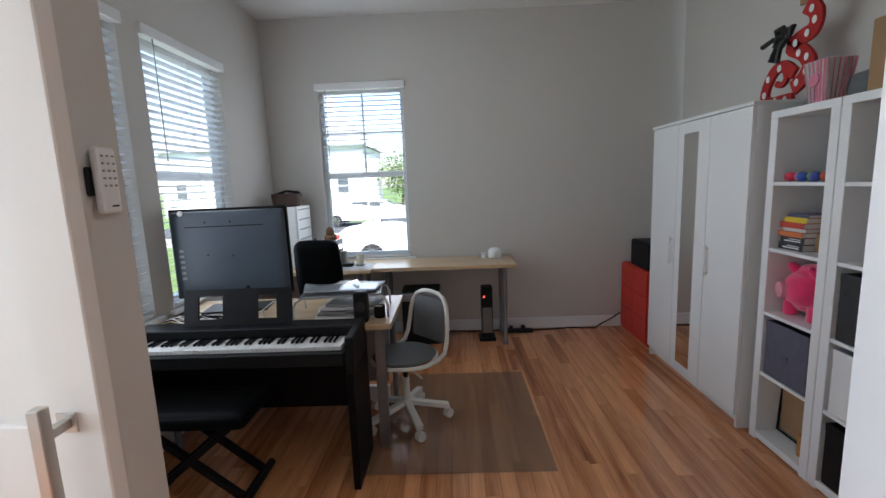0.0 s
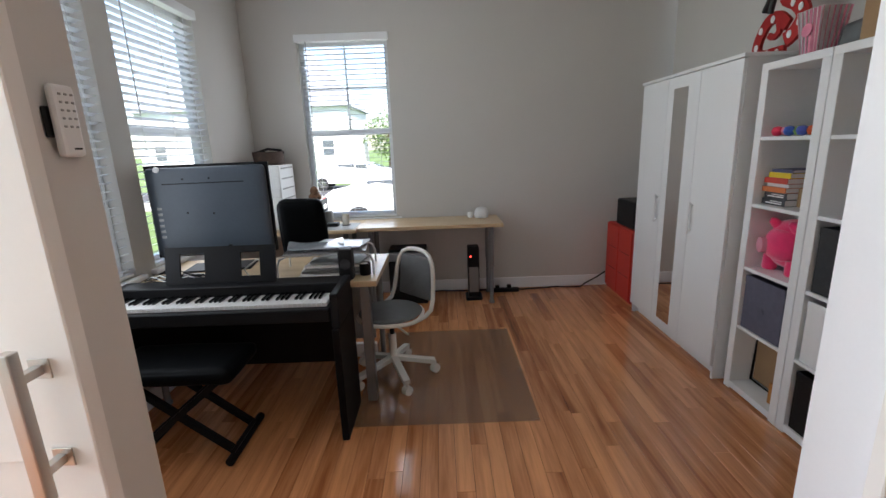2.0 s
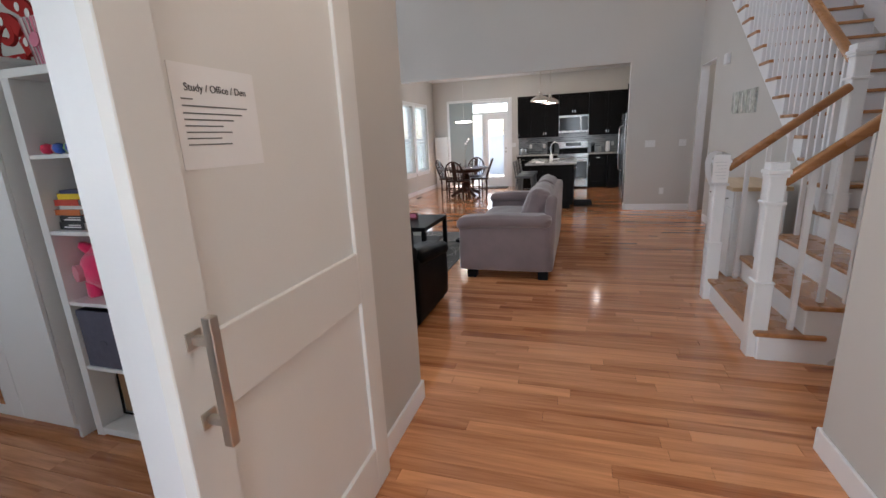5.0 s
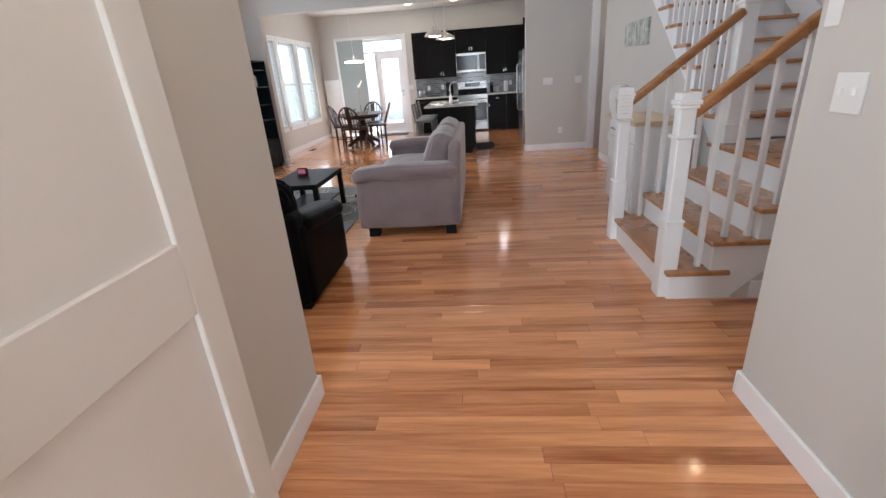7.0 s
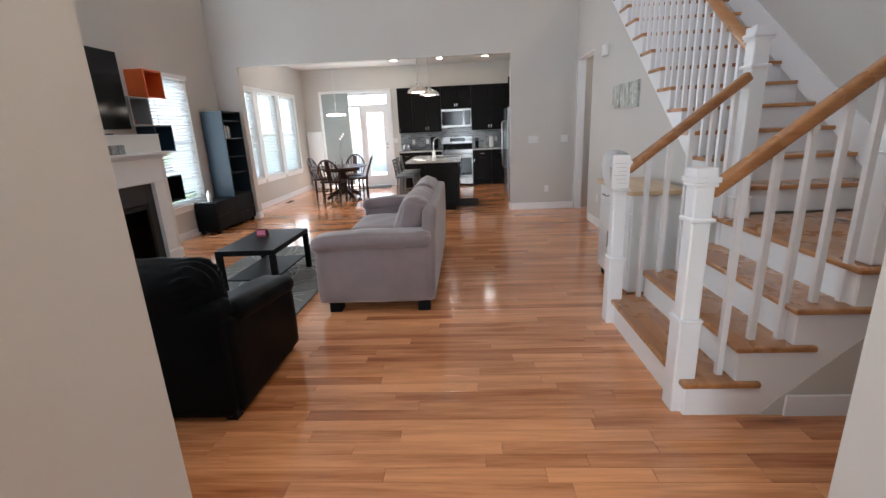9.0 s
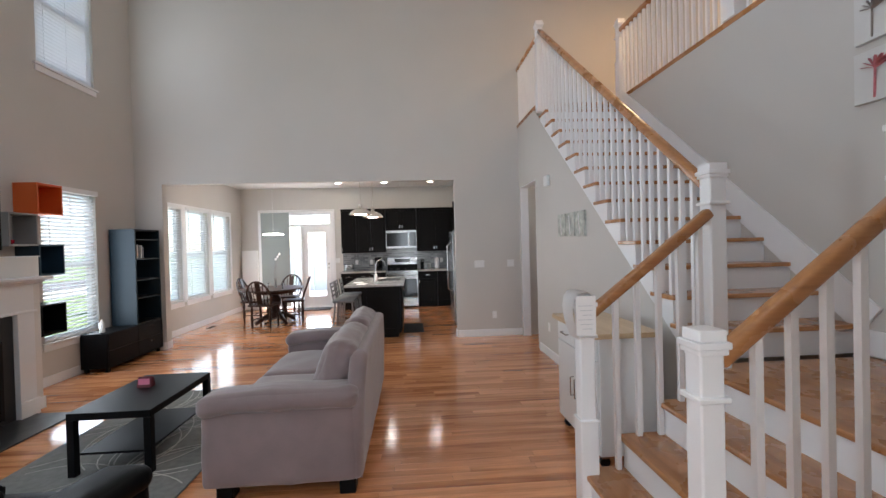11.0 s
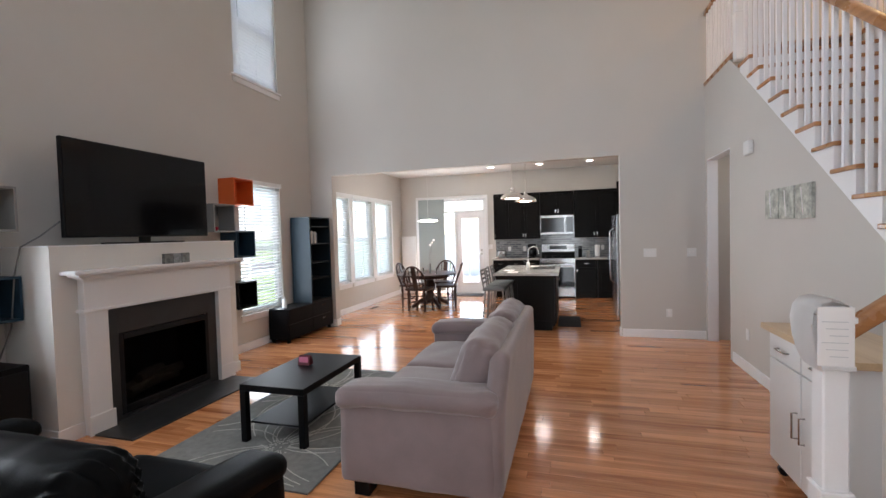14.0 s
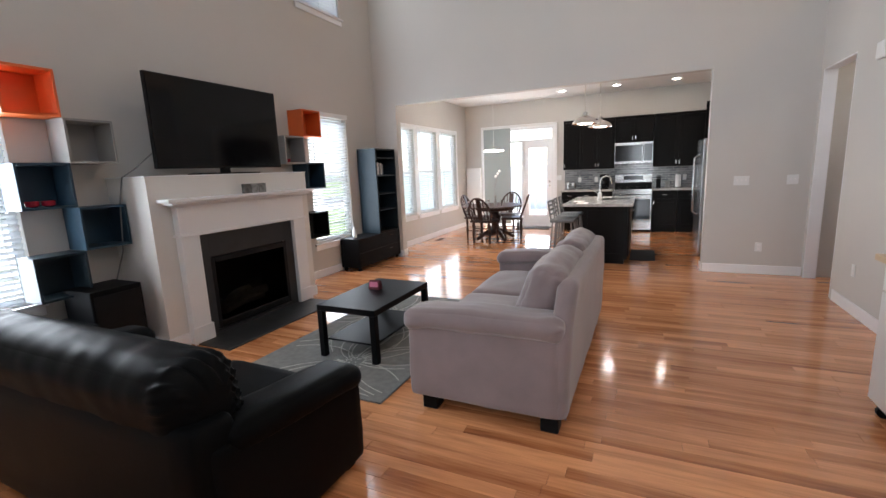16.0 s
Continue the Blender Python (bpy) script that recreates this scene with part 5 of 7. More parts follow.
hoop = [(-x, y, z) for x, y, z in half] + half[::-1]
lp("back_hoop", tube(hoop, 0.014, 8), WM, sc, "white bent frame", True)
lp("back_pad", soft(-0.155, 0.155, -0.235, -0.212, 0.50, 0.775, 0.011, 10, 0, 0, 0, Matrix.Rotation(radians(7), 4, "X")), GREYF, sc, "", True)
lp("column", tube([(0, 0, 0.11), (0, 0, 0.30)], 0.024, 12), WM, sc, "", True)
lp("gas_lift", tube([(0, 0, 0.30), (0, 0, 0.425)], 0.015, 12), BLACKP, sc, "", True)
for k in range(5):
    a = 2 * math.pi * k / 5 + 0.25
    e = (0.27 * math.cos(a), 0.27 * math.sin(a), 0.085)
    lp("spoke", bar((0, 0, 0.135), e, 0.042, 0.03), WM, sc)
    c = lp("caster", tube([(e[0] - 0.02, e[1], 0.034), (e[0] + 0.02, e[1], 0.034)], 0.03, 12), WM, sc, "", True)
    lp("stem", tube([(e[0], e[1], 0.05), (e[0], e[1], 0.085)], 0.01, 8), WM, c)
lp("lever", tube([(0, 0.02, 0.40), (-0.24, 0.06, 0.385)], 0.007, 8), WM, sc)
cm = thing("chair_mat", (0.14, 2.87, 0), "brownish clear plastic mat on the oak floor", "mat")
part("sheet", B((-0.37, 0.66, 2.25, 3.48, 0.0005, 0.004), bev=0.001), MATP, cm)

# things on the tables
WIRE = mat("silver_wire", (0.32, 0.33, 0.35), 0.35, 0.8)
ws = thing("desk_riser", (-0.53, 2.72, 0.766), "silver wire desk riser holding papers, more papers under it", "desk riser", turn=6)
for y in (-0.15, 0.15):
    arch = [(-0.27, y, 0.0), (-0.27, y, 0.075), (-0.255, y, 0.115), (-0.215, y, 0.135), (0.215, y, 0.135), (0.255, y, 0.115), (0.27, y, 0.075), (0.27, y, 0.0)]
    lp("wire_arch", tube(arch, 0.0065, 8), mat("pale_wire", (0.62, 0.62, 0.61), 0.3, 0.6), ws, "", True)
lp("board", B((-0.235, 0.235, -0.165, 0.165, 0.139, 0.146), bev=0.003), WIRE, ws, "silver mesh top")
for k in range(11):
    lp("mesh_bar", B((-0.23, 0.23, -0.15 + k * 0.03, -0.146 + k * 0.03, 0.1462, 0.148)), STEEL, ws)
CLEAR = mat("clear_sleeve", (0.26, 0.28, 0.30), 0.12, var=0.25, scale=9)
for k, (x, y, r, w, d) in enumerate(((-0.60, 2.72, 14, 0.16, 0.11), (-0.45, 2.76, -7, 0.15, 0.10), (-0.52, 2.68, 3, 0.20, 0.09))):
    t = thing("plastic_sleeve", (x, y, 0.915), "clear plastic sleeve with papers on the riser", "papers", "papers on the riser", turn=r)
    bm = soft(-w, w, -d, d, 0.0, 0.010, 0.005, 10, 0.003, 0.006, k)
    for v in bm.verts:
        v.co.z += 0.004 * k + 0.018 * abs(v.co.x / w) ** 3 * (k == 0)
    lp("sleeve", bm, CLEAR if k % 2 == 0 else GREYL, t, "", True)
for k, (r, w, d) in enumerate(((9, 0.19, 0.13), (-4, 0.17, 0.12), (12, 0.16, 0.12), (2, 0.18, 0.11), (-9, 0.15, 0.11))):
    t = thing("paper_stack", (-0.50 + 0.012 * k, 2.70, 0.766 + k * 0.0165), "loose papers and a grey folder on the desk", "papers", "papers on the desk", turn=r)
    lp("sheet", soft(-w, w, -d, d, 0.0, 0.015, 0.004, 8, 0.0015, 0.003, k), (PAPER, GREYL, WIRE, PAPER, GREYL)[k], t, "", True)
sp = thing("speaker", (-0.385, 2.52, 0.766), "small black desk speaker", "speaker")
part("body", B((-0.425, -0.345, 2.49, 2.56, 0.766, 0.945), bev=0.012, seg=2), BLACKP, sp)
part("driver", tube([(-0.385, 2.489, 0.86), (-0.385, 2.484, 0.86)], 0.03, 16), DARKM, sp)
mg = thing("black_mug", (-0.30, 2.60, 0.766), "black cup on the desk", "cup")
part("body", lathe([(0.03, 0), (0.033, 0.004), (0.033, 0.07), (0.028, 0.07), (0.028, 0.008)], (-0.295, 2.60, 0.766), 18), BLACKP, mg, smooth=True)
ch = thing("power_adapter", (-0.82, 2.56, 0.766), "white power adapter and cable", "adapter")
part("body", B((-0.84, -0.80, 2.53, 2.58, 0.766, 0.86), bev=0.006), WHITEP, ch)
part("cable", tube([(-0.82, 2.55, 0.855), (-0.88, 2.52, 0.90), (-0.95, 2.50, 0.85), (-0.93, 2.52, 0.79), (-0.80, 2.55, 0.772)], 0.005, 7), WHITEP, ch, smooth=True)
rnd = random.Random(3)
for k in range(9):
    t = thing("cable", (-1.4, 2.62, 0.77), "loose cable on the desk", "cable", "desk cables")
    y = 2.53 + 0.022 * k
    pts = [(-1.58 + 0.08 * i, y + rnd.uniform(-0.05, 0.05), 0.772 + (0.045 * rnd.random() if i % 2 else 0)) for i in range(7)]
    part("cord", tube(pts, 0.004, 6), (BLACKP, WHITEP)[k % 3 == 1], t, smooth=True)
dr = thing("drawer_tower", (-1.42, 4.3, 0.783), "white plastic drawer tower on the table", "drawers")
part("frame", B((-1.57, -1.27, 4.10, 4.48, 0.783, 1.36), bev=0.004), WHITEP, dr)
for k in range(6):
    part("drawer", B((-1.56, -1.28, 4.092, 4.099, 0.80 + k * 0.092, 0.885 + k * 0.092), bev=0.003), WHITEP, dr)
    part("side_slot", B((-1.269, -1.266, 4.14, 4.44, 0.865 + k * 0.092, 0.877 + k * 0.092)), GREYL, dr)
bs = thing("basket", (-1.42, 4.3, 1.361), "dark brown basket on the drawer tower", "basket")
part("body", lathe([(0.10, 0), (0.13, 0.01), (0.14, 0.12), (0.128, 0.12), (0.12, 0.02)], (-1.42, 4.29, 1.361), 20), mat("brown_wicker", (0.06, 0.035, 0.025), 0.8, var=0.4, scale=40, bump=0.6, bscale=90), bs, smooth=True)
part("handle", tube([(-1.54, 4.29, 1.47), (-1.42, 4.29, 1.505), (-1.30, 4.29, 1.49), (-1.28, 4.29, 1.46)], 0.012, 8), BLACKP, bs, smooth=True)
lt = thing("letter_tray", (-1.08, 4.28, 0.784), "black mesh letter tray with papers", "letter tray")
for k in range(3):
    z = 0.786 + 0.095 * k
    part("tier", B((-1.22, -0.95, 4.15, 4.42, z, z + 0.006), (-1.22, -1.214, 4.15, 4.42, z + 0.006, z + 0.05), (-0.956, -0.95, 4.15, 4.42, z + 0.006, z + 0.05), bev=0.001), BLACKP, lt)
    part("papers", B((-1.20, -0.97, 4.16, 4.40, z + 0.006, z + 0.02 + 0.01 * k)), PAPER, lt)
part("post", B((-1.22, -1.21, 4.405, 4.415, 0.786, 1.03), (-0.96, -0.95, 4.405, 4.415, 0.786, 1.03), (-1.22, -1.21, 4.155, 4.165, 0.786, 1.03), (-0.96, -0.95, 4.155, 4.165, 0.786, 1.03)), BLACKP, lt)
dg = thing("plush_toy", (-1.02, 4.25, 1.02), "small brown plush toy on the letter tray", "toy")
bm = soft(-1.07, -0.97, 4.21, 4.30, 1.012, 1.09, 0.04, 8, 0.01, 0.01)
lathe([(0.005, 0), (0.035, 0.015), (0.04, 0.04), (0.025, 0.07), (0.004, 0.08)], (-1.02, 4.24, 1.075), 12, bm)
part("body", bm, mat("brown_plush", (0.16, 0.08, 0.04), 0.9, var=0.5, scale=40, bump=0.5, bscale=200), dg, smooth=True)
cu = thing("mug", (-0.74, 4.20, 0.784), "cream mug on a coaster", "cup")
part("body", lathe([(0.026, 0.006), (0.030, 0.01), (0.036, 0.105), (0.031, 0.105), (0.027, 0.015)], (-0.74, 4.20, 0.784), 18), mat("cream_glaze", (0.66, 0.62, 0.52), 0.3), cu, smooth=True)
part("coaster", lathe([(0.045, 0), (0.045, 0.006)], (-0.74, 4.20, 0.784), 20), DARKM, cu)
box_thing("card_reader", -0.90, -0.80, 4.12, 4.21, 0.784, 0.82, BLACKP, "small black gadget on the table", "gadget", 0.008)
box_thing("desk_pad", -1.2, -0.62, 3.97, 4.30, 0.7835, 0.787, GREYL, "pale grey desk pad on the table", "desk pad", 0.001)
gl = thing("glass_jar", (-0.93, 4.3, 0.784), "grey frosted jar on the table", "jar")
part("body", lathe([(0.04, 0), (0.045, 0.005), (0.045, 0.11), (0.04, 0.12)], (-0.93, 4.33, 0.787), 18), GREYL, gl, smooth=True)
rt = thing("diffuser", (0.545, 4.36, 0.785), "white round diffuser on the table", "diffuser")
part("body", lathe([(0.055, 0), (0.066, 0.006), (0.068, 0.03), (0.064, 0.07), (0.045, 0.095), (0.02, 0.102)], (0.545, 4.36, 0.785), 24), WHITEP, rt, smooth=True)
part("cup", lathe([(0.025, 0), (0.028, 0.05)], (0.44, 4.40, 0.785), 14), WHITEP, rt, smooth=True)
sh = thing("shredder", (-0.17, 4.27, 0), "black paper shredder with a silver top", "shredder")
part("bin", B((-0.36, 0.0, 4.14, 4.40, 0.0, 0.43), bev=0.012), BLACKP, sh)
part("head", B((-0.37, 0.01, 4.13, 4.41, 0.43, 0.51), bev=0.012, seg=2), WIRE, sh, "silver head")
part("lid", B((-0.36, 0.0, 4.17, 4.40, 0.51, 0.535), bev=0.008), BLACKP, sh)
ht = thing("tower_heater", (0.45, 4.26, 0), "black tower heater with a red light", "heater")
part("base", B((0.37, 0.53, 4.17, 4.36, 0, 0.03), bev=0.01), BLACKP, ht)
part("body", B((0.395, 0.505, 4.20, 4.33, 0.03, 0.53), bev=0.015, seg=2), BLACKP, ht)
part("grille", B((0.405, 0.495, 4.196, 4.20, 0.08, 0.33)), GREYM, ht)
part("indicator", B((0.415, 0.428, 4.195, 4.199, 0.43, 0.443)), glow("red_led", (1.0, 0.05, 0.03), 3.0), ht)
wc = thing("power_cable", (1.2, 4.48, 0), "black power cable along the skirting", "cable")
pts = [(0.0 + 0.12 * i, 4.46 + 0.02 * math.sin(i * 1.3), 0.008 + 0.004 * (i % 2)) for i in range(14)] + [(1.62, 4.49, 0.03), (1.75, 4.49, 0.10), (1.83, 4.50, 0.15)]
part("cord", tube(pts, 0.007, 7), BLACKP, wc, smooth=True)
ps = thing("power_strip", (0.75, 4.42, 0), "black power strip with plugs on the floor", "power strip")
part("body", B((0.62, 0.92, 4.38, 4.43, 0.002, 0.04), bev=0.005), BLACKP, ps)
for a, top in ((0.68, 0.07), (0.80, 0.075)):
    part("plug", B((a, a + 0.04, 4.385, 4.425, 0.04, top), bev=0.004), BLACKP, ps)


# ---- living room ----
def cube(x0, z0, m, label, w=0.345, h=0.342):
    y0, y1, t = 4.02, NORTH - 0.002, 0.018
    c = thing("wall_cube", (x0 + w / 2, 4.14, z0), label, "wall shelf", "wall cubes")
    part("side", B((x0, x0 + t, y0, y1, z0, z0 + h), bev=0.001), m, c)
    part("side", B((x0 + w - t, x0 + w, y0, y1, z0, z0 + h), bev=0.001), m, c)
    part("top", B((x0 + t, x0 + w - t, y0, y1, z0 + h - t, z0 + h), bev=0.001), m, c)
    part("bottom", B((x0 + t, x0 + w - t, y0, y1, z0, z0 + t), bev=0.001), m, c)
    part("back", B((x0 + t, x0 + w - t, y1 - 0.006, y1, z0 + t, z0 + h - t)), m, c)


cube(4.137, 1.985, ORANGE, "orange open cube shelf on the wall")
cube(4.484, 1.640, GREYL, "light grey open cube shelf on the wall")
cube(4.137, 1.305, BLUEL, "dark blue open cube shelf with red bowls")
cube(4.484, 0.958, BLUEL, "dark blue open cube shelf on the wall")
cube(4.137, 0.613, TEALB, "blue-black open cube shelf on the wall")
cube(7.095, 1.975, ORANGE, "orange open cube shelf beside the window")
cube(6.748, 1.630, GREYL, "light grey open cube shelf beside the television")
cube(7.095, 1.300, BLUEL, "dark blue open cube shelf beside the window")
cube(7.095, 0.640, BLACK, "black open cube shelf under the window side")
for x in (4.24, 4.34):
    b = thing("red_bowl", (x, 4.12, 1.324), "small red glazed bowl in a cube shelf", "bowl", "red bowls")
    part("body", lathe([(0.02, 0), (0.04, 0.008), (0.045, 0.045), (0.04, 0.045), (0.034, 0.012)], (x, 4.12, 1.3235), 16), mat("red_glaze", (0.35, 0.01, 0.03), 0.25), b, smooth=True)
b = thing("red_bowl", (6.86, 4.12, 1.649), "small red glazed bowl in a cube shelf", "bowl", "red bowls")
part("body", lathe([(0.02, 0), (0.04, 0.008), (0.045, 0.045), (0.04, 0.045), (0.034, 0.012)], (6.86, 4.12, 1.6485), 16), mat("red_glaze_small", (0.35, 0.01, 0.03), 0.25), b, smooth=True)

bench = thing("media_bench", (8.54, 4.07, 0), "low black-brown media bench with drawers", "cabinet")
part("carcass", B((7.93, 9.14, 3.91, 4.245, 0.05, 0.50), bev=0.003), BLACK, bench)
for a, b in ((7.935, 8.535), (8.54, 9.135)):
    for z0, z1 in ((0.06, 0.275), (0.28, 0.495)):
        d = part("drawer_front", B((a, b, 3.893, 3.909, z0, z1), bev=0.002), BLACK, bench)
        if a > 8:
            part("handle", B(((a + b) / 2 - 0.05, (a + b) / 2 + 0.05, 3.878, 3.886, z1 - 0.06, z1 - 0.05), bev=0.001), STEEL, d)
for x in (7.97, 9.08):
    for y in (3.94, 4.2):
        part("foot", B((x - 0.02, x + 0.02, y - 0.02, y + 0.02, 0, 0.05)), BLACK, bench)
tower = thing("tower_shelf", (8.84, 4.06, 0.501), "tall blue-black open shelf standing on the bench", "shelf")
part("side", B((8.535, 8.56, 3.90, 4.245, 0.501, 1.86), bev=0.002), TEALB, tower)
part("side", B((9.115, 9.14, 3.90, 4.245, 0.501, 1.86), bev=0.002), TEALB, tower)
part("back", B((8.56, 9.115, 4.237, 4.245, 0.501, 1.86)), BLACK, tower)
for z in (0.501, 0.86, 1.12, 1.42, 1.70, 1.84):
    part("shelf", B((8.56, 9.115, 3.905, 4.237, z, z + 0.02), bev=0.001), BLACK, tower)
for i, (w, h, c) in enumerate(((0.03, 0.2, (0.6, 0.6, 0.58)), (0.025, 0.18, (0.12, 0.12, 0.13)), (0.03, 0.19, (0.5, 0.48, 0.44)), (0.02, 0.17, (0.2, 0.2, 0.22)))):
    b = thing("book", (8.70 + 0.05 * i, 4.05, 1.44), "upright book in the tower shelf", "book", "shelf books")
    part("cover", B((8.68 + 0.045 * i, 8.68 + 0.045 * i + w, 3.96, 4.12, 1.4405, 1.4405 + h), bev=0.002), mat(f"shelf_book_{i}", c, 0.5), b)
vs = thing("white_bottle", (8.02, 4.22, 0.5), "white bottle on the media bench by the window", "bottle")
part("body", lathe([(0.03, 0), (0.034, 0.01), (0.03, 0.12), (0.012, 0.15), (0.012, 0.17)], (8.05, 4.05, 0.501), 16), WHITEP, vs, smooth=True)

sub = thing("subwoofer", (4.53, 4.0, 0), "black floor speaker beside the fireplace", "speaker")
part("cabinet", B((4.34, 4.72, 3.80, 4.18, 0.02, 0.66), bev=0.006), BLACK, sub)
part("grille", B((4.36, 4.70, 3.792, 3.80, 0.06, 0.62), bev=0.003), BLACKP, sub)
for x in (4.37, 4.69):
    part("foot", B((x - 0.02, x + 0.02, 3.84, 3.88, 0, 0.02), (x - 0.02, x + 0.02, 4.10, 4.14, 0, 0.02)), BLACKP, sub)
lc = thing("low_cabinet", (3.85, 3.9, 0), "low black cabinet behind the loveseat", "cabinet")
part("carcass", B((3.35, 4.30, 3.66, 4.10, 0.03, 0.45), bev=0.004), BLACK, lc)
for a in (3.355, 3.83):
    part("door", B((a, a + 0.465, 3.644, 3.659, 0.04, 0.445), bev=0.002), BLACK, lc)
part("plinth", B((3.38, 4.27, 3.70, 4.06, 0, 0.03)), BLACK, lc)
box_thing("media_box", 3.95, 4.06, 3.72, 3.80, 0.451, 0.465, WHITEP, "small white box on the low cabinet", "gadget", 0.003)

pf = thing("photo_blocks", (5.84, 3.62, 1.325), "grey triple photo block on the mantel", "picture frame")
for k, c in enumerate(((0.16, 0.16, 0.15), (0.30, 0.31, 0.31), (0.22, 0.23, 0.22))):
    part("block", B((5.70 + 0.095 * k, 5.79 + 0.095 * k, 3.60, 3.635, 1.3255, 1.42), bev=0.002), mat(f"photo_{k}", c, 0.4, var=0.6, scale=25), pf)
ck = thing("smart_clock", (5.71, 2.17, 0.452), "small dark red smart display on the coffee table", "clock")
bm = bmesh.new()
pr = [(0.0, 0.0), (0.07, 0.0), (0.055, 0.07), (0.03, 0.085)]
f = [[bm.verts.new((5.70 + dx, 2.22 - s * 0.115, 0.4525 + z)) for dx, z in pr] for s in (0, 1)]
bm.faces.new(f[0])
bm.faces.new(f[1][::-1])
for k in range(4):
    bm.faces.new((f[0][k], f[1][k], f[1][(k + 1) % 4], f[0][(k + 1) % 4]))
bmesh.ops.bevel(bm, geom=bm.edges[:], offset=0.006, segments=2, affect="EDGES")
part("body", bm, mat("maroon_cloth", (0.10, 0.012, 0.02), 0.7), ck, smooth=True)
part("screen", bar((5.7095, 2.205, 0.497), (5.7095, 2.12, 0.497), 0.002, 0.052), glow("clock_screen", (0.35, 0.10, 0.16), 0.12), ck, "faintly lit pink screen")
gp = thing("game_controller", (6.32, 1.72, 0.014), "black game controller lying on the rug", "controller")
part("body", soft(6.26, 6.40, 1.66, 1.76, 0.015, 0.065, 0.025, 8), BLACKP, gp, smooth=True)
part("cable", tube([(6.28, 1.70, 0.02), (6.15, 1.62, 0.02), (6.05, 1.66, 0.02), (6.2, 1.58, 0.02)], 0.005, 6), BLACKP, gp)
tc = thing("television_cable", (4.95, 4.0, 1.3), "grey cable running down from the television", "cable")
part("cord", tube([(5.04, 3.90, 1.72), (4.92, 3.95, 1.60), (4.82, 4.0, 1.52), (4.80, 4.05, 1.3), (4.79, 4.1, 0.9), (4.70, 4.2, 0.5), (4.75, 4.2, 0.05)], 0.006, 6), GREYM, tc, smooth=True)


def wall_plate(name, p, axis, w, h, n, label, cat, outlet=False):
    """A switch or socket plate. axis: the way that it faces."""
    t = thing(name, p, label, cat, "wall plates")
    x, y, z = p

    def q(u0, u1, d0, d1, z0, z1):
        return (min(x + axis[0] * d0, x + axis[0] * d1), max(x + axis[0] * d0, x + axis[0] * d1), y + u0, y + u1, z + z0, z + z1) if axis[0] else (x + u0, x + u1, min(y + axis[1] * d0, y + axis[1] * d1), max(y + axis[1] * d0, y + axis[1] * d1), z + z0, z + z1)

    part("plate", B(q(-w / 2, w / 2, 0.0005, 0.006, -h / 2, h / 2), bev=0.002), WHITEP, t)
    for k in range(n):
        u = (k - (n - 1) / 2) * 0.046
        if outlet:
            part("socket", B(q(u - 0.016, u + 0.016, 0.006, 0.009, 0.008, 0.038), q(u - 0.016, u + 0.016, 0.006, 0.009, -0.038, -0.008), bev=0.001), PAPER, t)
        else:
            part("toggle", B(q(u - 0.006, u + 0.006, 0.006, 0.016, -0.004, 0.016), bev=0.001), PAPER, t)
    return t


W, S, NN = (-1, 0), (0, 1), (0, -1)
wall_plate("switch_plate", (EAST, -1.09, 1.19), W, 0.165, 0.115, 3, "white triple switch on the wall", "switch")
wall_plate("switch_plate", (EAST, -1.61, 1.19), W, 0.115, 0.115, 2, "white double switch on the wall", "switch")
wall_plate("outlet", (EAST, -1.325, 0.35), W, 0.075, 0.115, 1, "white wall outlet low on the wall", "outlet", True)
wall_plate("outlet", (7.72, -1.78, 0.40), S, 0.075, 0.115, 1, "white wall outlet under the stairs", "outlet", True)
wall_plate("switch_plate", (2.355, -0.95, 1.265), S, 0.115, 0.115, 2, "white double switch in the hall", "switch")
wall_plate("keypad", (2.49, -0.95, 1.53), S, 0.06, 0.15, 0, "white keypad at the end of the hall wall", "keypad")
wall_plate("switch_plate", (13.40, 1.90, 1.18), W, 0.115, 0.115, 2, "white double switch beside the patio door", "switch")
box_thing("door_chime", 7.55, 7.69, -1.779, -1.73, 2.24, 2.38, WHITEP, "white door chime box on the wall", "door chime", 0.012)
GREENP = mat("pale_botanical_print", (0.46, 0.47, 0.42), 0.7, var=0.55, scale=14)
for k in range(3):
    a = 6.42 + 0.28 * k
    t = thing("small_canvas", (a + 0.12, -1.775, 1.58), "pale green botanical print on the wall", "picture", "botanical prints")
    part("canvas", B((a, a + 0.25, -1.779, -1.755, 1.575 + 0.005 * k, 1.845), bev=0.002), GREENP, t)
    part("stem", bar((a + 0.12, -1.754, 1.60), (a + 0.15, -1.754, 1.82), 0.012, 0.003), PAPER, t)
CANV = mat("canvas_white", (0.66, 0.65, 0.63), 0.8, var=0.06, scale=5, bump=0.1, bscale=300)
FLOWERS = [(4.405, 2.705, 0.25, 0.295, (0.34, 0.29, 0.26)), (4.375, 2.335, 0.285, 0.315, (0.62, 0.20, 0.22)), (4.06, 2.70, 0.26, 0.295, (0.34, 0.35, 0.46)), (4.03, 2.335, 0.27, 0.30, (0.30, 0.34, 0.28))]
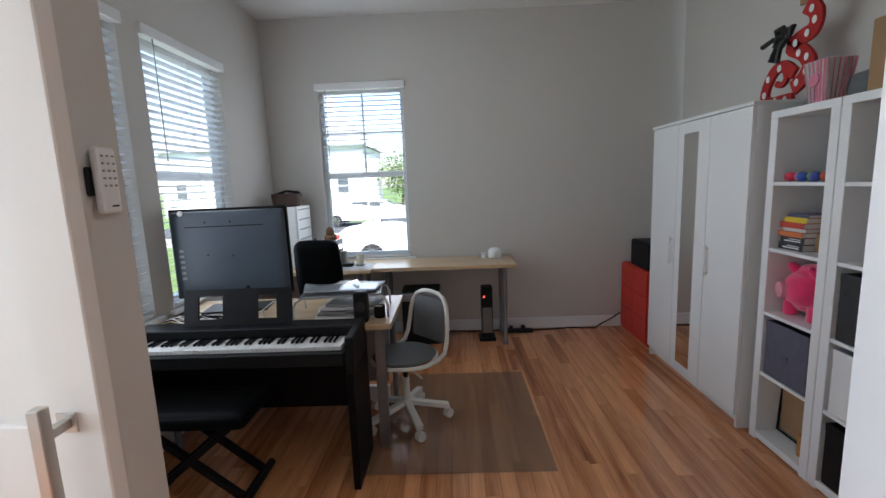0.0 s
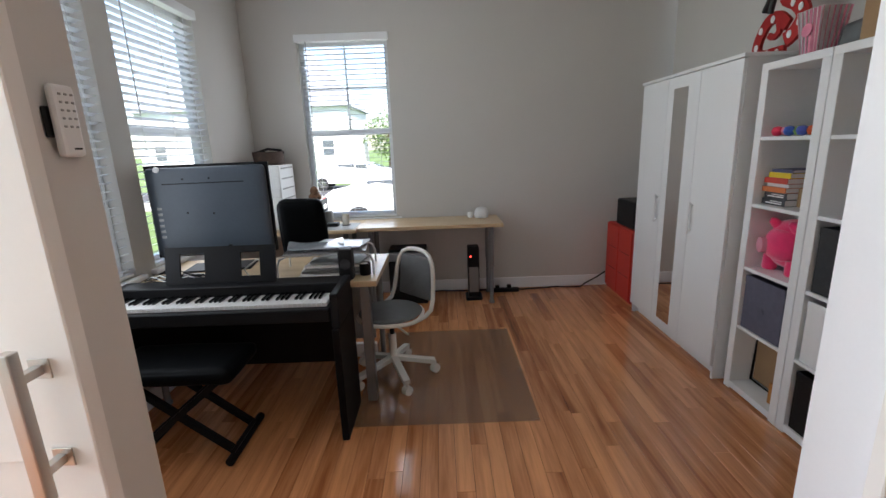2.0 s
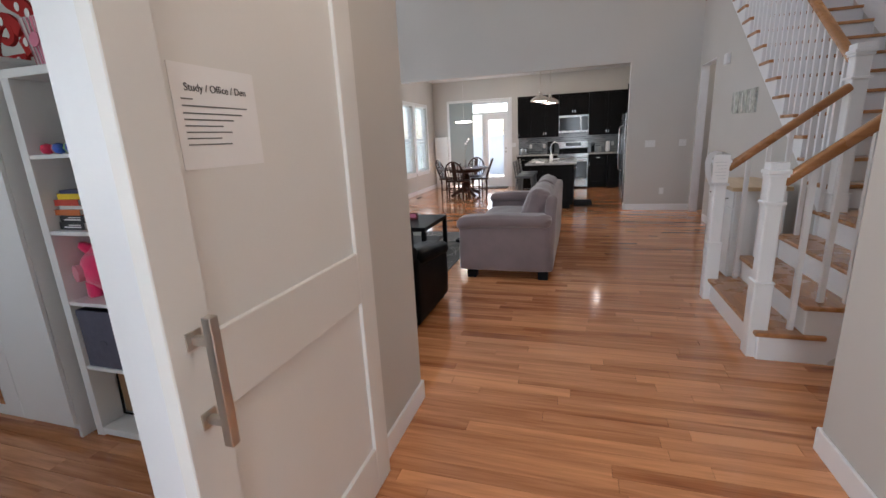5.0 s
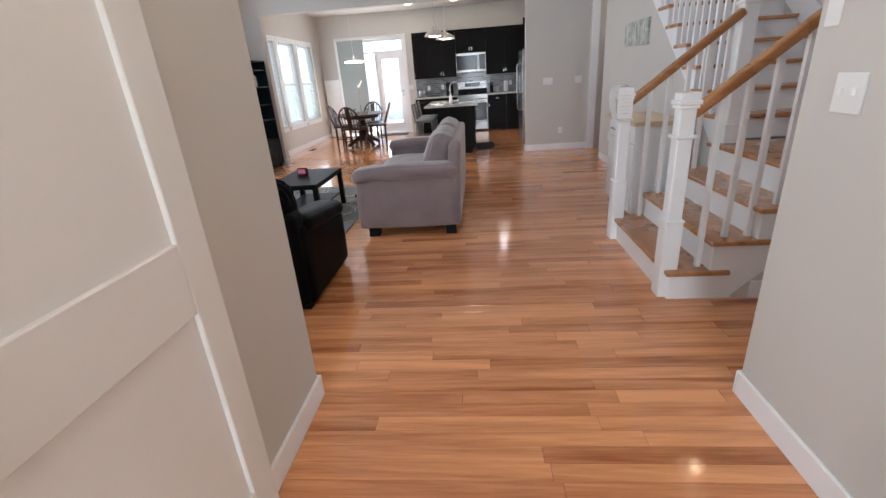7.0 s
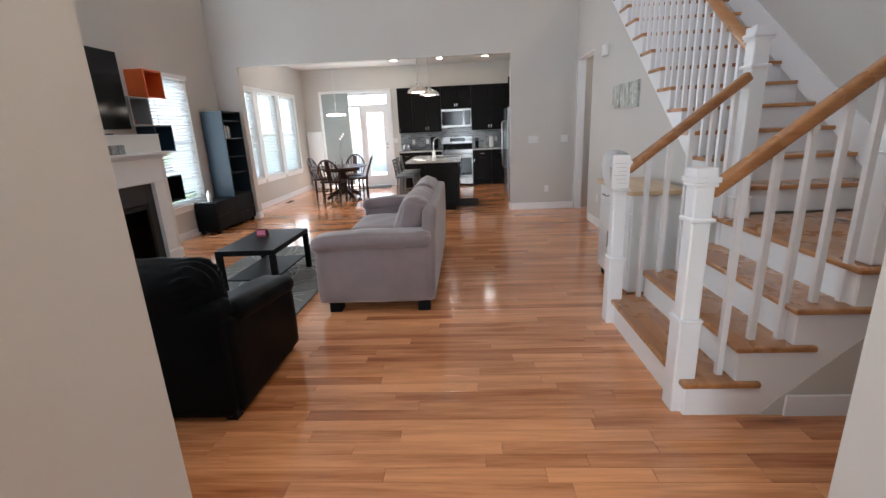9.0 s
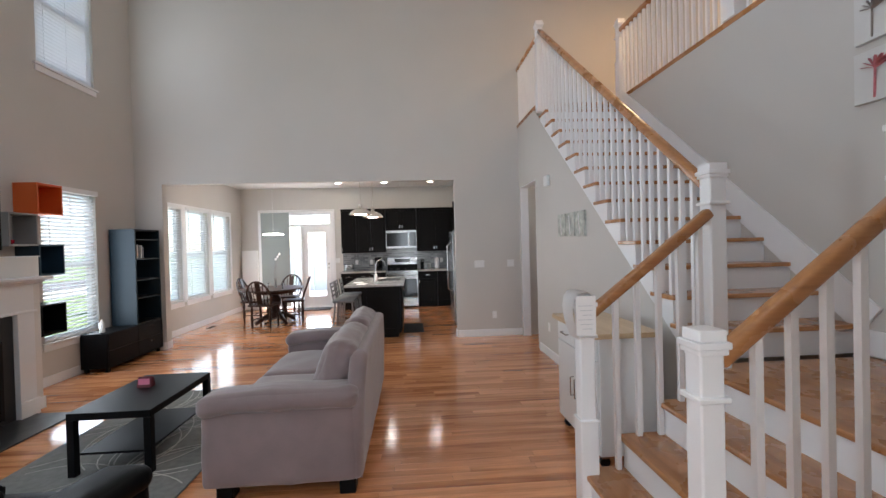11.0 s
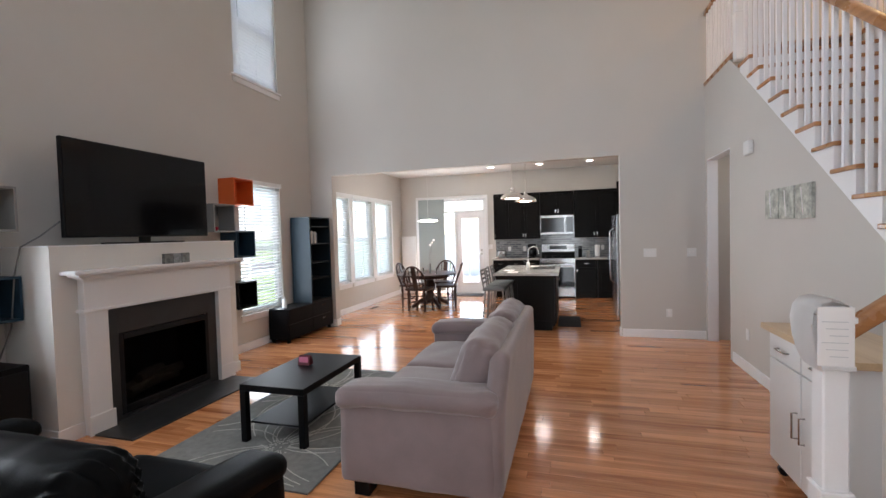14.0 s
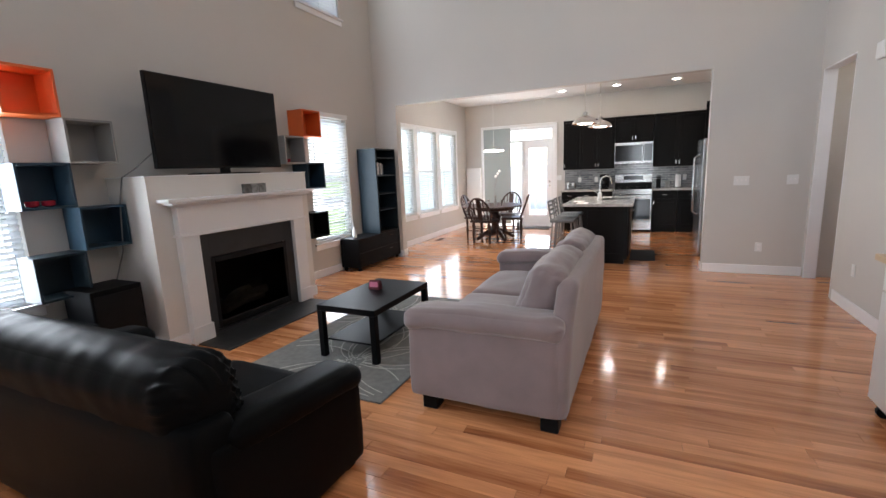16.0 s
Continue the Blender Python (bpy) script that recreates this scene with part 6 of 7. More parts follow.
for x, z, w, h, c in FLOWERS:
    t = thing("flower_canvas", (x + w / 2, -2.845, z), "square canvas print of a single flower", "picture", "flower canvases")
    part("canvas", B((x, x + w, -2.849, -2.815, z, z + h), bev=0.003), CANV, t)
    m = mat("petal_" + str(round(x, 2)), c, 0.8, var=0.35, scale=18)
    bm = bmesh.new()
    for k in range(7):
        a = radians(20 + 23 * k)
        ca = Vector((x + w * 0.5, -2.8125 + 0.0016 * k, z + h * 0.62))
        tip = ca + Vector((math.cos(a) * w * 0.30, 0, math.sin(a) * h * 0.20))
        bar(ca, tip, w * 0.13, 0.0012, bm)
        bar(ca + (tip - ca) * 0.6, tip + (tip - ca) * 0.15, w * 0.09, 0.0012, bm)
    bar((x + w * 0.5, -2.799, z + h * 0.62), (x + w * 0.56, -2.812, z + h * 0.06), w * 0.045, 0.002, bm)
    part("flower", bm, m, t)

cart = thing("kitchen_cart", (5.27, -1.39, 0), "white rolling cart with a butcher-block top", "cart")
part("worktop", B((4.83, 5.71, -1.62, -1.17, 0.885, 0.92), bev=0.004, seg=2), BIRCH, cart, "butcher-block top")
part("carcass", B((4.88, 5.66, -1.60, -1.215, 0.09, 0.885), bev=0.002), WHITE_LAM, cart)
for a, b in ((4.89, 5.265), (5.275, 5.65)):
    dr = part("drawer_front", B((a, b, -1.2145, -1.198, 0.73, 0.875), bev=0.002), WHITE_LAM, cart)
    part("handle", tube([((a + b) / 2 - 0.06, -1.198, 0.80), ((a + b) / 2 - 0.06, -1.175, 0.80), ((a + b) / 2 + 0.06, -1.175, 0.80), ((a + b) / 2 + 0.06, -1.198, 0.80)], 0.005, 8), STEEL, dr)
    d = part("door", B((a, b, -1.2145, -1.198, 0.10, 0.72), bev=0.002), WHITE_LAM, cart)
    hx = b - 0.035 if a < 5 else a + 0.035
    part("handle", tube([(hx, -1.198, 0.36), (hx, -1.172, 0.36), (hx, -1.172, 0.50), (hx, -1.198, 0.50)], 0.005, 8), STEEL, d)
for x in (4.93, 5.61):
    for y in (-1.56, -1.26):
        part("caster", tube([(x - 0.012, y, 0.035), (x + 0.012, y, 0.035)], 0.035, 14), BLACKP, cart)
        part("caster_plate", B((x - 0.025, x + 0.025, y - 0.025, y + 0.025, 0.065, 0.09)), STEEL, cart)
sg = thing("curled_sign", (4.545, -0.92, 0.98), "white printed paper sign folded over the newel post", "sign")
bm = bmesh.new()
fold = [(-1.03, 1.20), (-1.005, 1.232), (-0.965, 1.245), (-0.925, 1.236), (-0.90, 1.205), (-0.889, 1.15), (-0.893, 1.08), (-0.905, 1.02), (-0.922, 0.975)]
rows = [[bm.verts.new((x, y + 0.006 * math.sin(9 * z + 40 * x), z + 0.004 * math.sin(60 * x))) for x in (4.462, 4.505, 4.548, 4.59, 4.628)] for y, z in fold]
for p, q in zip(rows, rows[1:]):
    for k in range(4):
        bm.faces.new((p[k], p[k + 1], q[k + 1], q[k]))
bmesh.ops.solidify(bm, geom=bm.faces[:], thickness=0.002)
part("sheet", bm, PAPER, sg, smooth=True)
INKP = mat("pale_print", (0.60, 0.60, 0.61), 0.7)
part("side_flap", B((4.459, 4.4615, -1.02, -0.905, 1.0, 1.222), bev=0.001), PAPER, sg)
for k in range(6):
    part("text_line", B((4.4575, 4.4588, -1.0, -0.93 + 0.012 * (k % 3 - 1), 1.035 + 0.026 * k, 1.0385 + 0.026 * k)), INKP, sg)

# cased doorway under the stairs
structure("trim_side_door", B((8.22, 8.235, -1.905, -1.7805, 0, 2.405), (9.085, 9.10, -1.905, -1.7805, 0, 2.405), (8.22, 9.10, -1.905, -1.7805, 2.405, 2.42), bev=0.002), TRIM, "white painted door lining", "trim")


# ---- kitchen ----
def shaker(x, y0, y1, z0, z1, parent, handle=None, drawer=False):
    """A raised-panel front facing west at plane x."""
    f = 0.055
    d = part("drawer_front" if drawer else "door", B((x + 0.009, x + 0.018, y0 + 0.002, y1 - 0.002, z0, z1)), CAB, parent)
    for a, b in ((y0 + 0.002, y0 + f), (y1 - f, y1 - 0.002)):
        part("stile", B((x, x + 0.0088, a, b, z0, z1), bev=0.002), CAB, d)
    for a, b in ((z0, z0 + f), (z1 - f, z1)):
        part("rail", B((x, x + 0.0088, y0 + f, y1 - f, a, b), bev=0.002), CAB, d)
    part("raised_panel", B((x + 0.002, x + 0.0088, y0 + f + 0.018, y1 - f - 0.018, z0 + f + 0.018, z1 - f - 0.018), bev=0.005), CAB, d)
    if handle:
        hy, hz, vert = handle
        part("handle", B((x - 0.022, x - 0.014, hy - 0.012, hy + 0.012, hz - 0.04, hz + 0.04) if vert else (x - 0.022, x - 0.014, hy - 0.045, hy + 0.045, hz - 0.01, hz + 0.01), bev=0.003), STEEL, d)
        part("handle_post", B((x - 0.014, x, hy - 0.005, hy + 0.005, hz - 0.005, hz + 0.005)), STEEL, d)
    return d


def upper(y0, y1, z0, z1, doors, label):
    c = thing("wall_cabinet", (13.22, (y0 + y1) / 2, z0), label, "cabinet", "wall cabinets")
    part("carcass", B((13.07, 13.398, y0 + 0.001, y1 - 0.001, z0, z1)), CAB, c)
    w = (y1 - y0) / doors
    for k in range(doors):
        a, b = y0 + k * w, y0 + (k + 1) * w
        hy = b - 0.03 if k % 2 == 0 else a + 0.03
        shaker(13.05, a, b, z0 + 0.003, z1 - 0.003, c, (hy, z0 + 0.09, True))
    part("crown", B((13.03, 13.398, y0, y1, z1, z1 + 0.05), bev=0.008), CAB, c)


upper(0.65, 1.745, 1.36, 2.40, 3, "espresso wall cabinet with three doors")
upper(-0.115, 0.645, 1.90, 2.40, 2, "espresso wall cabinet over the microwave")
upper(-1.05, -0.12, 1.36, 2.40, 2, "espresso wall cabinet with two doors")
upper(-1.595, -1.055, 1.36, 2.40, 1, "espresso wall cabinet in the corner")


def base_unit(y0, y1, doors, label):
    c = thing("base_cabinet", (13.1, (y0 + y1) / 2, 0), label, "cabinet", "base cabinets")
    part("carcass", B((12.82, 13.398, y0 + 0.001, y1 - 0.001, 0.10, 0.875), (12.88, 13.398, y0 + 0.001, y1 - 0.001, 0, 0.10)), CAB, c)
    w = (y1 - y0) / doors
    for k in range(doors):
        a, b = y0 + k * w, y0 + (k + 1) * w
        shaker(12.80, a, b, 0.70, 0.87, c, ((a + b) / 2, 0.785, False), True)
        shaker(12.80, a, b, 0.105, 0.695, c, (b - 0.03 if k % 2 == 0 else a + 0.03, 0.62, True))


base_unit(0.66, 1.74, 3, "espresso base cabinet with drawers and doors")
base_unit(-0.60, -0.13, 1, "espresso base cabinet with a drawer and door")
base_unit(-1.595, -0.605, 2, "espresso base cabinet with drawers and doors")
ctp = thing("worktop", (13.1, 0.1, 0.876), "polished grey granite worktop", "worktop")
part("slab", B((12.77, 13.398, 0.655, 1.76, 0.876, 0.912), bev=0.003), GRANITE, ctp)
part("slab", B((12.77, 13.398, -1.598, -0.125, 0.876, 0.912), bev=0.003), GRANITE, ctp)
TILE = mat("backsplash_tile", (0.20, 0.21, 0.22), 0.15)
tt = TILE.node_tree
br = tt.nodes.new("ShaderNodeTexBrick")
br.inputs["Scale"].default_value = 1.0
for k, v in (("Brick Width", 0.15), ("Row Height", 0.05), ("Mortar Size", 0.004)):
    br.inputs[k].default_value = v
br.inputs["Color1"].default_value, br.inputs["Color2"].default_value, br.inputs["Mortar"].default_value = (0.13, 0.14, 0.155, 1), (0.30, 0.31, 0.32, 1), (0.45, 0.45, 0.44, 1)
sx = tt.nodes.new("ShaderNodeNewGeometry")
sp2, cb = tt.nodes.new("ShaderNodeSeparateXYZ"), tt.nodes.new("ShaderNodeCombineXYZ")
tt.links.new(sx.outputs["Position"], sp2.inputs[0])
tt.links.new(sp2.outputs["Y"], cb.inputs["X"])
tt.links.new(sp2.outputs["Z"], cb.inputs["Y"])
tt.links.new(cb.outputs[0], br.inputs["Vector"])
tt.links.new(br.outputs["Color"], tt.nodes["Principled BSDF"].inputs["Base Color"])
structure("backsplash", B((13.39, 13.398, -1.598, 1.76, 0.912, 1.36), (13.39, 13.398, -0.12, 0.65, 1.361, 1.45)), TILE, "grey glass tile backsplash", "backsplash")

rg = thing("range", (13.05, 0.26, 0), "stainless steel gas range with oven", "range")
part("body", B((12.80, 13.38, -0.12, 0.64, 0.02, 0.905), bev=0.003), BLACKP, rg)
part("cooktop", B((12.80, 13.33, -0.118, 0.638, 0.905, 0.918), bev=0.002), GLOSSB, rg)
for y in (0.06, 0.26, 0.46):
    part("grate", B((12.87, 13.30, y - 0.085, y - 0.075, 0.918, 0.945), (12.87, 13.30, y + 0.075, y + 0.085, 0.918, 0.945), (12.95, 12.96, y - 0.075, y + 0.075, 0.93, 0.945), (13.2, 13.21, y - 0.075, y + 0.075, 0.93, 0.945)), BLACKP, rg)
bg = part("backguard", B((13.33, 13.385, -0.12, 0.64, 1.03, 1.215), bev=0.004), STEEL, rg)
part("backguard_foot", B((13.335, 13.385, -0.118, 0.638, 0.905, 1.03)), BLACKP, rg)
part("display", B((13.326, 13.331, 0.06, 0.46, 1.09, 1.18)), GLOSSB, bg)
part("control_panel", B((12.775, 12.80, -0.12, 0.64, 0.80, 0.905), bev=0.004), STEEL, rg)
for k in range(5):
    y = -0.02 + 0.14 * k
    part("knob", tube([(12.775, y, 0.852), (12.745, y, 0.852)], 0.024, 16), STEEL, rg, smooth=True)
ov = part("oven_door", B((12.775, 12.80, -0.118, 0.638, 0.24, 0.79), bev=0.004), STEEL, rg)
part("oven_window", B((12.772, 12.776, -0.10, 0.62, 0.26, 0.70)), GLOSSB, ov)
part("oven_handle", tube([(12.775, -0.05, 0.735), (12.735, -0.05, 0.735), (12.735, 0.57, 0.735), (12.775, 0.57, 0.735)], 0.012, 10), STEEL, ov, smooth=True)
part("lower_drawer", B((12.775, 12.80, -0.118, 0.638, 0.04, 0.23), bev=0.004), STEEL, rg)
mw = thing("microwave", (13.2, 0.265, 1.452), "stainless steel microwave over the range", "microwave")
part("body", B((13.02, 13.388, -0.113, 0.643, 1.452, 1.895), bev=0.003), STEEL, mw)
part("window", B((13.012, 13.02, 0.10, 0.63, 1.50, 1.84), bev=0.002), GLOSSB, mw, "dark glass window")
part("control_panel", B((13.014, 13.02, -0.10, 0.06, 1.50, 1.85)), GLOSSB, mw)
part("handle", tube([(13.02, 0.08, 1.52), (12.985, 0.08, 1.52), (12.985, 0.08, 1.83), (13.02, 0.08, 1.83)], 0.008, 8), STEEL, mw)

fg = thing("refrigerator", (10.6, -1.17, 0), "stainless steel refrigerator with long handles", "refrigerator")
part("body", B((10.14, 11.05, -1.58, -0.82, 0.02, 1.78), bev=0.004), BLACKP, fg)
for a, b in ((10.145, 10.592), (10.598, 11.045)):
    d = part("door", B((a, b, -0.815, -0.75, 0.05, 1.775), bev=0.01, seg=2), STEEL, fg)
    hx = b - 0.04 if a < 10.3 else a + 0.04
    part("handle", tube([(hx, -0.75, 0.62), (hx, -0.69, 0.66), (hx, -0.685, 1.5), (hx, -0.75, 1.54)], 0.014, 10), STEEL, d, smooth=True)
oc2 = thing("fridge_cabinet", (10.6, -1.3, 1.8), "espresso cabinet over the refrigerator", "cabinet")
part("carcass", B((10.12, 11.07, -1.598, -0.95, 1.82, 2.40), bev=0.003), CAB, oc2)
part("side_panel", B((11.07, 11.09, -1.598, -0.85, 0, 2.40)), CAB, oc2)

isl = thing("kitchen_island", (10.05, 0.55, 0), "espresso kitchen island with sink and granite top", "island")
part("carcass", B((9.35, 10.74, 0.215, 0.83, 0.08, 0.862), (9.40, 10.70, 0.26, 0.80, 0.0, 0.08), bev=0.003), CAB, isl)
part("end_panel", B((9.335, 9.349, 0.27, 0.775, 0.16, 0.80), (9.33, 9.349, 0.215, 0.27, 0.08, 0.86), (9.33, 9.349, 0.775, 0.83, 0.08, 0.86), (9.33, 9.349, 0.27, 0.775, 0.80, 0.86), (9.33, 9.349, 0.27, 0.775, 0.08, 0.16), bev=0.002), CAB, isl)
part("worktop", B((9.24, 10.86, 0.15, 1.12, 0.862, 0.90), bev=0.004, seg=2), GRANITE, isl, "polished granite top")
part("sink", B((9.95, 10.55, 0.23, 0.60, 0.898, 0.9015), (9.98, 10.52, 0.26, 0.57, 0.9, 0.902)), STEEL, isl)
fc = part("faucet", tube([(10.25, 0.68, 0.90), (10.25, 0.68, 1.17), (10.25, 0.66, 1.24), (10.25, 0.59, 1.275), (10.25, 0.52, 1.24), (10.25, 0.50, 1.14)], 0.015, 12), STEEL, isl, smooth=True)
part("lever", bar((10.25, 0.70, 0.98), (10.25, 0.78, 1.03), 0.012, 0.012), STEEL, fc)
for a, b in ((9.40, 9.83), (9.85, 10.28), (10.30, 10.73)):
    part("door", B((a, b, 0.197, 0.214, 0.11, 0.85), bev=0.003), CAB, isl)
part("towel_rail", tube([(9.5, 0.197, 0.78), (9.5, 0.15, 0.78), (9.72, 0.15, 0.78), (9.72, 0.197, 0.78)], 0.006, 8), STEEL, isl)
for i, (x, y) in enumerate(((9.42, 0.85), (9.75, 0.95), (10.6, 0.6))):
    t = thing("loose_paper", (x, y, 0.90), "white sheet of paper on the island", "paper", "papers on the island")
    part("sheet", B((x - 0.11, x + 0.11, y - 0.08, y + 0.08, 0.9005, 0.903)), PAPER, t)
sb = thing("soap_bottle", (9.98, 0.66, 0.90), "white soap dispenser by the sink", "bottle")
part("body", lathe([(0.03, 0), (0.033, 0.01), (0.03, 0.11), (0.012, 0.13), (0.012, 0.17)], (9.95, 0.66, 0.90), 14), WHITEP, sb, smooth=True)


def stool(x, y, first):
    s = thing("bar_stool", (x, y, 0), "grey metal counter stool with a low back", "stool", "counter stools")
    lp("seat", soft(-0.19, 0.19, -0.18, 0.18, 0.60, 0.645, 0.02, 8), GREYF, s, "grey padded seat", True)
    for sx in (-1, 1):
        for sy in (-1, 1):
            lp("leg", tube([(sx * 0.15, sy * 0.14, 0.605), (sx * 0.20, sy * 0.19, 0.0)], 0.013, 8), GREYM, s)
        lp("back_post", tube([(sx * 0.15, 0.16, 0.62), (sx * 0.165, 0.21, 0.93)], 0.012, 8), GREYM, s)
    for z in (0.72, 0.79, 0.86, 0.92):
        lp("back_slat", bar((-0.165, 0.18 + (z - 0.7) * 0.13, z), (0.165, 0.18 + (z - 0.7) * 0.13, z), 0.012, 0.035), GREYM, s)
    for a, b in (((-0.185, -0.175, 0.2), (0.185, -0.175, 0.2)), ((-0.185, 0.175, 0.26), (0.185, 0.175, 0.26)), ((-0.185, -0.175, 0.24), (-0.185, 0.175, 0.24)), ((0.185, -0.175, 0.24), (0.185, 0.175, 0.24))):
        lp("rung", tube([a, b], 0.009, 8), GREYM, s)
    return s


s0 = stool(9.58, 1.16, True)
for x in (10.05, 10.52):
    copy_thing(s0, pose(x, 1.17, 0, 0, 0, 3))

NICK = mat("pendant_nickel", (0.86, 0.84, 0.80), 0.22, 1.0, var=0.05)
for x, y in ((9.7, 0.87), (10.5, 0.73)):
    p = thing("pendant_lamp", (x, y, 2.07), "polished nickel dome pendant lamp, lit", "lamp", "island pendants")
    part("shade", lathe([(0.195, 0.0), (0.192, 0.012), (0.172, 0.045), (0.135, 0.078), (0.09, 0.10), (0.05, 0.112), (0.036, 0.128), (0.036, 0.17), (0.012, 0.19), (0.012, 0.18), (0.03, 0.12), (0.05, 0.105), (0.088, 0.093), (0.13, 0.072), (0.166, 0.04), (0.188, 0.006), (0.195, 0.0)], (x, y, 2.07), 32, caps=False), NICK, p, smooth=True)
    part("diffuser", lathe([(0.03, 0.0), (0.10, 0.0), (0.12, 0.02), (0.06, 0.05)], (x, y, 2.075), 24), BULB, p, "glowing bulb glass", smooth=True)
    part("rod", tube([(x, y, 2.25), (x, y, 3.02)], 0.006, 8), NICK, p)
    part("canopy", lathe([(0.06, 0), (0.06, 0.012), (0.02, 0.02)], (x, y, 3.009), 20), NICK, p)
for ly in (1.69, 0.61, -0.46):
    r = thing("recessed_light", (12.5, ly, 3.03), "white recessed ceiling light, lit", "lamp", "recessed lights")
    part("trim_ring", lathe([(0.085, 0), (0.10, 0.004), (0.10, 0.012), (0.07, 0.012), (0.07, 0.002), (0.085, 0.0)], (12.5, ly, 3.017), 28, caps=False), WHITEP, r)
    part("lens", lathe([(0.068, 0), (0.068, 0.005)], (12.5, ly, 3.0225), 28), BULB, r, "glowing lens")
sd = thing("smoke_detector", (10.4, 2.3, 3.03), "white smoke detector on the ceiling", "smoke detector")
part("body", lathe([(0.05, 0), (0.065, 0.01), (0.065, 0.03)], (10.4, 2.3, 2.999), 20), WHITEP, sd, smooth=True)
KM = thing("kitchen_mat", (10.1, 0.02, 0), "dark grey kitchen mat on the oak floor", "mat")
part("mat", B((9.70, 10.55, -0.17, 0.19, 0.0005, 0.012), bev=0.003), DARKM, KM)

# worktop things
kb = thing("knife_block", (13.2, -0.25, 0.912), "black knife block on the worktop", "knife block")
part("block", B((13.15, 13.27, -0.29, -0.20, 0.912, 1.10), bev=0.01), BLACK, kb)
for k in range(4):
    part("knife_handle", bar((13.19, -0.28 + 0.022 * k, 1.10), (13.16, -0.28 + 0.022 * k, 1.17), 0.014, 0.02), BLACKP, kb)
pt = thing("paper_towel_roll", (13.2, -0.62, 0.912), "white paper towel roll on a stand", "paper towel")
part("roll", lathe([(0.055, 0.01), (0.055, 0.27), (0.02, 0.27)], (13.2, -0.62, 0.912), 20), PAPER, pt, smooth=True)
part("stand", lathe([(0.07, 0), (0.07, 0.01), (0.012, 0.012), (0.008, 0.31)], (13.2, -0.62, 0.912), 20), STEEL, pt)
cj = thing("glass_canister", (13.2, -0.40, 0.912), "small clear canister on the worktop", "canister")
part("body", lathe([(0.04, 0), (0.04, 0.13), (0.03, 0.14)], (13.2, -0.42, 0.912), 16), GREYL, cj, smooth=True)
ts = thing("toaster", (13.15, 1.58, 0.912), "silver toaster on the worktop", "toaster")
part("body", B((13.05, 13.28, 1.48, 1.66, 0.915, 1.09), bev=0.03, seg=3), STEEL, ts, smooth=True)
part("slot", B((13.10, 13.24, 1.53, 1.55, 1.089, 1.0925), (13.10, 13.24, 1.59, 1.61, 1.089, 1.0925)), BLACKP, ts)
part("lever", B((13.035, 13.05, 1.55, 1.59, 1.03, 1.045)), BLACKP, ts)
cf = thing("coffee_maker", (13.2, 0.85, 0.912), "black coffee maker on the worktop", "coffee maker")
part("body", B((13.08, 13.32, 0.76, 0.95, 0.912, 0.945), (13.23, 13.32, 0.76, 0.95, 0.945, 1.2), (13.08, 13.32, 0.76, 0.95, 1.16, 1.24), bev=0.012), BLACKP, cf)
part("jug", lathe([(0.05, 0), (0.065, 0.02), (0.065, 0.12), (0.05, 0.16)], (13.15, 0.855, 0.946), 18), GLOSSB, cf, smooth=True)
wall_plate("outlet", (13.39, 1.42, 1.12), W, 0.075, 0.115, 1, "white outlet in the backsplash", "outlet", True)
wall_plate("outlet", (13.39, 1.05, 1.12), W, 0.075, 0.115, 1, "white outlet in the backsplash", "outlet", True)
wall_plate("outlet", (13.39, -0.75, 1.12), W, 0.075, 0.115, 1, "white outlet in the backsplash", "outlet", True)

# ---- patio door ----
pd = thing("patio_door_1", (13.47, 2.9, 0), "white glazed patio door with transom", "door")
tagged(pd, kind="structure")
part("frame", B((13.41, 13.53, 2.04, 2.08, 0, 2.40), (13.41, 13.53, 3.72, 3.76, 0, 2.40), (13.41, 13.53, 2.08, 3.72, 2.36, 2.40), (13.41, 13.53, 2.08, 3.72, 2.07, 2.12), (13.41, 13.53, 2.76, 2.82, 0, 2.07), (13.41, 13.53, 2.08, 3.72, 0, 0.03), bev=0.004), VINYL, pd)
leaf = part("door_leaf", pierced("x", 13.44, 13.485, 2.083, 2.757, 0.035, 2.065, [(2.20, 2.64, 0.28, 1.92)]), TRIM, pd)
part("muntin", B((13.46, 13.468, 2.20, 2.64, 1.60, 1.615)), VINYL, leaf)
part("knob", lathe([(0.012, 0), (0.03, 0.02), (0.028, 0.045), (0.01, 0.055)], (13.39, 2.13, 0.98), 16), NICKEL, leaf, smooth=True)
part("deadbolt", tube([(13.44, 2.13, 1.10), (13.42, 2.13, 1.10)], 0.025, 14), NICKEL, leaf)
for box in ((13.462, 13.466, 2.20, 2.64, 0.28, 1.92), (13.462, 13.466, 2.08, 3.72, 2.12, 2.36), (13.462, 13.466, 2.82, 3.72, 0.03, 2.07)):
    g = part("pane", B(box), GLASS, pd)
    g.visible_shadow = False
for k in range(5):
    y = 2.25 + 0.28 * k
    part("transom_bar", B((13.455, 13.473, y, y + 0.012, 2.12, 2.36)), VINYL, pd)
structure("trim_patio_door", B((13.38, 13.40, 1.95, 2.04, 0, 2.49), (13.38, 13.40, 3.76, 3.85, 0, 2.49), (13.38, 13.40, 2.04, 3.76, 2.40, 2.49), bev=0.003), TRIM, "white painted door casing", "trim")
SHADE = mat("grey_shade_cloth", (0.33, 0.37, 0.36), 0.6, var=0.03, scale=3)
vb = thing("panel_shade", (13.34, 3.4, 0), "grey-green sliding shade panel beside the patio door", "shade")
part("track", B((13.30, 13.379, 2.0, 3.80, 2.42, 2.47), bev=0.004), WHITEP, vb)
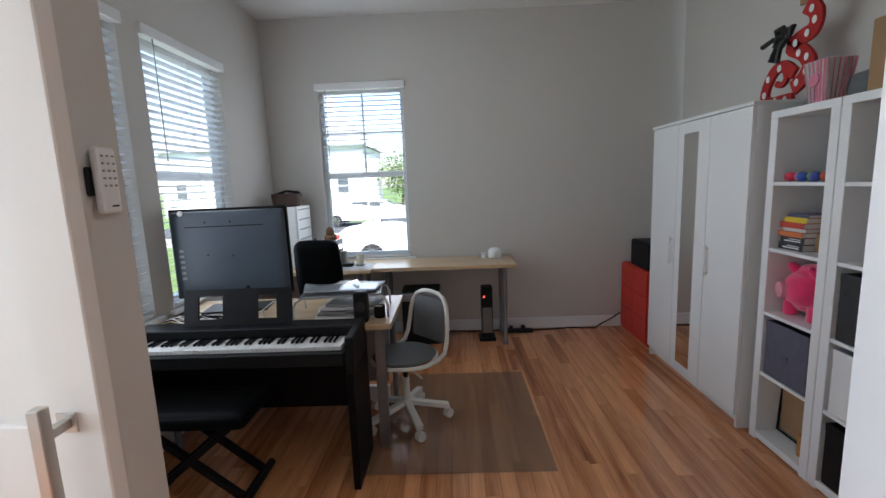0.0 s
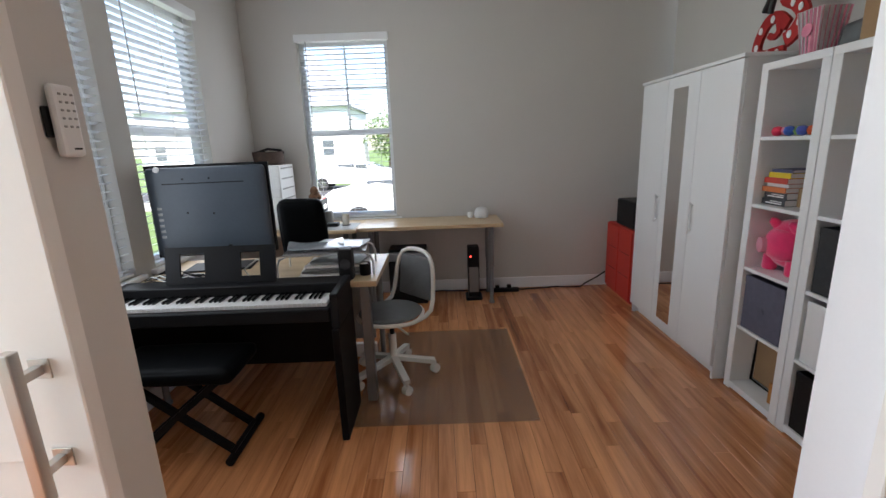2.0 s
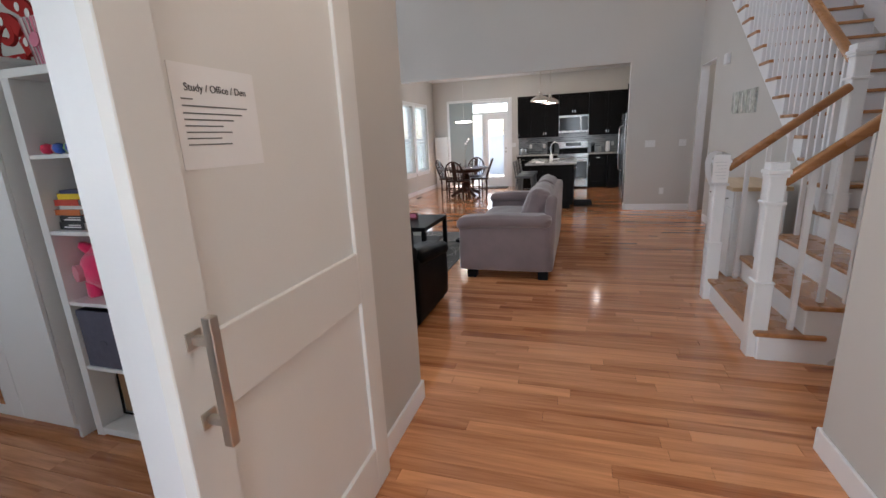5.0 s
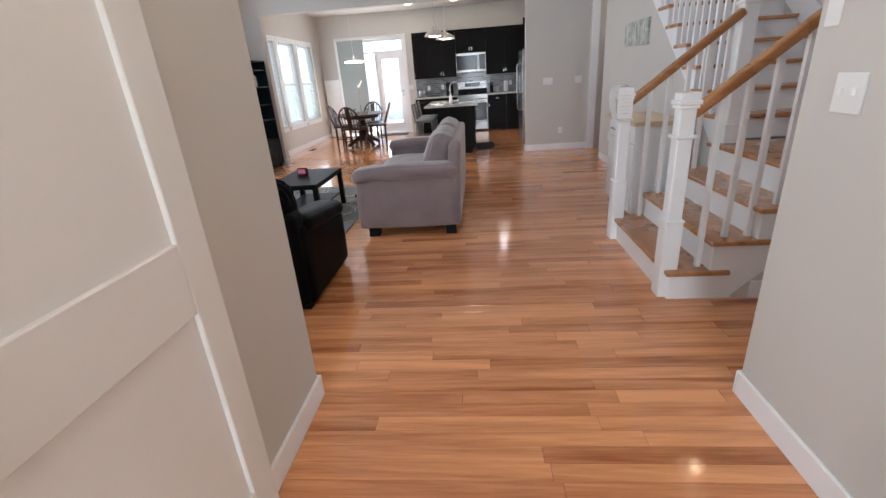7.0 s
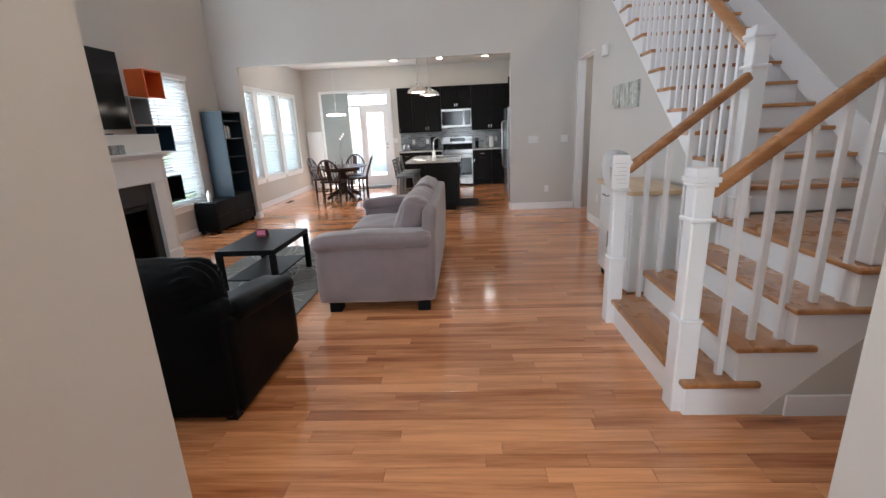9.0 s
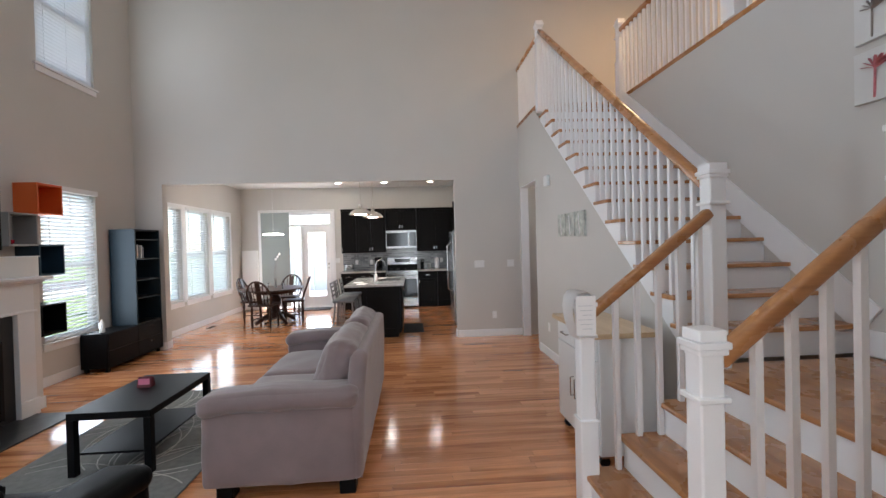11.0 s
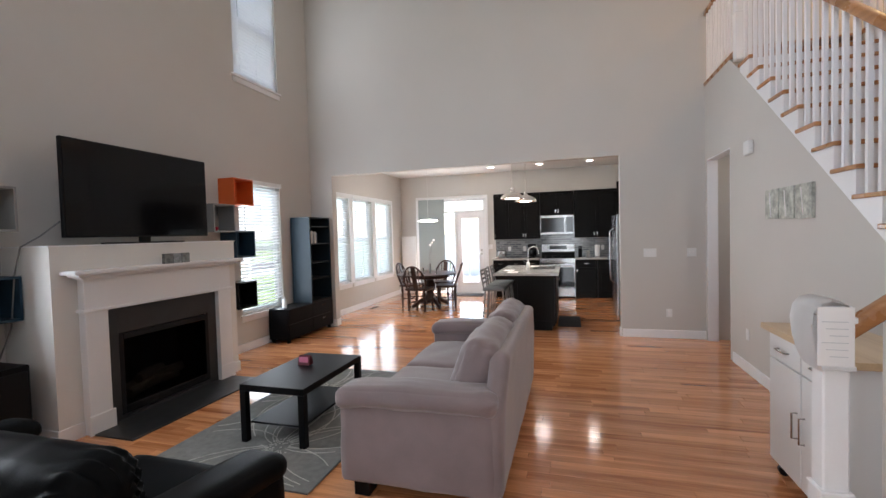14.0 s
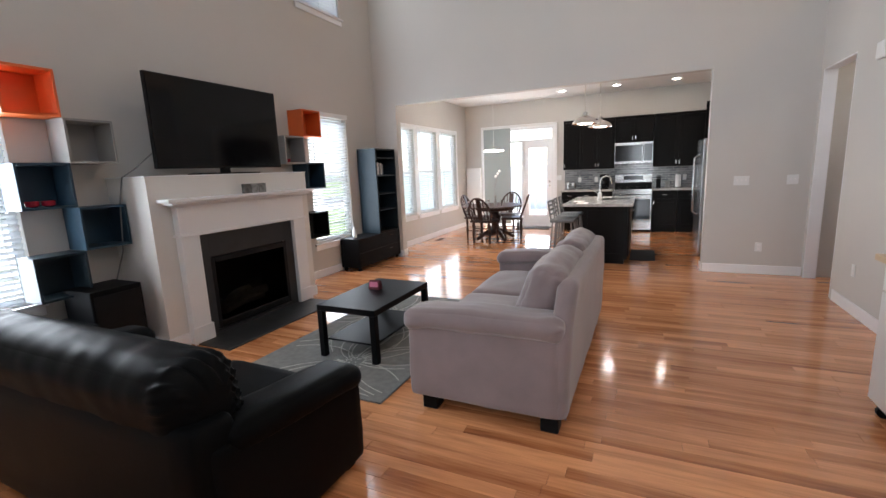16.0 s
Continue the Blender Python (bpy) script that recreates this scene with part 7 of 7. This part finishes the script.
part("panel", B((13.33, 13.336, 3.07, 3.45, 0.06, 2.42)), SHADE, vb)
part("panel", B((13.342, 13.348, 3.40, 3.77, 0.06, 2.42)), SHADE, vb)
dm = thing("door_mat", (13.1, 2.5, 0), "dark door mat inside the patio door", "mat")
part("mat", B((12.9, 13.33, 2.05, 2.85, 0.0005, 0.012), bev=0.003), DARKM, dm)
fb = thing("folded_table", (13.3, 4.0, 0), "white folded table leaning in the corner", "table")
part("leaf", B((13.24, 13.27, 3.84, 4.22, 0.02, 1.49), bev=0.006), WHITEP, fb)
part("leaf", B((13.29, 13.32, 3.84, 4.22, 0.0, 1.49), bev=0.006), WHITEP, fb)
part("hinge", B((13.27, 13.29, 3.88, 4.18, 0.5, 0.53), (13.27, 13.29, 3.88, 4.18, 1.2, 1.23)), GREYM, fb)

# ---- dining corner ----
dt = thing("dining_table", (11.2, 2.74, 0), "dark cherry oval pedestal dining table", "table")
prof = [(0.55, 0.0), (0.60, 0.008), (0.61, 0.02), (0.60, 0.03)]
top = lathe(prof, (0, 0, 0.695), 48)
for v in top.verts:
    v.co = Vector((11.22 + v.co.x * 1.08, 2.87 + v.co.y * 1.02, v.co.z))
part("tabletop", top, CHERRY, dt, smooth=True)
part("apron", lathe([(0.38, 0), (0.40, 0.01), (0.40, 0.07), (0.38, 0.07)], (11.22, 2.82, 0.625), 36), CHERRY, dt, smooth=True)
part("pedestal", lathe([(0.16, 0.12), (0.17, 0.15), (0.10, 0.22), (0.08, 0.32), (0.11, 0.42), (0.12, 0.50), (0.08, 0.58), (0.16, 0.63)], (11.22, 2.82, 0), 24), CHERRY, dt, smooth=True)
for k in range(4):
    a = math.pi / 4 + k * math.pi / 2
    c, s = math.cos(a), math.sin(a)
    part("foot", tube([(11.22 + 0.1 * c, 2.82 + 0.1 * s, 0.20), (11.22 + 0.25 * c, 2.82 + 0.25 * s, 0.14), (11.22 + 0.42 * c, 2.82 + 0.42 * s, 0.045)], 0.05, 10, False, None, 0.035), CHERRY, dt, smooth=True)


def windsor():
    c = thing("windsor_chair", (10.84, 2.90, 0), "dark cherry hoop-back wooden chair", "chair", "chairs round the dining table", turn=262)
    lp("seat", soft(-0.24, 0.24, -0.22, 0.22, 0.42, 0.465, 0.022, 12), CHERRY, c, "", True)
    for sx in (-1, 1):
        for sy in (-1, 1):
            lp("leg", lathe([(0.018, 0), (0.021, 0.1), (0.028, 0.2), (0.018, 0.26), (0.026, 0.34), (0.018, 0.425)], (sx * 0.18, sy * 0.17, 0), 10), CHERRY, c, "", True)
        lp("stretcher", tube([(sx * 0.18, -0.17, 0.16), (sx * 0.18, 0.17, 0.16)], 0.011, 8), CHERRY, c)
    lp("stretcher", tube([(-0.18, 0, 0.16), (0.18, 0, 0.16)], 0.011, 8), CHERRY, c)
    hoop = [(-0.20, -0.17, 0.45)] + [(-0.235 * math.cos(math.pi * k / 14), -0.18 - 0.16 * (0.25 + 0.75 * math.sin(math.pi * k / 14)), 0.60 + 0.31 * math.sin(math.pi * k / 14)) for k in range(15)] + [(0.20, -0.17, 0.45)]
    lp("hoop", tube(hoop, 0.019, 8), CHERRY, c, "", True)
    for k in range(6):
        u = -0.175 + 0.07 * k
        zt = 0.60 + 0.31 * math.sqrt(max(0, 1 - (u / 0.235) ** 2))
        lp("spindle", tube([(u * 0.9, -0.185, 0.455), (u, -0.20 - 0.13 * (zt - 0.52) / 0.41, zt)], 0.009, 6), CHERRY, c)
    splat = bmesh.new()
    bar((0, -0.19, 0.455), (0, -0.30, 0.885), 0.10, 0.010, splat)
    lp("splat", splat, CHERRY, c)
    return c


wc0 = windsor()
for x, y, r in ((11.42, 2.50, 12), (12.10, 2.80, 88), (11.50, 3.30, 176)):
    copy_thing(wc0, pose(x, y, 0, 0, 0, r))
dl = thing("disc_pendant", (11.2, 2.81, 1.81), "flat white disc pendant over the dining table", "lamp")
part("disc", lathe([(0.05, 0.0), (0.19, 0.004), (0.20, 0.014), (0.17, 0.03), (0.03, 0.04)], (11.2, 2.81, 1.80), 36), BULB, dl, "softly glowing white disc", smooth=True)
part("cord", tube([(11.2, 2.81, 1.84), (11.2, 2.81, 3.03)], 0.0025, 6), WHITEP, dl)
vz = thing("vase_with_stems", (11.2, 2.78, 0.725), "clear vase with tall pale stems on the table", "vase")
part("vase", lathe([(0.03, 0), (0.035, 0.01), (0.025, 0.12), (0.03, 0.2)], (11.2, 2.80, 0.725), 16), GREYL, vz, smooth=True)
for k in range(3):
    e = (11.2 + 0.03 * k, 2.78 - 0.03 * k, 1.28 + 0.05 * k)
    stem = part("stem", tube([(11.2, 2.80, 0.8), (11.2, 2.81, 1.05), e], 0.004, 6), GREYL, vz)
    part("blossom", lathe([(0.004, 0), (0.026, 0.02), (0.02, 0.045), (0.004, 0.055)], e, 10), PAPER, stem, smooth=True)
for x, y in ((11.0, 2.6), (11.05, 2.9)):
    t = thing("candle_holder", (x, y, 0.725), "small silver candle holder on the table", "candle holder", "candle holders")
    part("body", lathe([(0.03, 0), (0.03, 0.006), (0.012, 0.02), (0.012, 0.09), (0.025, 0.10), (0.025, 0.12)], (x, y, 0.725), 14), STEEL, t, smooth=True)
fv = thing("floor_vent", (11.0, 4.0, 0), "dark bronze floor register by the window", "vent")
part("plate", B((10.9, 11.2, 3.96, 4.06, 0.0005, 0.005), bev=0.001), GREYM, fv)
for k in range(9):
    part("slat", B((10.915 + 0.03 * k, 10.935 + 0.03 * k, 3.97, 4.05, 0.005, 0.007)), BLACKP, fv)


# ---- outdoors ----
GRASS = mat("lawn", (0.10, 0.16, 0.045), 0.95, var=0.3, scale=1.5, bump=0.6, bscale=40)
ASPH = mat("asphalt", (0.06, 0.06, 0.062), 0.9, var=0.2, scale=3, bump=0.3, bscale=90)
CONC = mat("concrete", (0.38, 0.37, 0.35), 0.85, var=0.12, scale=2, bump=0.2, bscale=60)
SIDING = mat("siding", (0.78, 0.79, 0.79), 0.6, var=0.04, scale=1)
ROOFM = mat("roof_shingle", (0.30, 0.32, 0.36), 0.9, var=0.25, scale=8, bump=0.4, bscale=30)
CARP = mat("white_car_paint", (0.80, 0.81, 0.82), 0.2, var=0.02, coat=0.6)
CARG = mat("tinted_car_glass", (0.10, 0.115, 0.13), 0.06, var=0.1, spec=0.8)
TYRE = mat("tyre_rubber", (0.02, 0.02, 0.02), 0.8)
LEAFM = mat("leaves", (0.075, 0.13, 0.035), 0.8, var=0.5, scale=3)
BARK = mat("bark", (0.10, 0.07, 0.05), 0.9, var=0.3, scale=6, bump=0.6, bscale=30)
GZ = -0.62
structure("ground", B((-400, 400, -400, 400, GZ - 0.3, GZ)), GRASS, "green lawn round the house", "ground")
structure("road", B((-120, 120, 19.0, 26.0, GZ, GZ + 0.02)), ASPH, "grey asphalt street with parked cars", "road")
structure("pavement", B((-120, 120, 17.0, 18.4, GZ, GZ + 0.05), (-120, 120, 18.85, 19.0, GZ, GZ + 0.14), (-5.5, -0.3, 8.5, 16.9, GZ, GZ + 0.03), bev=0.01), CONC, "concrete pavement, kerb and drive", "pavement")


def car(m, label):
    c = thing("car", (0, 0, 0), label, "car", "parked cars")
    bm = bmesh.new()
    side = [(-2.25, 0.35), (-2.28, 0.62), (-2.15, 0.85), (-1.35, 0.95), (-0.55, 1.38), (0.35, 1.44), (1.15, 1.30), (1.75, 1.02), (2.2, 0.95), (2.28, 0.62), (2.2, 0.32)]
    rows = []
    for y in (-0.88, -0.80, 0.80, 0.88):
        k = 0.93 if abs(y) > 0.85 else 1.0
        rows.append([bm.verts.new((px * (0.985 if k < 1 else 1), y * (0.80 if pz > 1.2 else 1.0), 0.32 + (pz - 0.32) * k)) for px, pz in side])
    for p, q in zip(rows, rows[1:]):
        for i in range(len(side) - 1):
            bm.faces.new((p[i], p[i + 1], q[i + 1], q[i]))
        bm.faces.new((p[0], q[0], q[-1], p[-1]))
    bm.faces.new(rows[0])
    bm.faces.new(rows[-1][::-1])
    lp("body", bm, CARP, c, "white painted body", True)
    for s in (-1, 1):
        lp("side_window", B((-0.55, 0.30, s * 0.70, s * 0.775, 1.0, 1.30), (0.36, 1.15, s * 0.70, s * 0.775, 1.02, 1.27), bev=0.02), CARG, c)
        lp("headlight", B((-2.27, -2.05, s * 0.60 - 0.15, s * 0.60 + 0.15, 0.65, 0.78), bev=0.02), GLASS, c)
        lp("tail_light", B((2.12, 2.29, s * 0.62 - 0.16, s * 0.62 + 0.16, 0.72, 0.88), bev=0.02), RED, c)
        for x in (-1.4, 1.4):
            w = lp("wheel", tube([(x, s * 0.72, 0.32), (x, s * 0.90, 0.32)], 0.32, 24), TYRE, c)
            lp("rim", tube([(x, s * 0.895, 0.32), (x, s * 0.91, 0.32)], 0.2, 16), STEEL, w)
    bm = bmesh.new()
    bar((-1.32, 0, 0.98), (-0.58, 0, 1.365), 1.30, 0.03, bm)
    lp("windscreen", bm, CARG, c)
    bm = bmesh.new()
    bar((1.18, 0, 1.275), (1.72, 0, 1.05), 1.25, 0.03, bm)
    lp("rear_window", bm, CARG, c)
    c.matrix_basis = m
    return c


c0 = car(pose(-0.65, 12.2, GZ + 0.03, 0, 0, 186), "white saloon car parked in the drive")
copy_thing(c0, pose(-4.6, 24.0, GZ + 0.02, 0, 0, 0))
copy_thing(c0, pose(1.6, 24.3, GZ + 0.02, 0, 0, 180))


def house(x0, x1, y0, y1, eave, ridge, facing, label):
    """A house with lapped siding, a hipped roof and windows on one side."""
    h = thing("house", ((x0 + x1) / 2, (y0 + y1) / 2, GZ), label, "house", "neighbouring houses")
    part("wall", B((x0, x1, y0, y1, GZ, eave)), SIDING, h)
    bm = bmesh.new()
    z = GZ + 0.3
    while z < eave - 0.1:
        for bx in ((x0 - 0.02, x1 + 0.02, y0 - 0.02, y0), (x0 - 0.02, x1 + 0.02, y1, y1 + 0.02), (x1, x1 + 0.02, y0, y1), (x0 - 0.02, x0, y0, y1)):
            mm = Matrix.Translation(((bx[0] + bx[1]) / 2, (bx[2] + bx[3]) / 2, z)) @ Matrix.Diagonal((bx[1] - bx[0], bx[3] - bx[2], 0.02, 1))
            bmesh.ops.create_cube(bm, size=1, matrix=mm)
        z += 0.18
    part("lap_lines", bm, SIDING, h, kind="stuff")
    ym = (y0 + y1) / 2
    bm = bmesh.new()
    ov = 0.4
    v = [bm.verts.new(p) for p in ((x0 - ov, y0 - ov, eave), (x1 + ov, y0 - ov, eave), (x1 - 4.2, ym, ridge), (x0 + 4.2, ym, ridge), (x0 - ov, y1 + ov, eave), (x1 + ov, y1 + ov, eave))]
    for f in ((0, 1, 2, 3), (3, 2, 5, 4), (0, 4, 5, 1), (1, 5, 2), (4, 0, 3)):
        bm.faces.new([v[i] for i in f])
    part("roof", bm, ROOFM, h, "dark shingle roof")
    n = max(2, int((x1 - x0) / 3))
    for i in range(n):
        cx = x0 + (i + 0.5) * (x1 - x0) / n
        for zz in (0.9, 3.6):
            if zz + 1.4 < eave:
                yy = y0 if facing < 0 else y1
                wn2 = part("window", B((cx - 0.55, cx + 0.55, yy + facing * 0.06, yy, zz, zz + 1.4) if facing < 0 else (cx - 0.55, cx + 0.55, yy, yy + 0.06, zz, zz + 1.4)), TRIM, h)
                part("pane", B((cx - 0.46, cx + 0.46, yy + facing * 0.07, yy + facing * 0.06, zz + 0.09, zz + 0.66), (cx - 0.46, cx + 0.46, yy + facing * 0.07, yy + facing * 0.06, zz + 0.74, zz + 1.31)) if facing < 0 else B((cx - 0.46, cx + 0.46, yy + 0.06, yy + 0.07, zz + 0.09, zz + 0.66)), CARG, wn2)
    return h


house(-25, -7.4, 38, 48, 4.9, 10.4, -1, "pale sided two-storey house across the street")
house(-30, -14, -2, 9, 5.2, 9.0, -1, "pale sided house next door with a dark roof")
house(4.5, 13.5, 9.2, 18, 5.6, 9.5, -1, "pale sided house behind the living room windows")


def tree(x, y, h, r, seed, label):
    t = thing("tree", (x, y, GZ), label, "tree", "street trees")
    rnd = random.Random(seed)
    bm = tube([(x, y, GZ), (x + 0.1, y, GZ + h * 0.3), (x, y + 0.1, GZ + h * 0.8)], 0.16, 8, False, None, 0.05)
    for k in range(7):
        a = rnd.uniform(0, 6.28)
        z = GZ + h * rnd.uniform(0.35, 0.7)
        tube([(x, y, z), (x + r * 0.35 * math.cos(a), y + r * 0.35 * math.sin(a), z + h * 0.1), (x + r * 0.7 * math.cos(a), y + r * 0.7 * math.sin(a), z + h * 0.22)], 0.05, 6, False, bm, 0.015)
    part("trunk", bm, BARK, t)
    vs2, fs = [], []
    blobs = [(Vector((x + rnd.uniform(-r, r) * 0.6, y + rnd.uniform(-r, r) * 0.6, GZ + h * rnd.uniform(0.4, 0.95))), r * rnd.uniform(0.3, 0.5)) for _ in range(16)]
    for c, br2 in blobs:
        for _ in range(150):
            d = Vector((rnd.gauss(0, 1), rnd.gauss(0, 1), rnd.gauss(0, 1))).normalized() * br2 * rnd.uniform(0.6, 1.05)
            p = c + d
            u = Vector((rnd.gauss(0, 1), rnd.gauss(0, 1), rnd.gauss(0, 1))).normalized() * rnd.uniform(0.08, 0.16)
            w = u.orthogonal().normalized() * u.length * 0.6
            k = len(vs2)
            vs2 += [p - u, p + w, p + u, p - w]
            fs.append((k, k + 1, k + 2, k + 3))
    me = bpy.data.meshes.new("crown")
    me.from_pydata(vs2, [], fs)
    me.materials.append(LEAFM)
    ob = new("crown", me)
    ob.parent = t
    ob.matrix_parent_inverse = WORLD_OF[t].inverted()
    tagged(ob, kind="stuff")


for i, (x, y, h, r) in enumerate(((-5.0, 46, 4.8, 2.6), (-2.4, 47, 4.4, 2.6), (1.6, 46, 5.0, 2.8), (5, 44, 7, 3), (-12, 8.6, 5.5, 2.2), (-11, 2.5, 4.0, 1.8))):
    tree(x, y, h, r, i + 1, "leafy green tree beyond the street")
structure("deck", B((13.6, 18.5, -2, 5.5, GZ, -0.05)), CONC, "pale deck outside the patio door", "deck")
fn = thing("privacy_fence", (19, 2, GZ), "white privacy fence beyond the deck", "fence")
for i in range(24):
    part("board", B((19.0, 19.03, -6 + i * 0.75, -6 + i * 0.75 + 0.72, GZ, 1.5), bev=0.004), VINYL, fn)
part("rail", B((18.96, 19.0, -6, 12, 1.2, 1.3), (18.96, 19.0, -6, 12, -0.2, -0.1)), VINYL, fn)

# ---- oak strip floor, laid last ----
floor = new("floor")
tagged(floor, "glossy oak strip floor laid across the house", "floor", kind="structure")
WORLD_OF[floor] = Matrix()
rnd = random.Random(11)
WB = 0.0825
bins = (0.45, 0.7, 0.95, 1.2, 1.5)
plank_mesh = {}


def plank(length, material):
    bm = B((-WB / 2 + 0.0006, WB / 2 - 0.0006, 0.0006, length - 0.0006, -0.02, 0.0))
    bmesh.ops.bevel(bm, geom=[e for e in bm.edges if all(v.co.z > -0.01 for v in e.verts)], offset=0.0009, segments=1, affect="EDGES")
    me = bpy.data.meshes.new("plank")
    bm.to_mesh(me)
    bm.free()
    me.materials.append(material)
    return me


verts, faces = [], []
laid = 0
n_rows = int((13.45 + 2.95) / WB)
for i in range(n_rows):
    x = -2.95 + (i + 0.5) * WB
    lo, hi = (-1.05, 1.05) if x < -1.7 else (-1.05, 4.58) if x < 2.5 else (-2.95, 4.32)
    y = lo - rnd.uniform(0, 1.0)
    while y < hi:
        length = rnd.choice(bins)
        near = (-0.2 < x < 4.6 and -1.0 < y + length / 2 < 1.2) or (4.6 < x < 6.6 and -1.0 < y + length / 2 < 0.6)
        if near and laid < 300 and y >= lo and y + length <= hi:
            if length not in plank_mesh:
                plank_mesh[length] = plank(length, OAK)
            ob = new("plank", plank_mesh[length])
            ob.parent = floor
            ob.location = (x, y, 0)
            laid += 1
        else:
            g, c = 0.0006, 0.0009
            a, b = x - WB / 2 + g, x + WB / 2 - g
            p, q = max(y, lo) + g, min(y + length, hi) - g
            if q - p < 0.01:
                y += length
                continue
            k = len(verts)
            verts += [(a + c, p + c, 0), (b - c, p + c, 0), (b - c, q - c, 0), (a + c, q - c, 0), (a, p, -c), (b, p, -c), (b, q, -c), (a, q, -c), (a, p, -0.02), (b, p, -0.02), (b, q, -0.02), (a, q, -0.02)]
            faces += [(k, k + 1, k + 2, k + 3)]
            for s in range(4):
                u = (s + 1) % 4
                faces += [(k + 4 + s, k + 4 + u, k + u, k + s), (k + 8 + s, k + 8 + u, k + 4 + u, k + 4 + s)]
        y += length
me = bpy.data.meshes.new("floor_planks")
me.from_pydata(verts, [], faces)
me.materials.append(OAK_REST)
rest = new("floor_planks", me)
rest.parent = floor
tagged(rest, "oak strips farther off", kind="stuff")
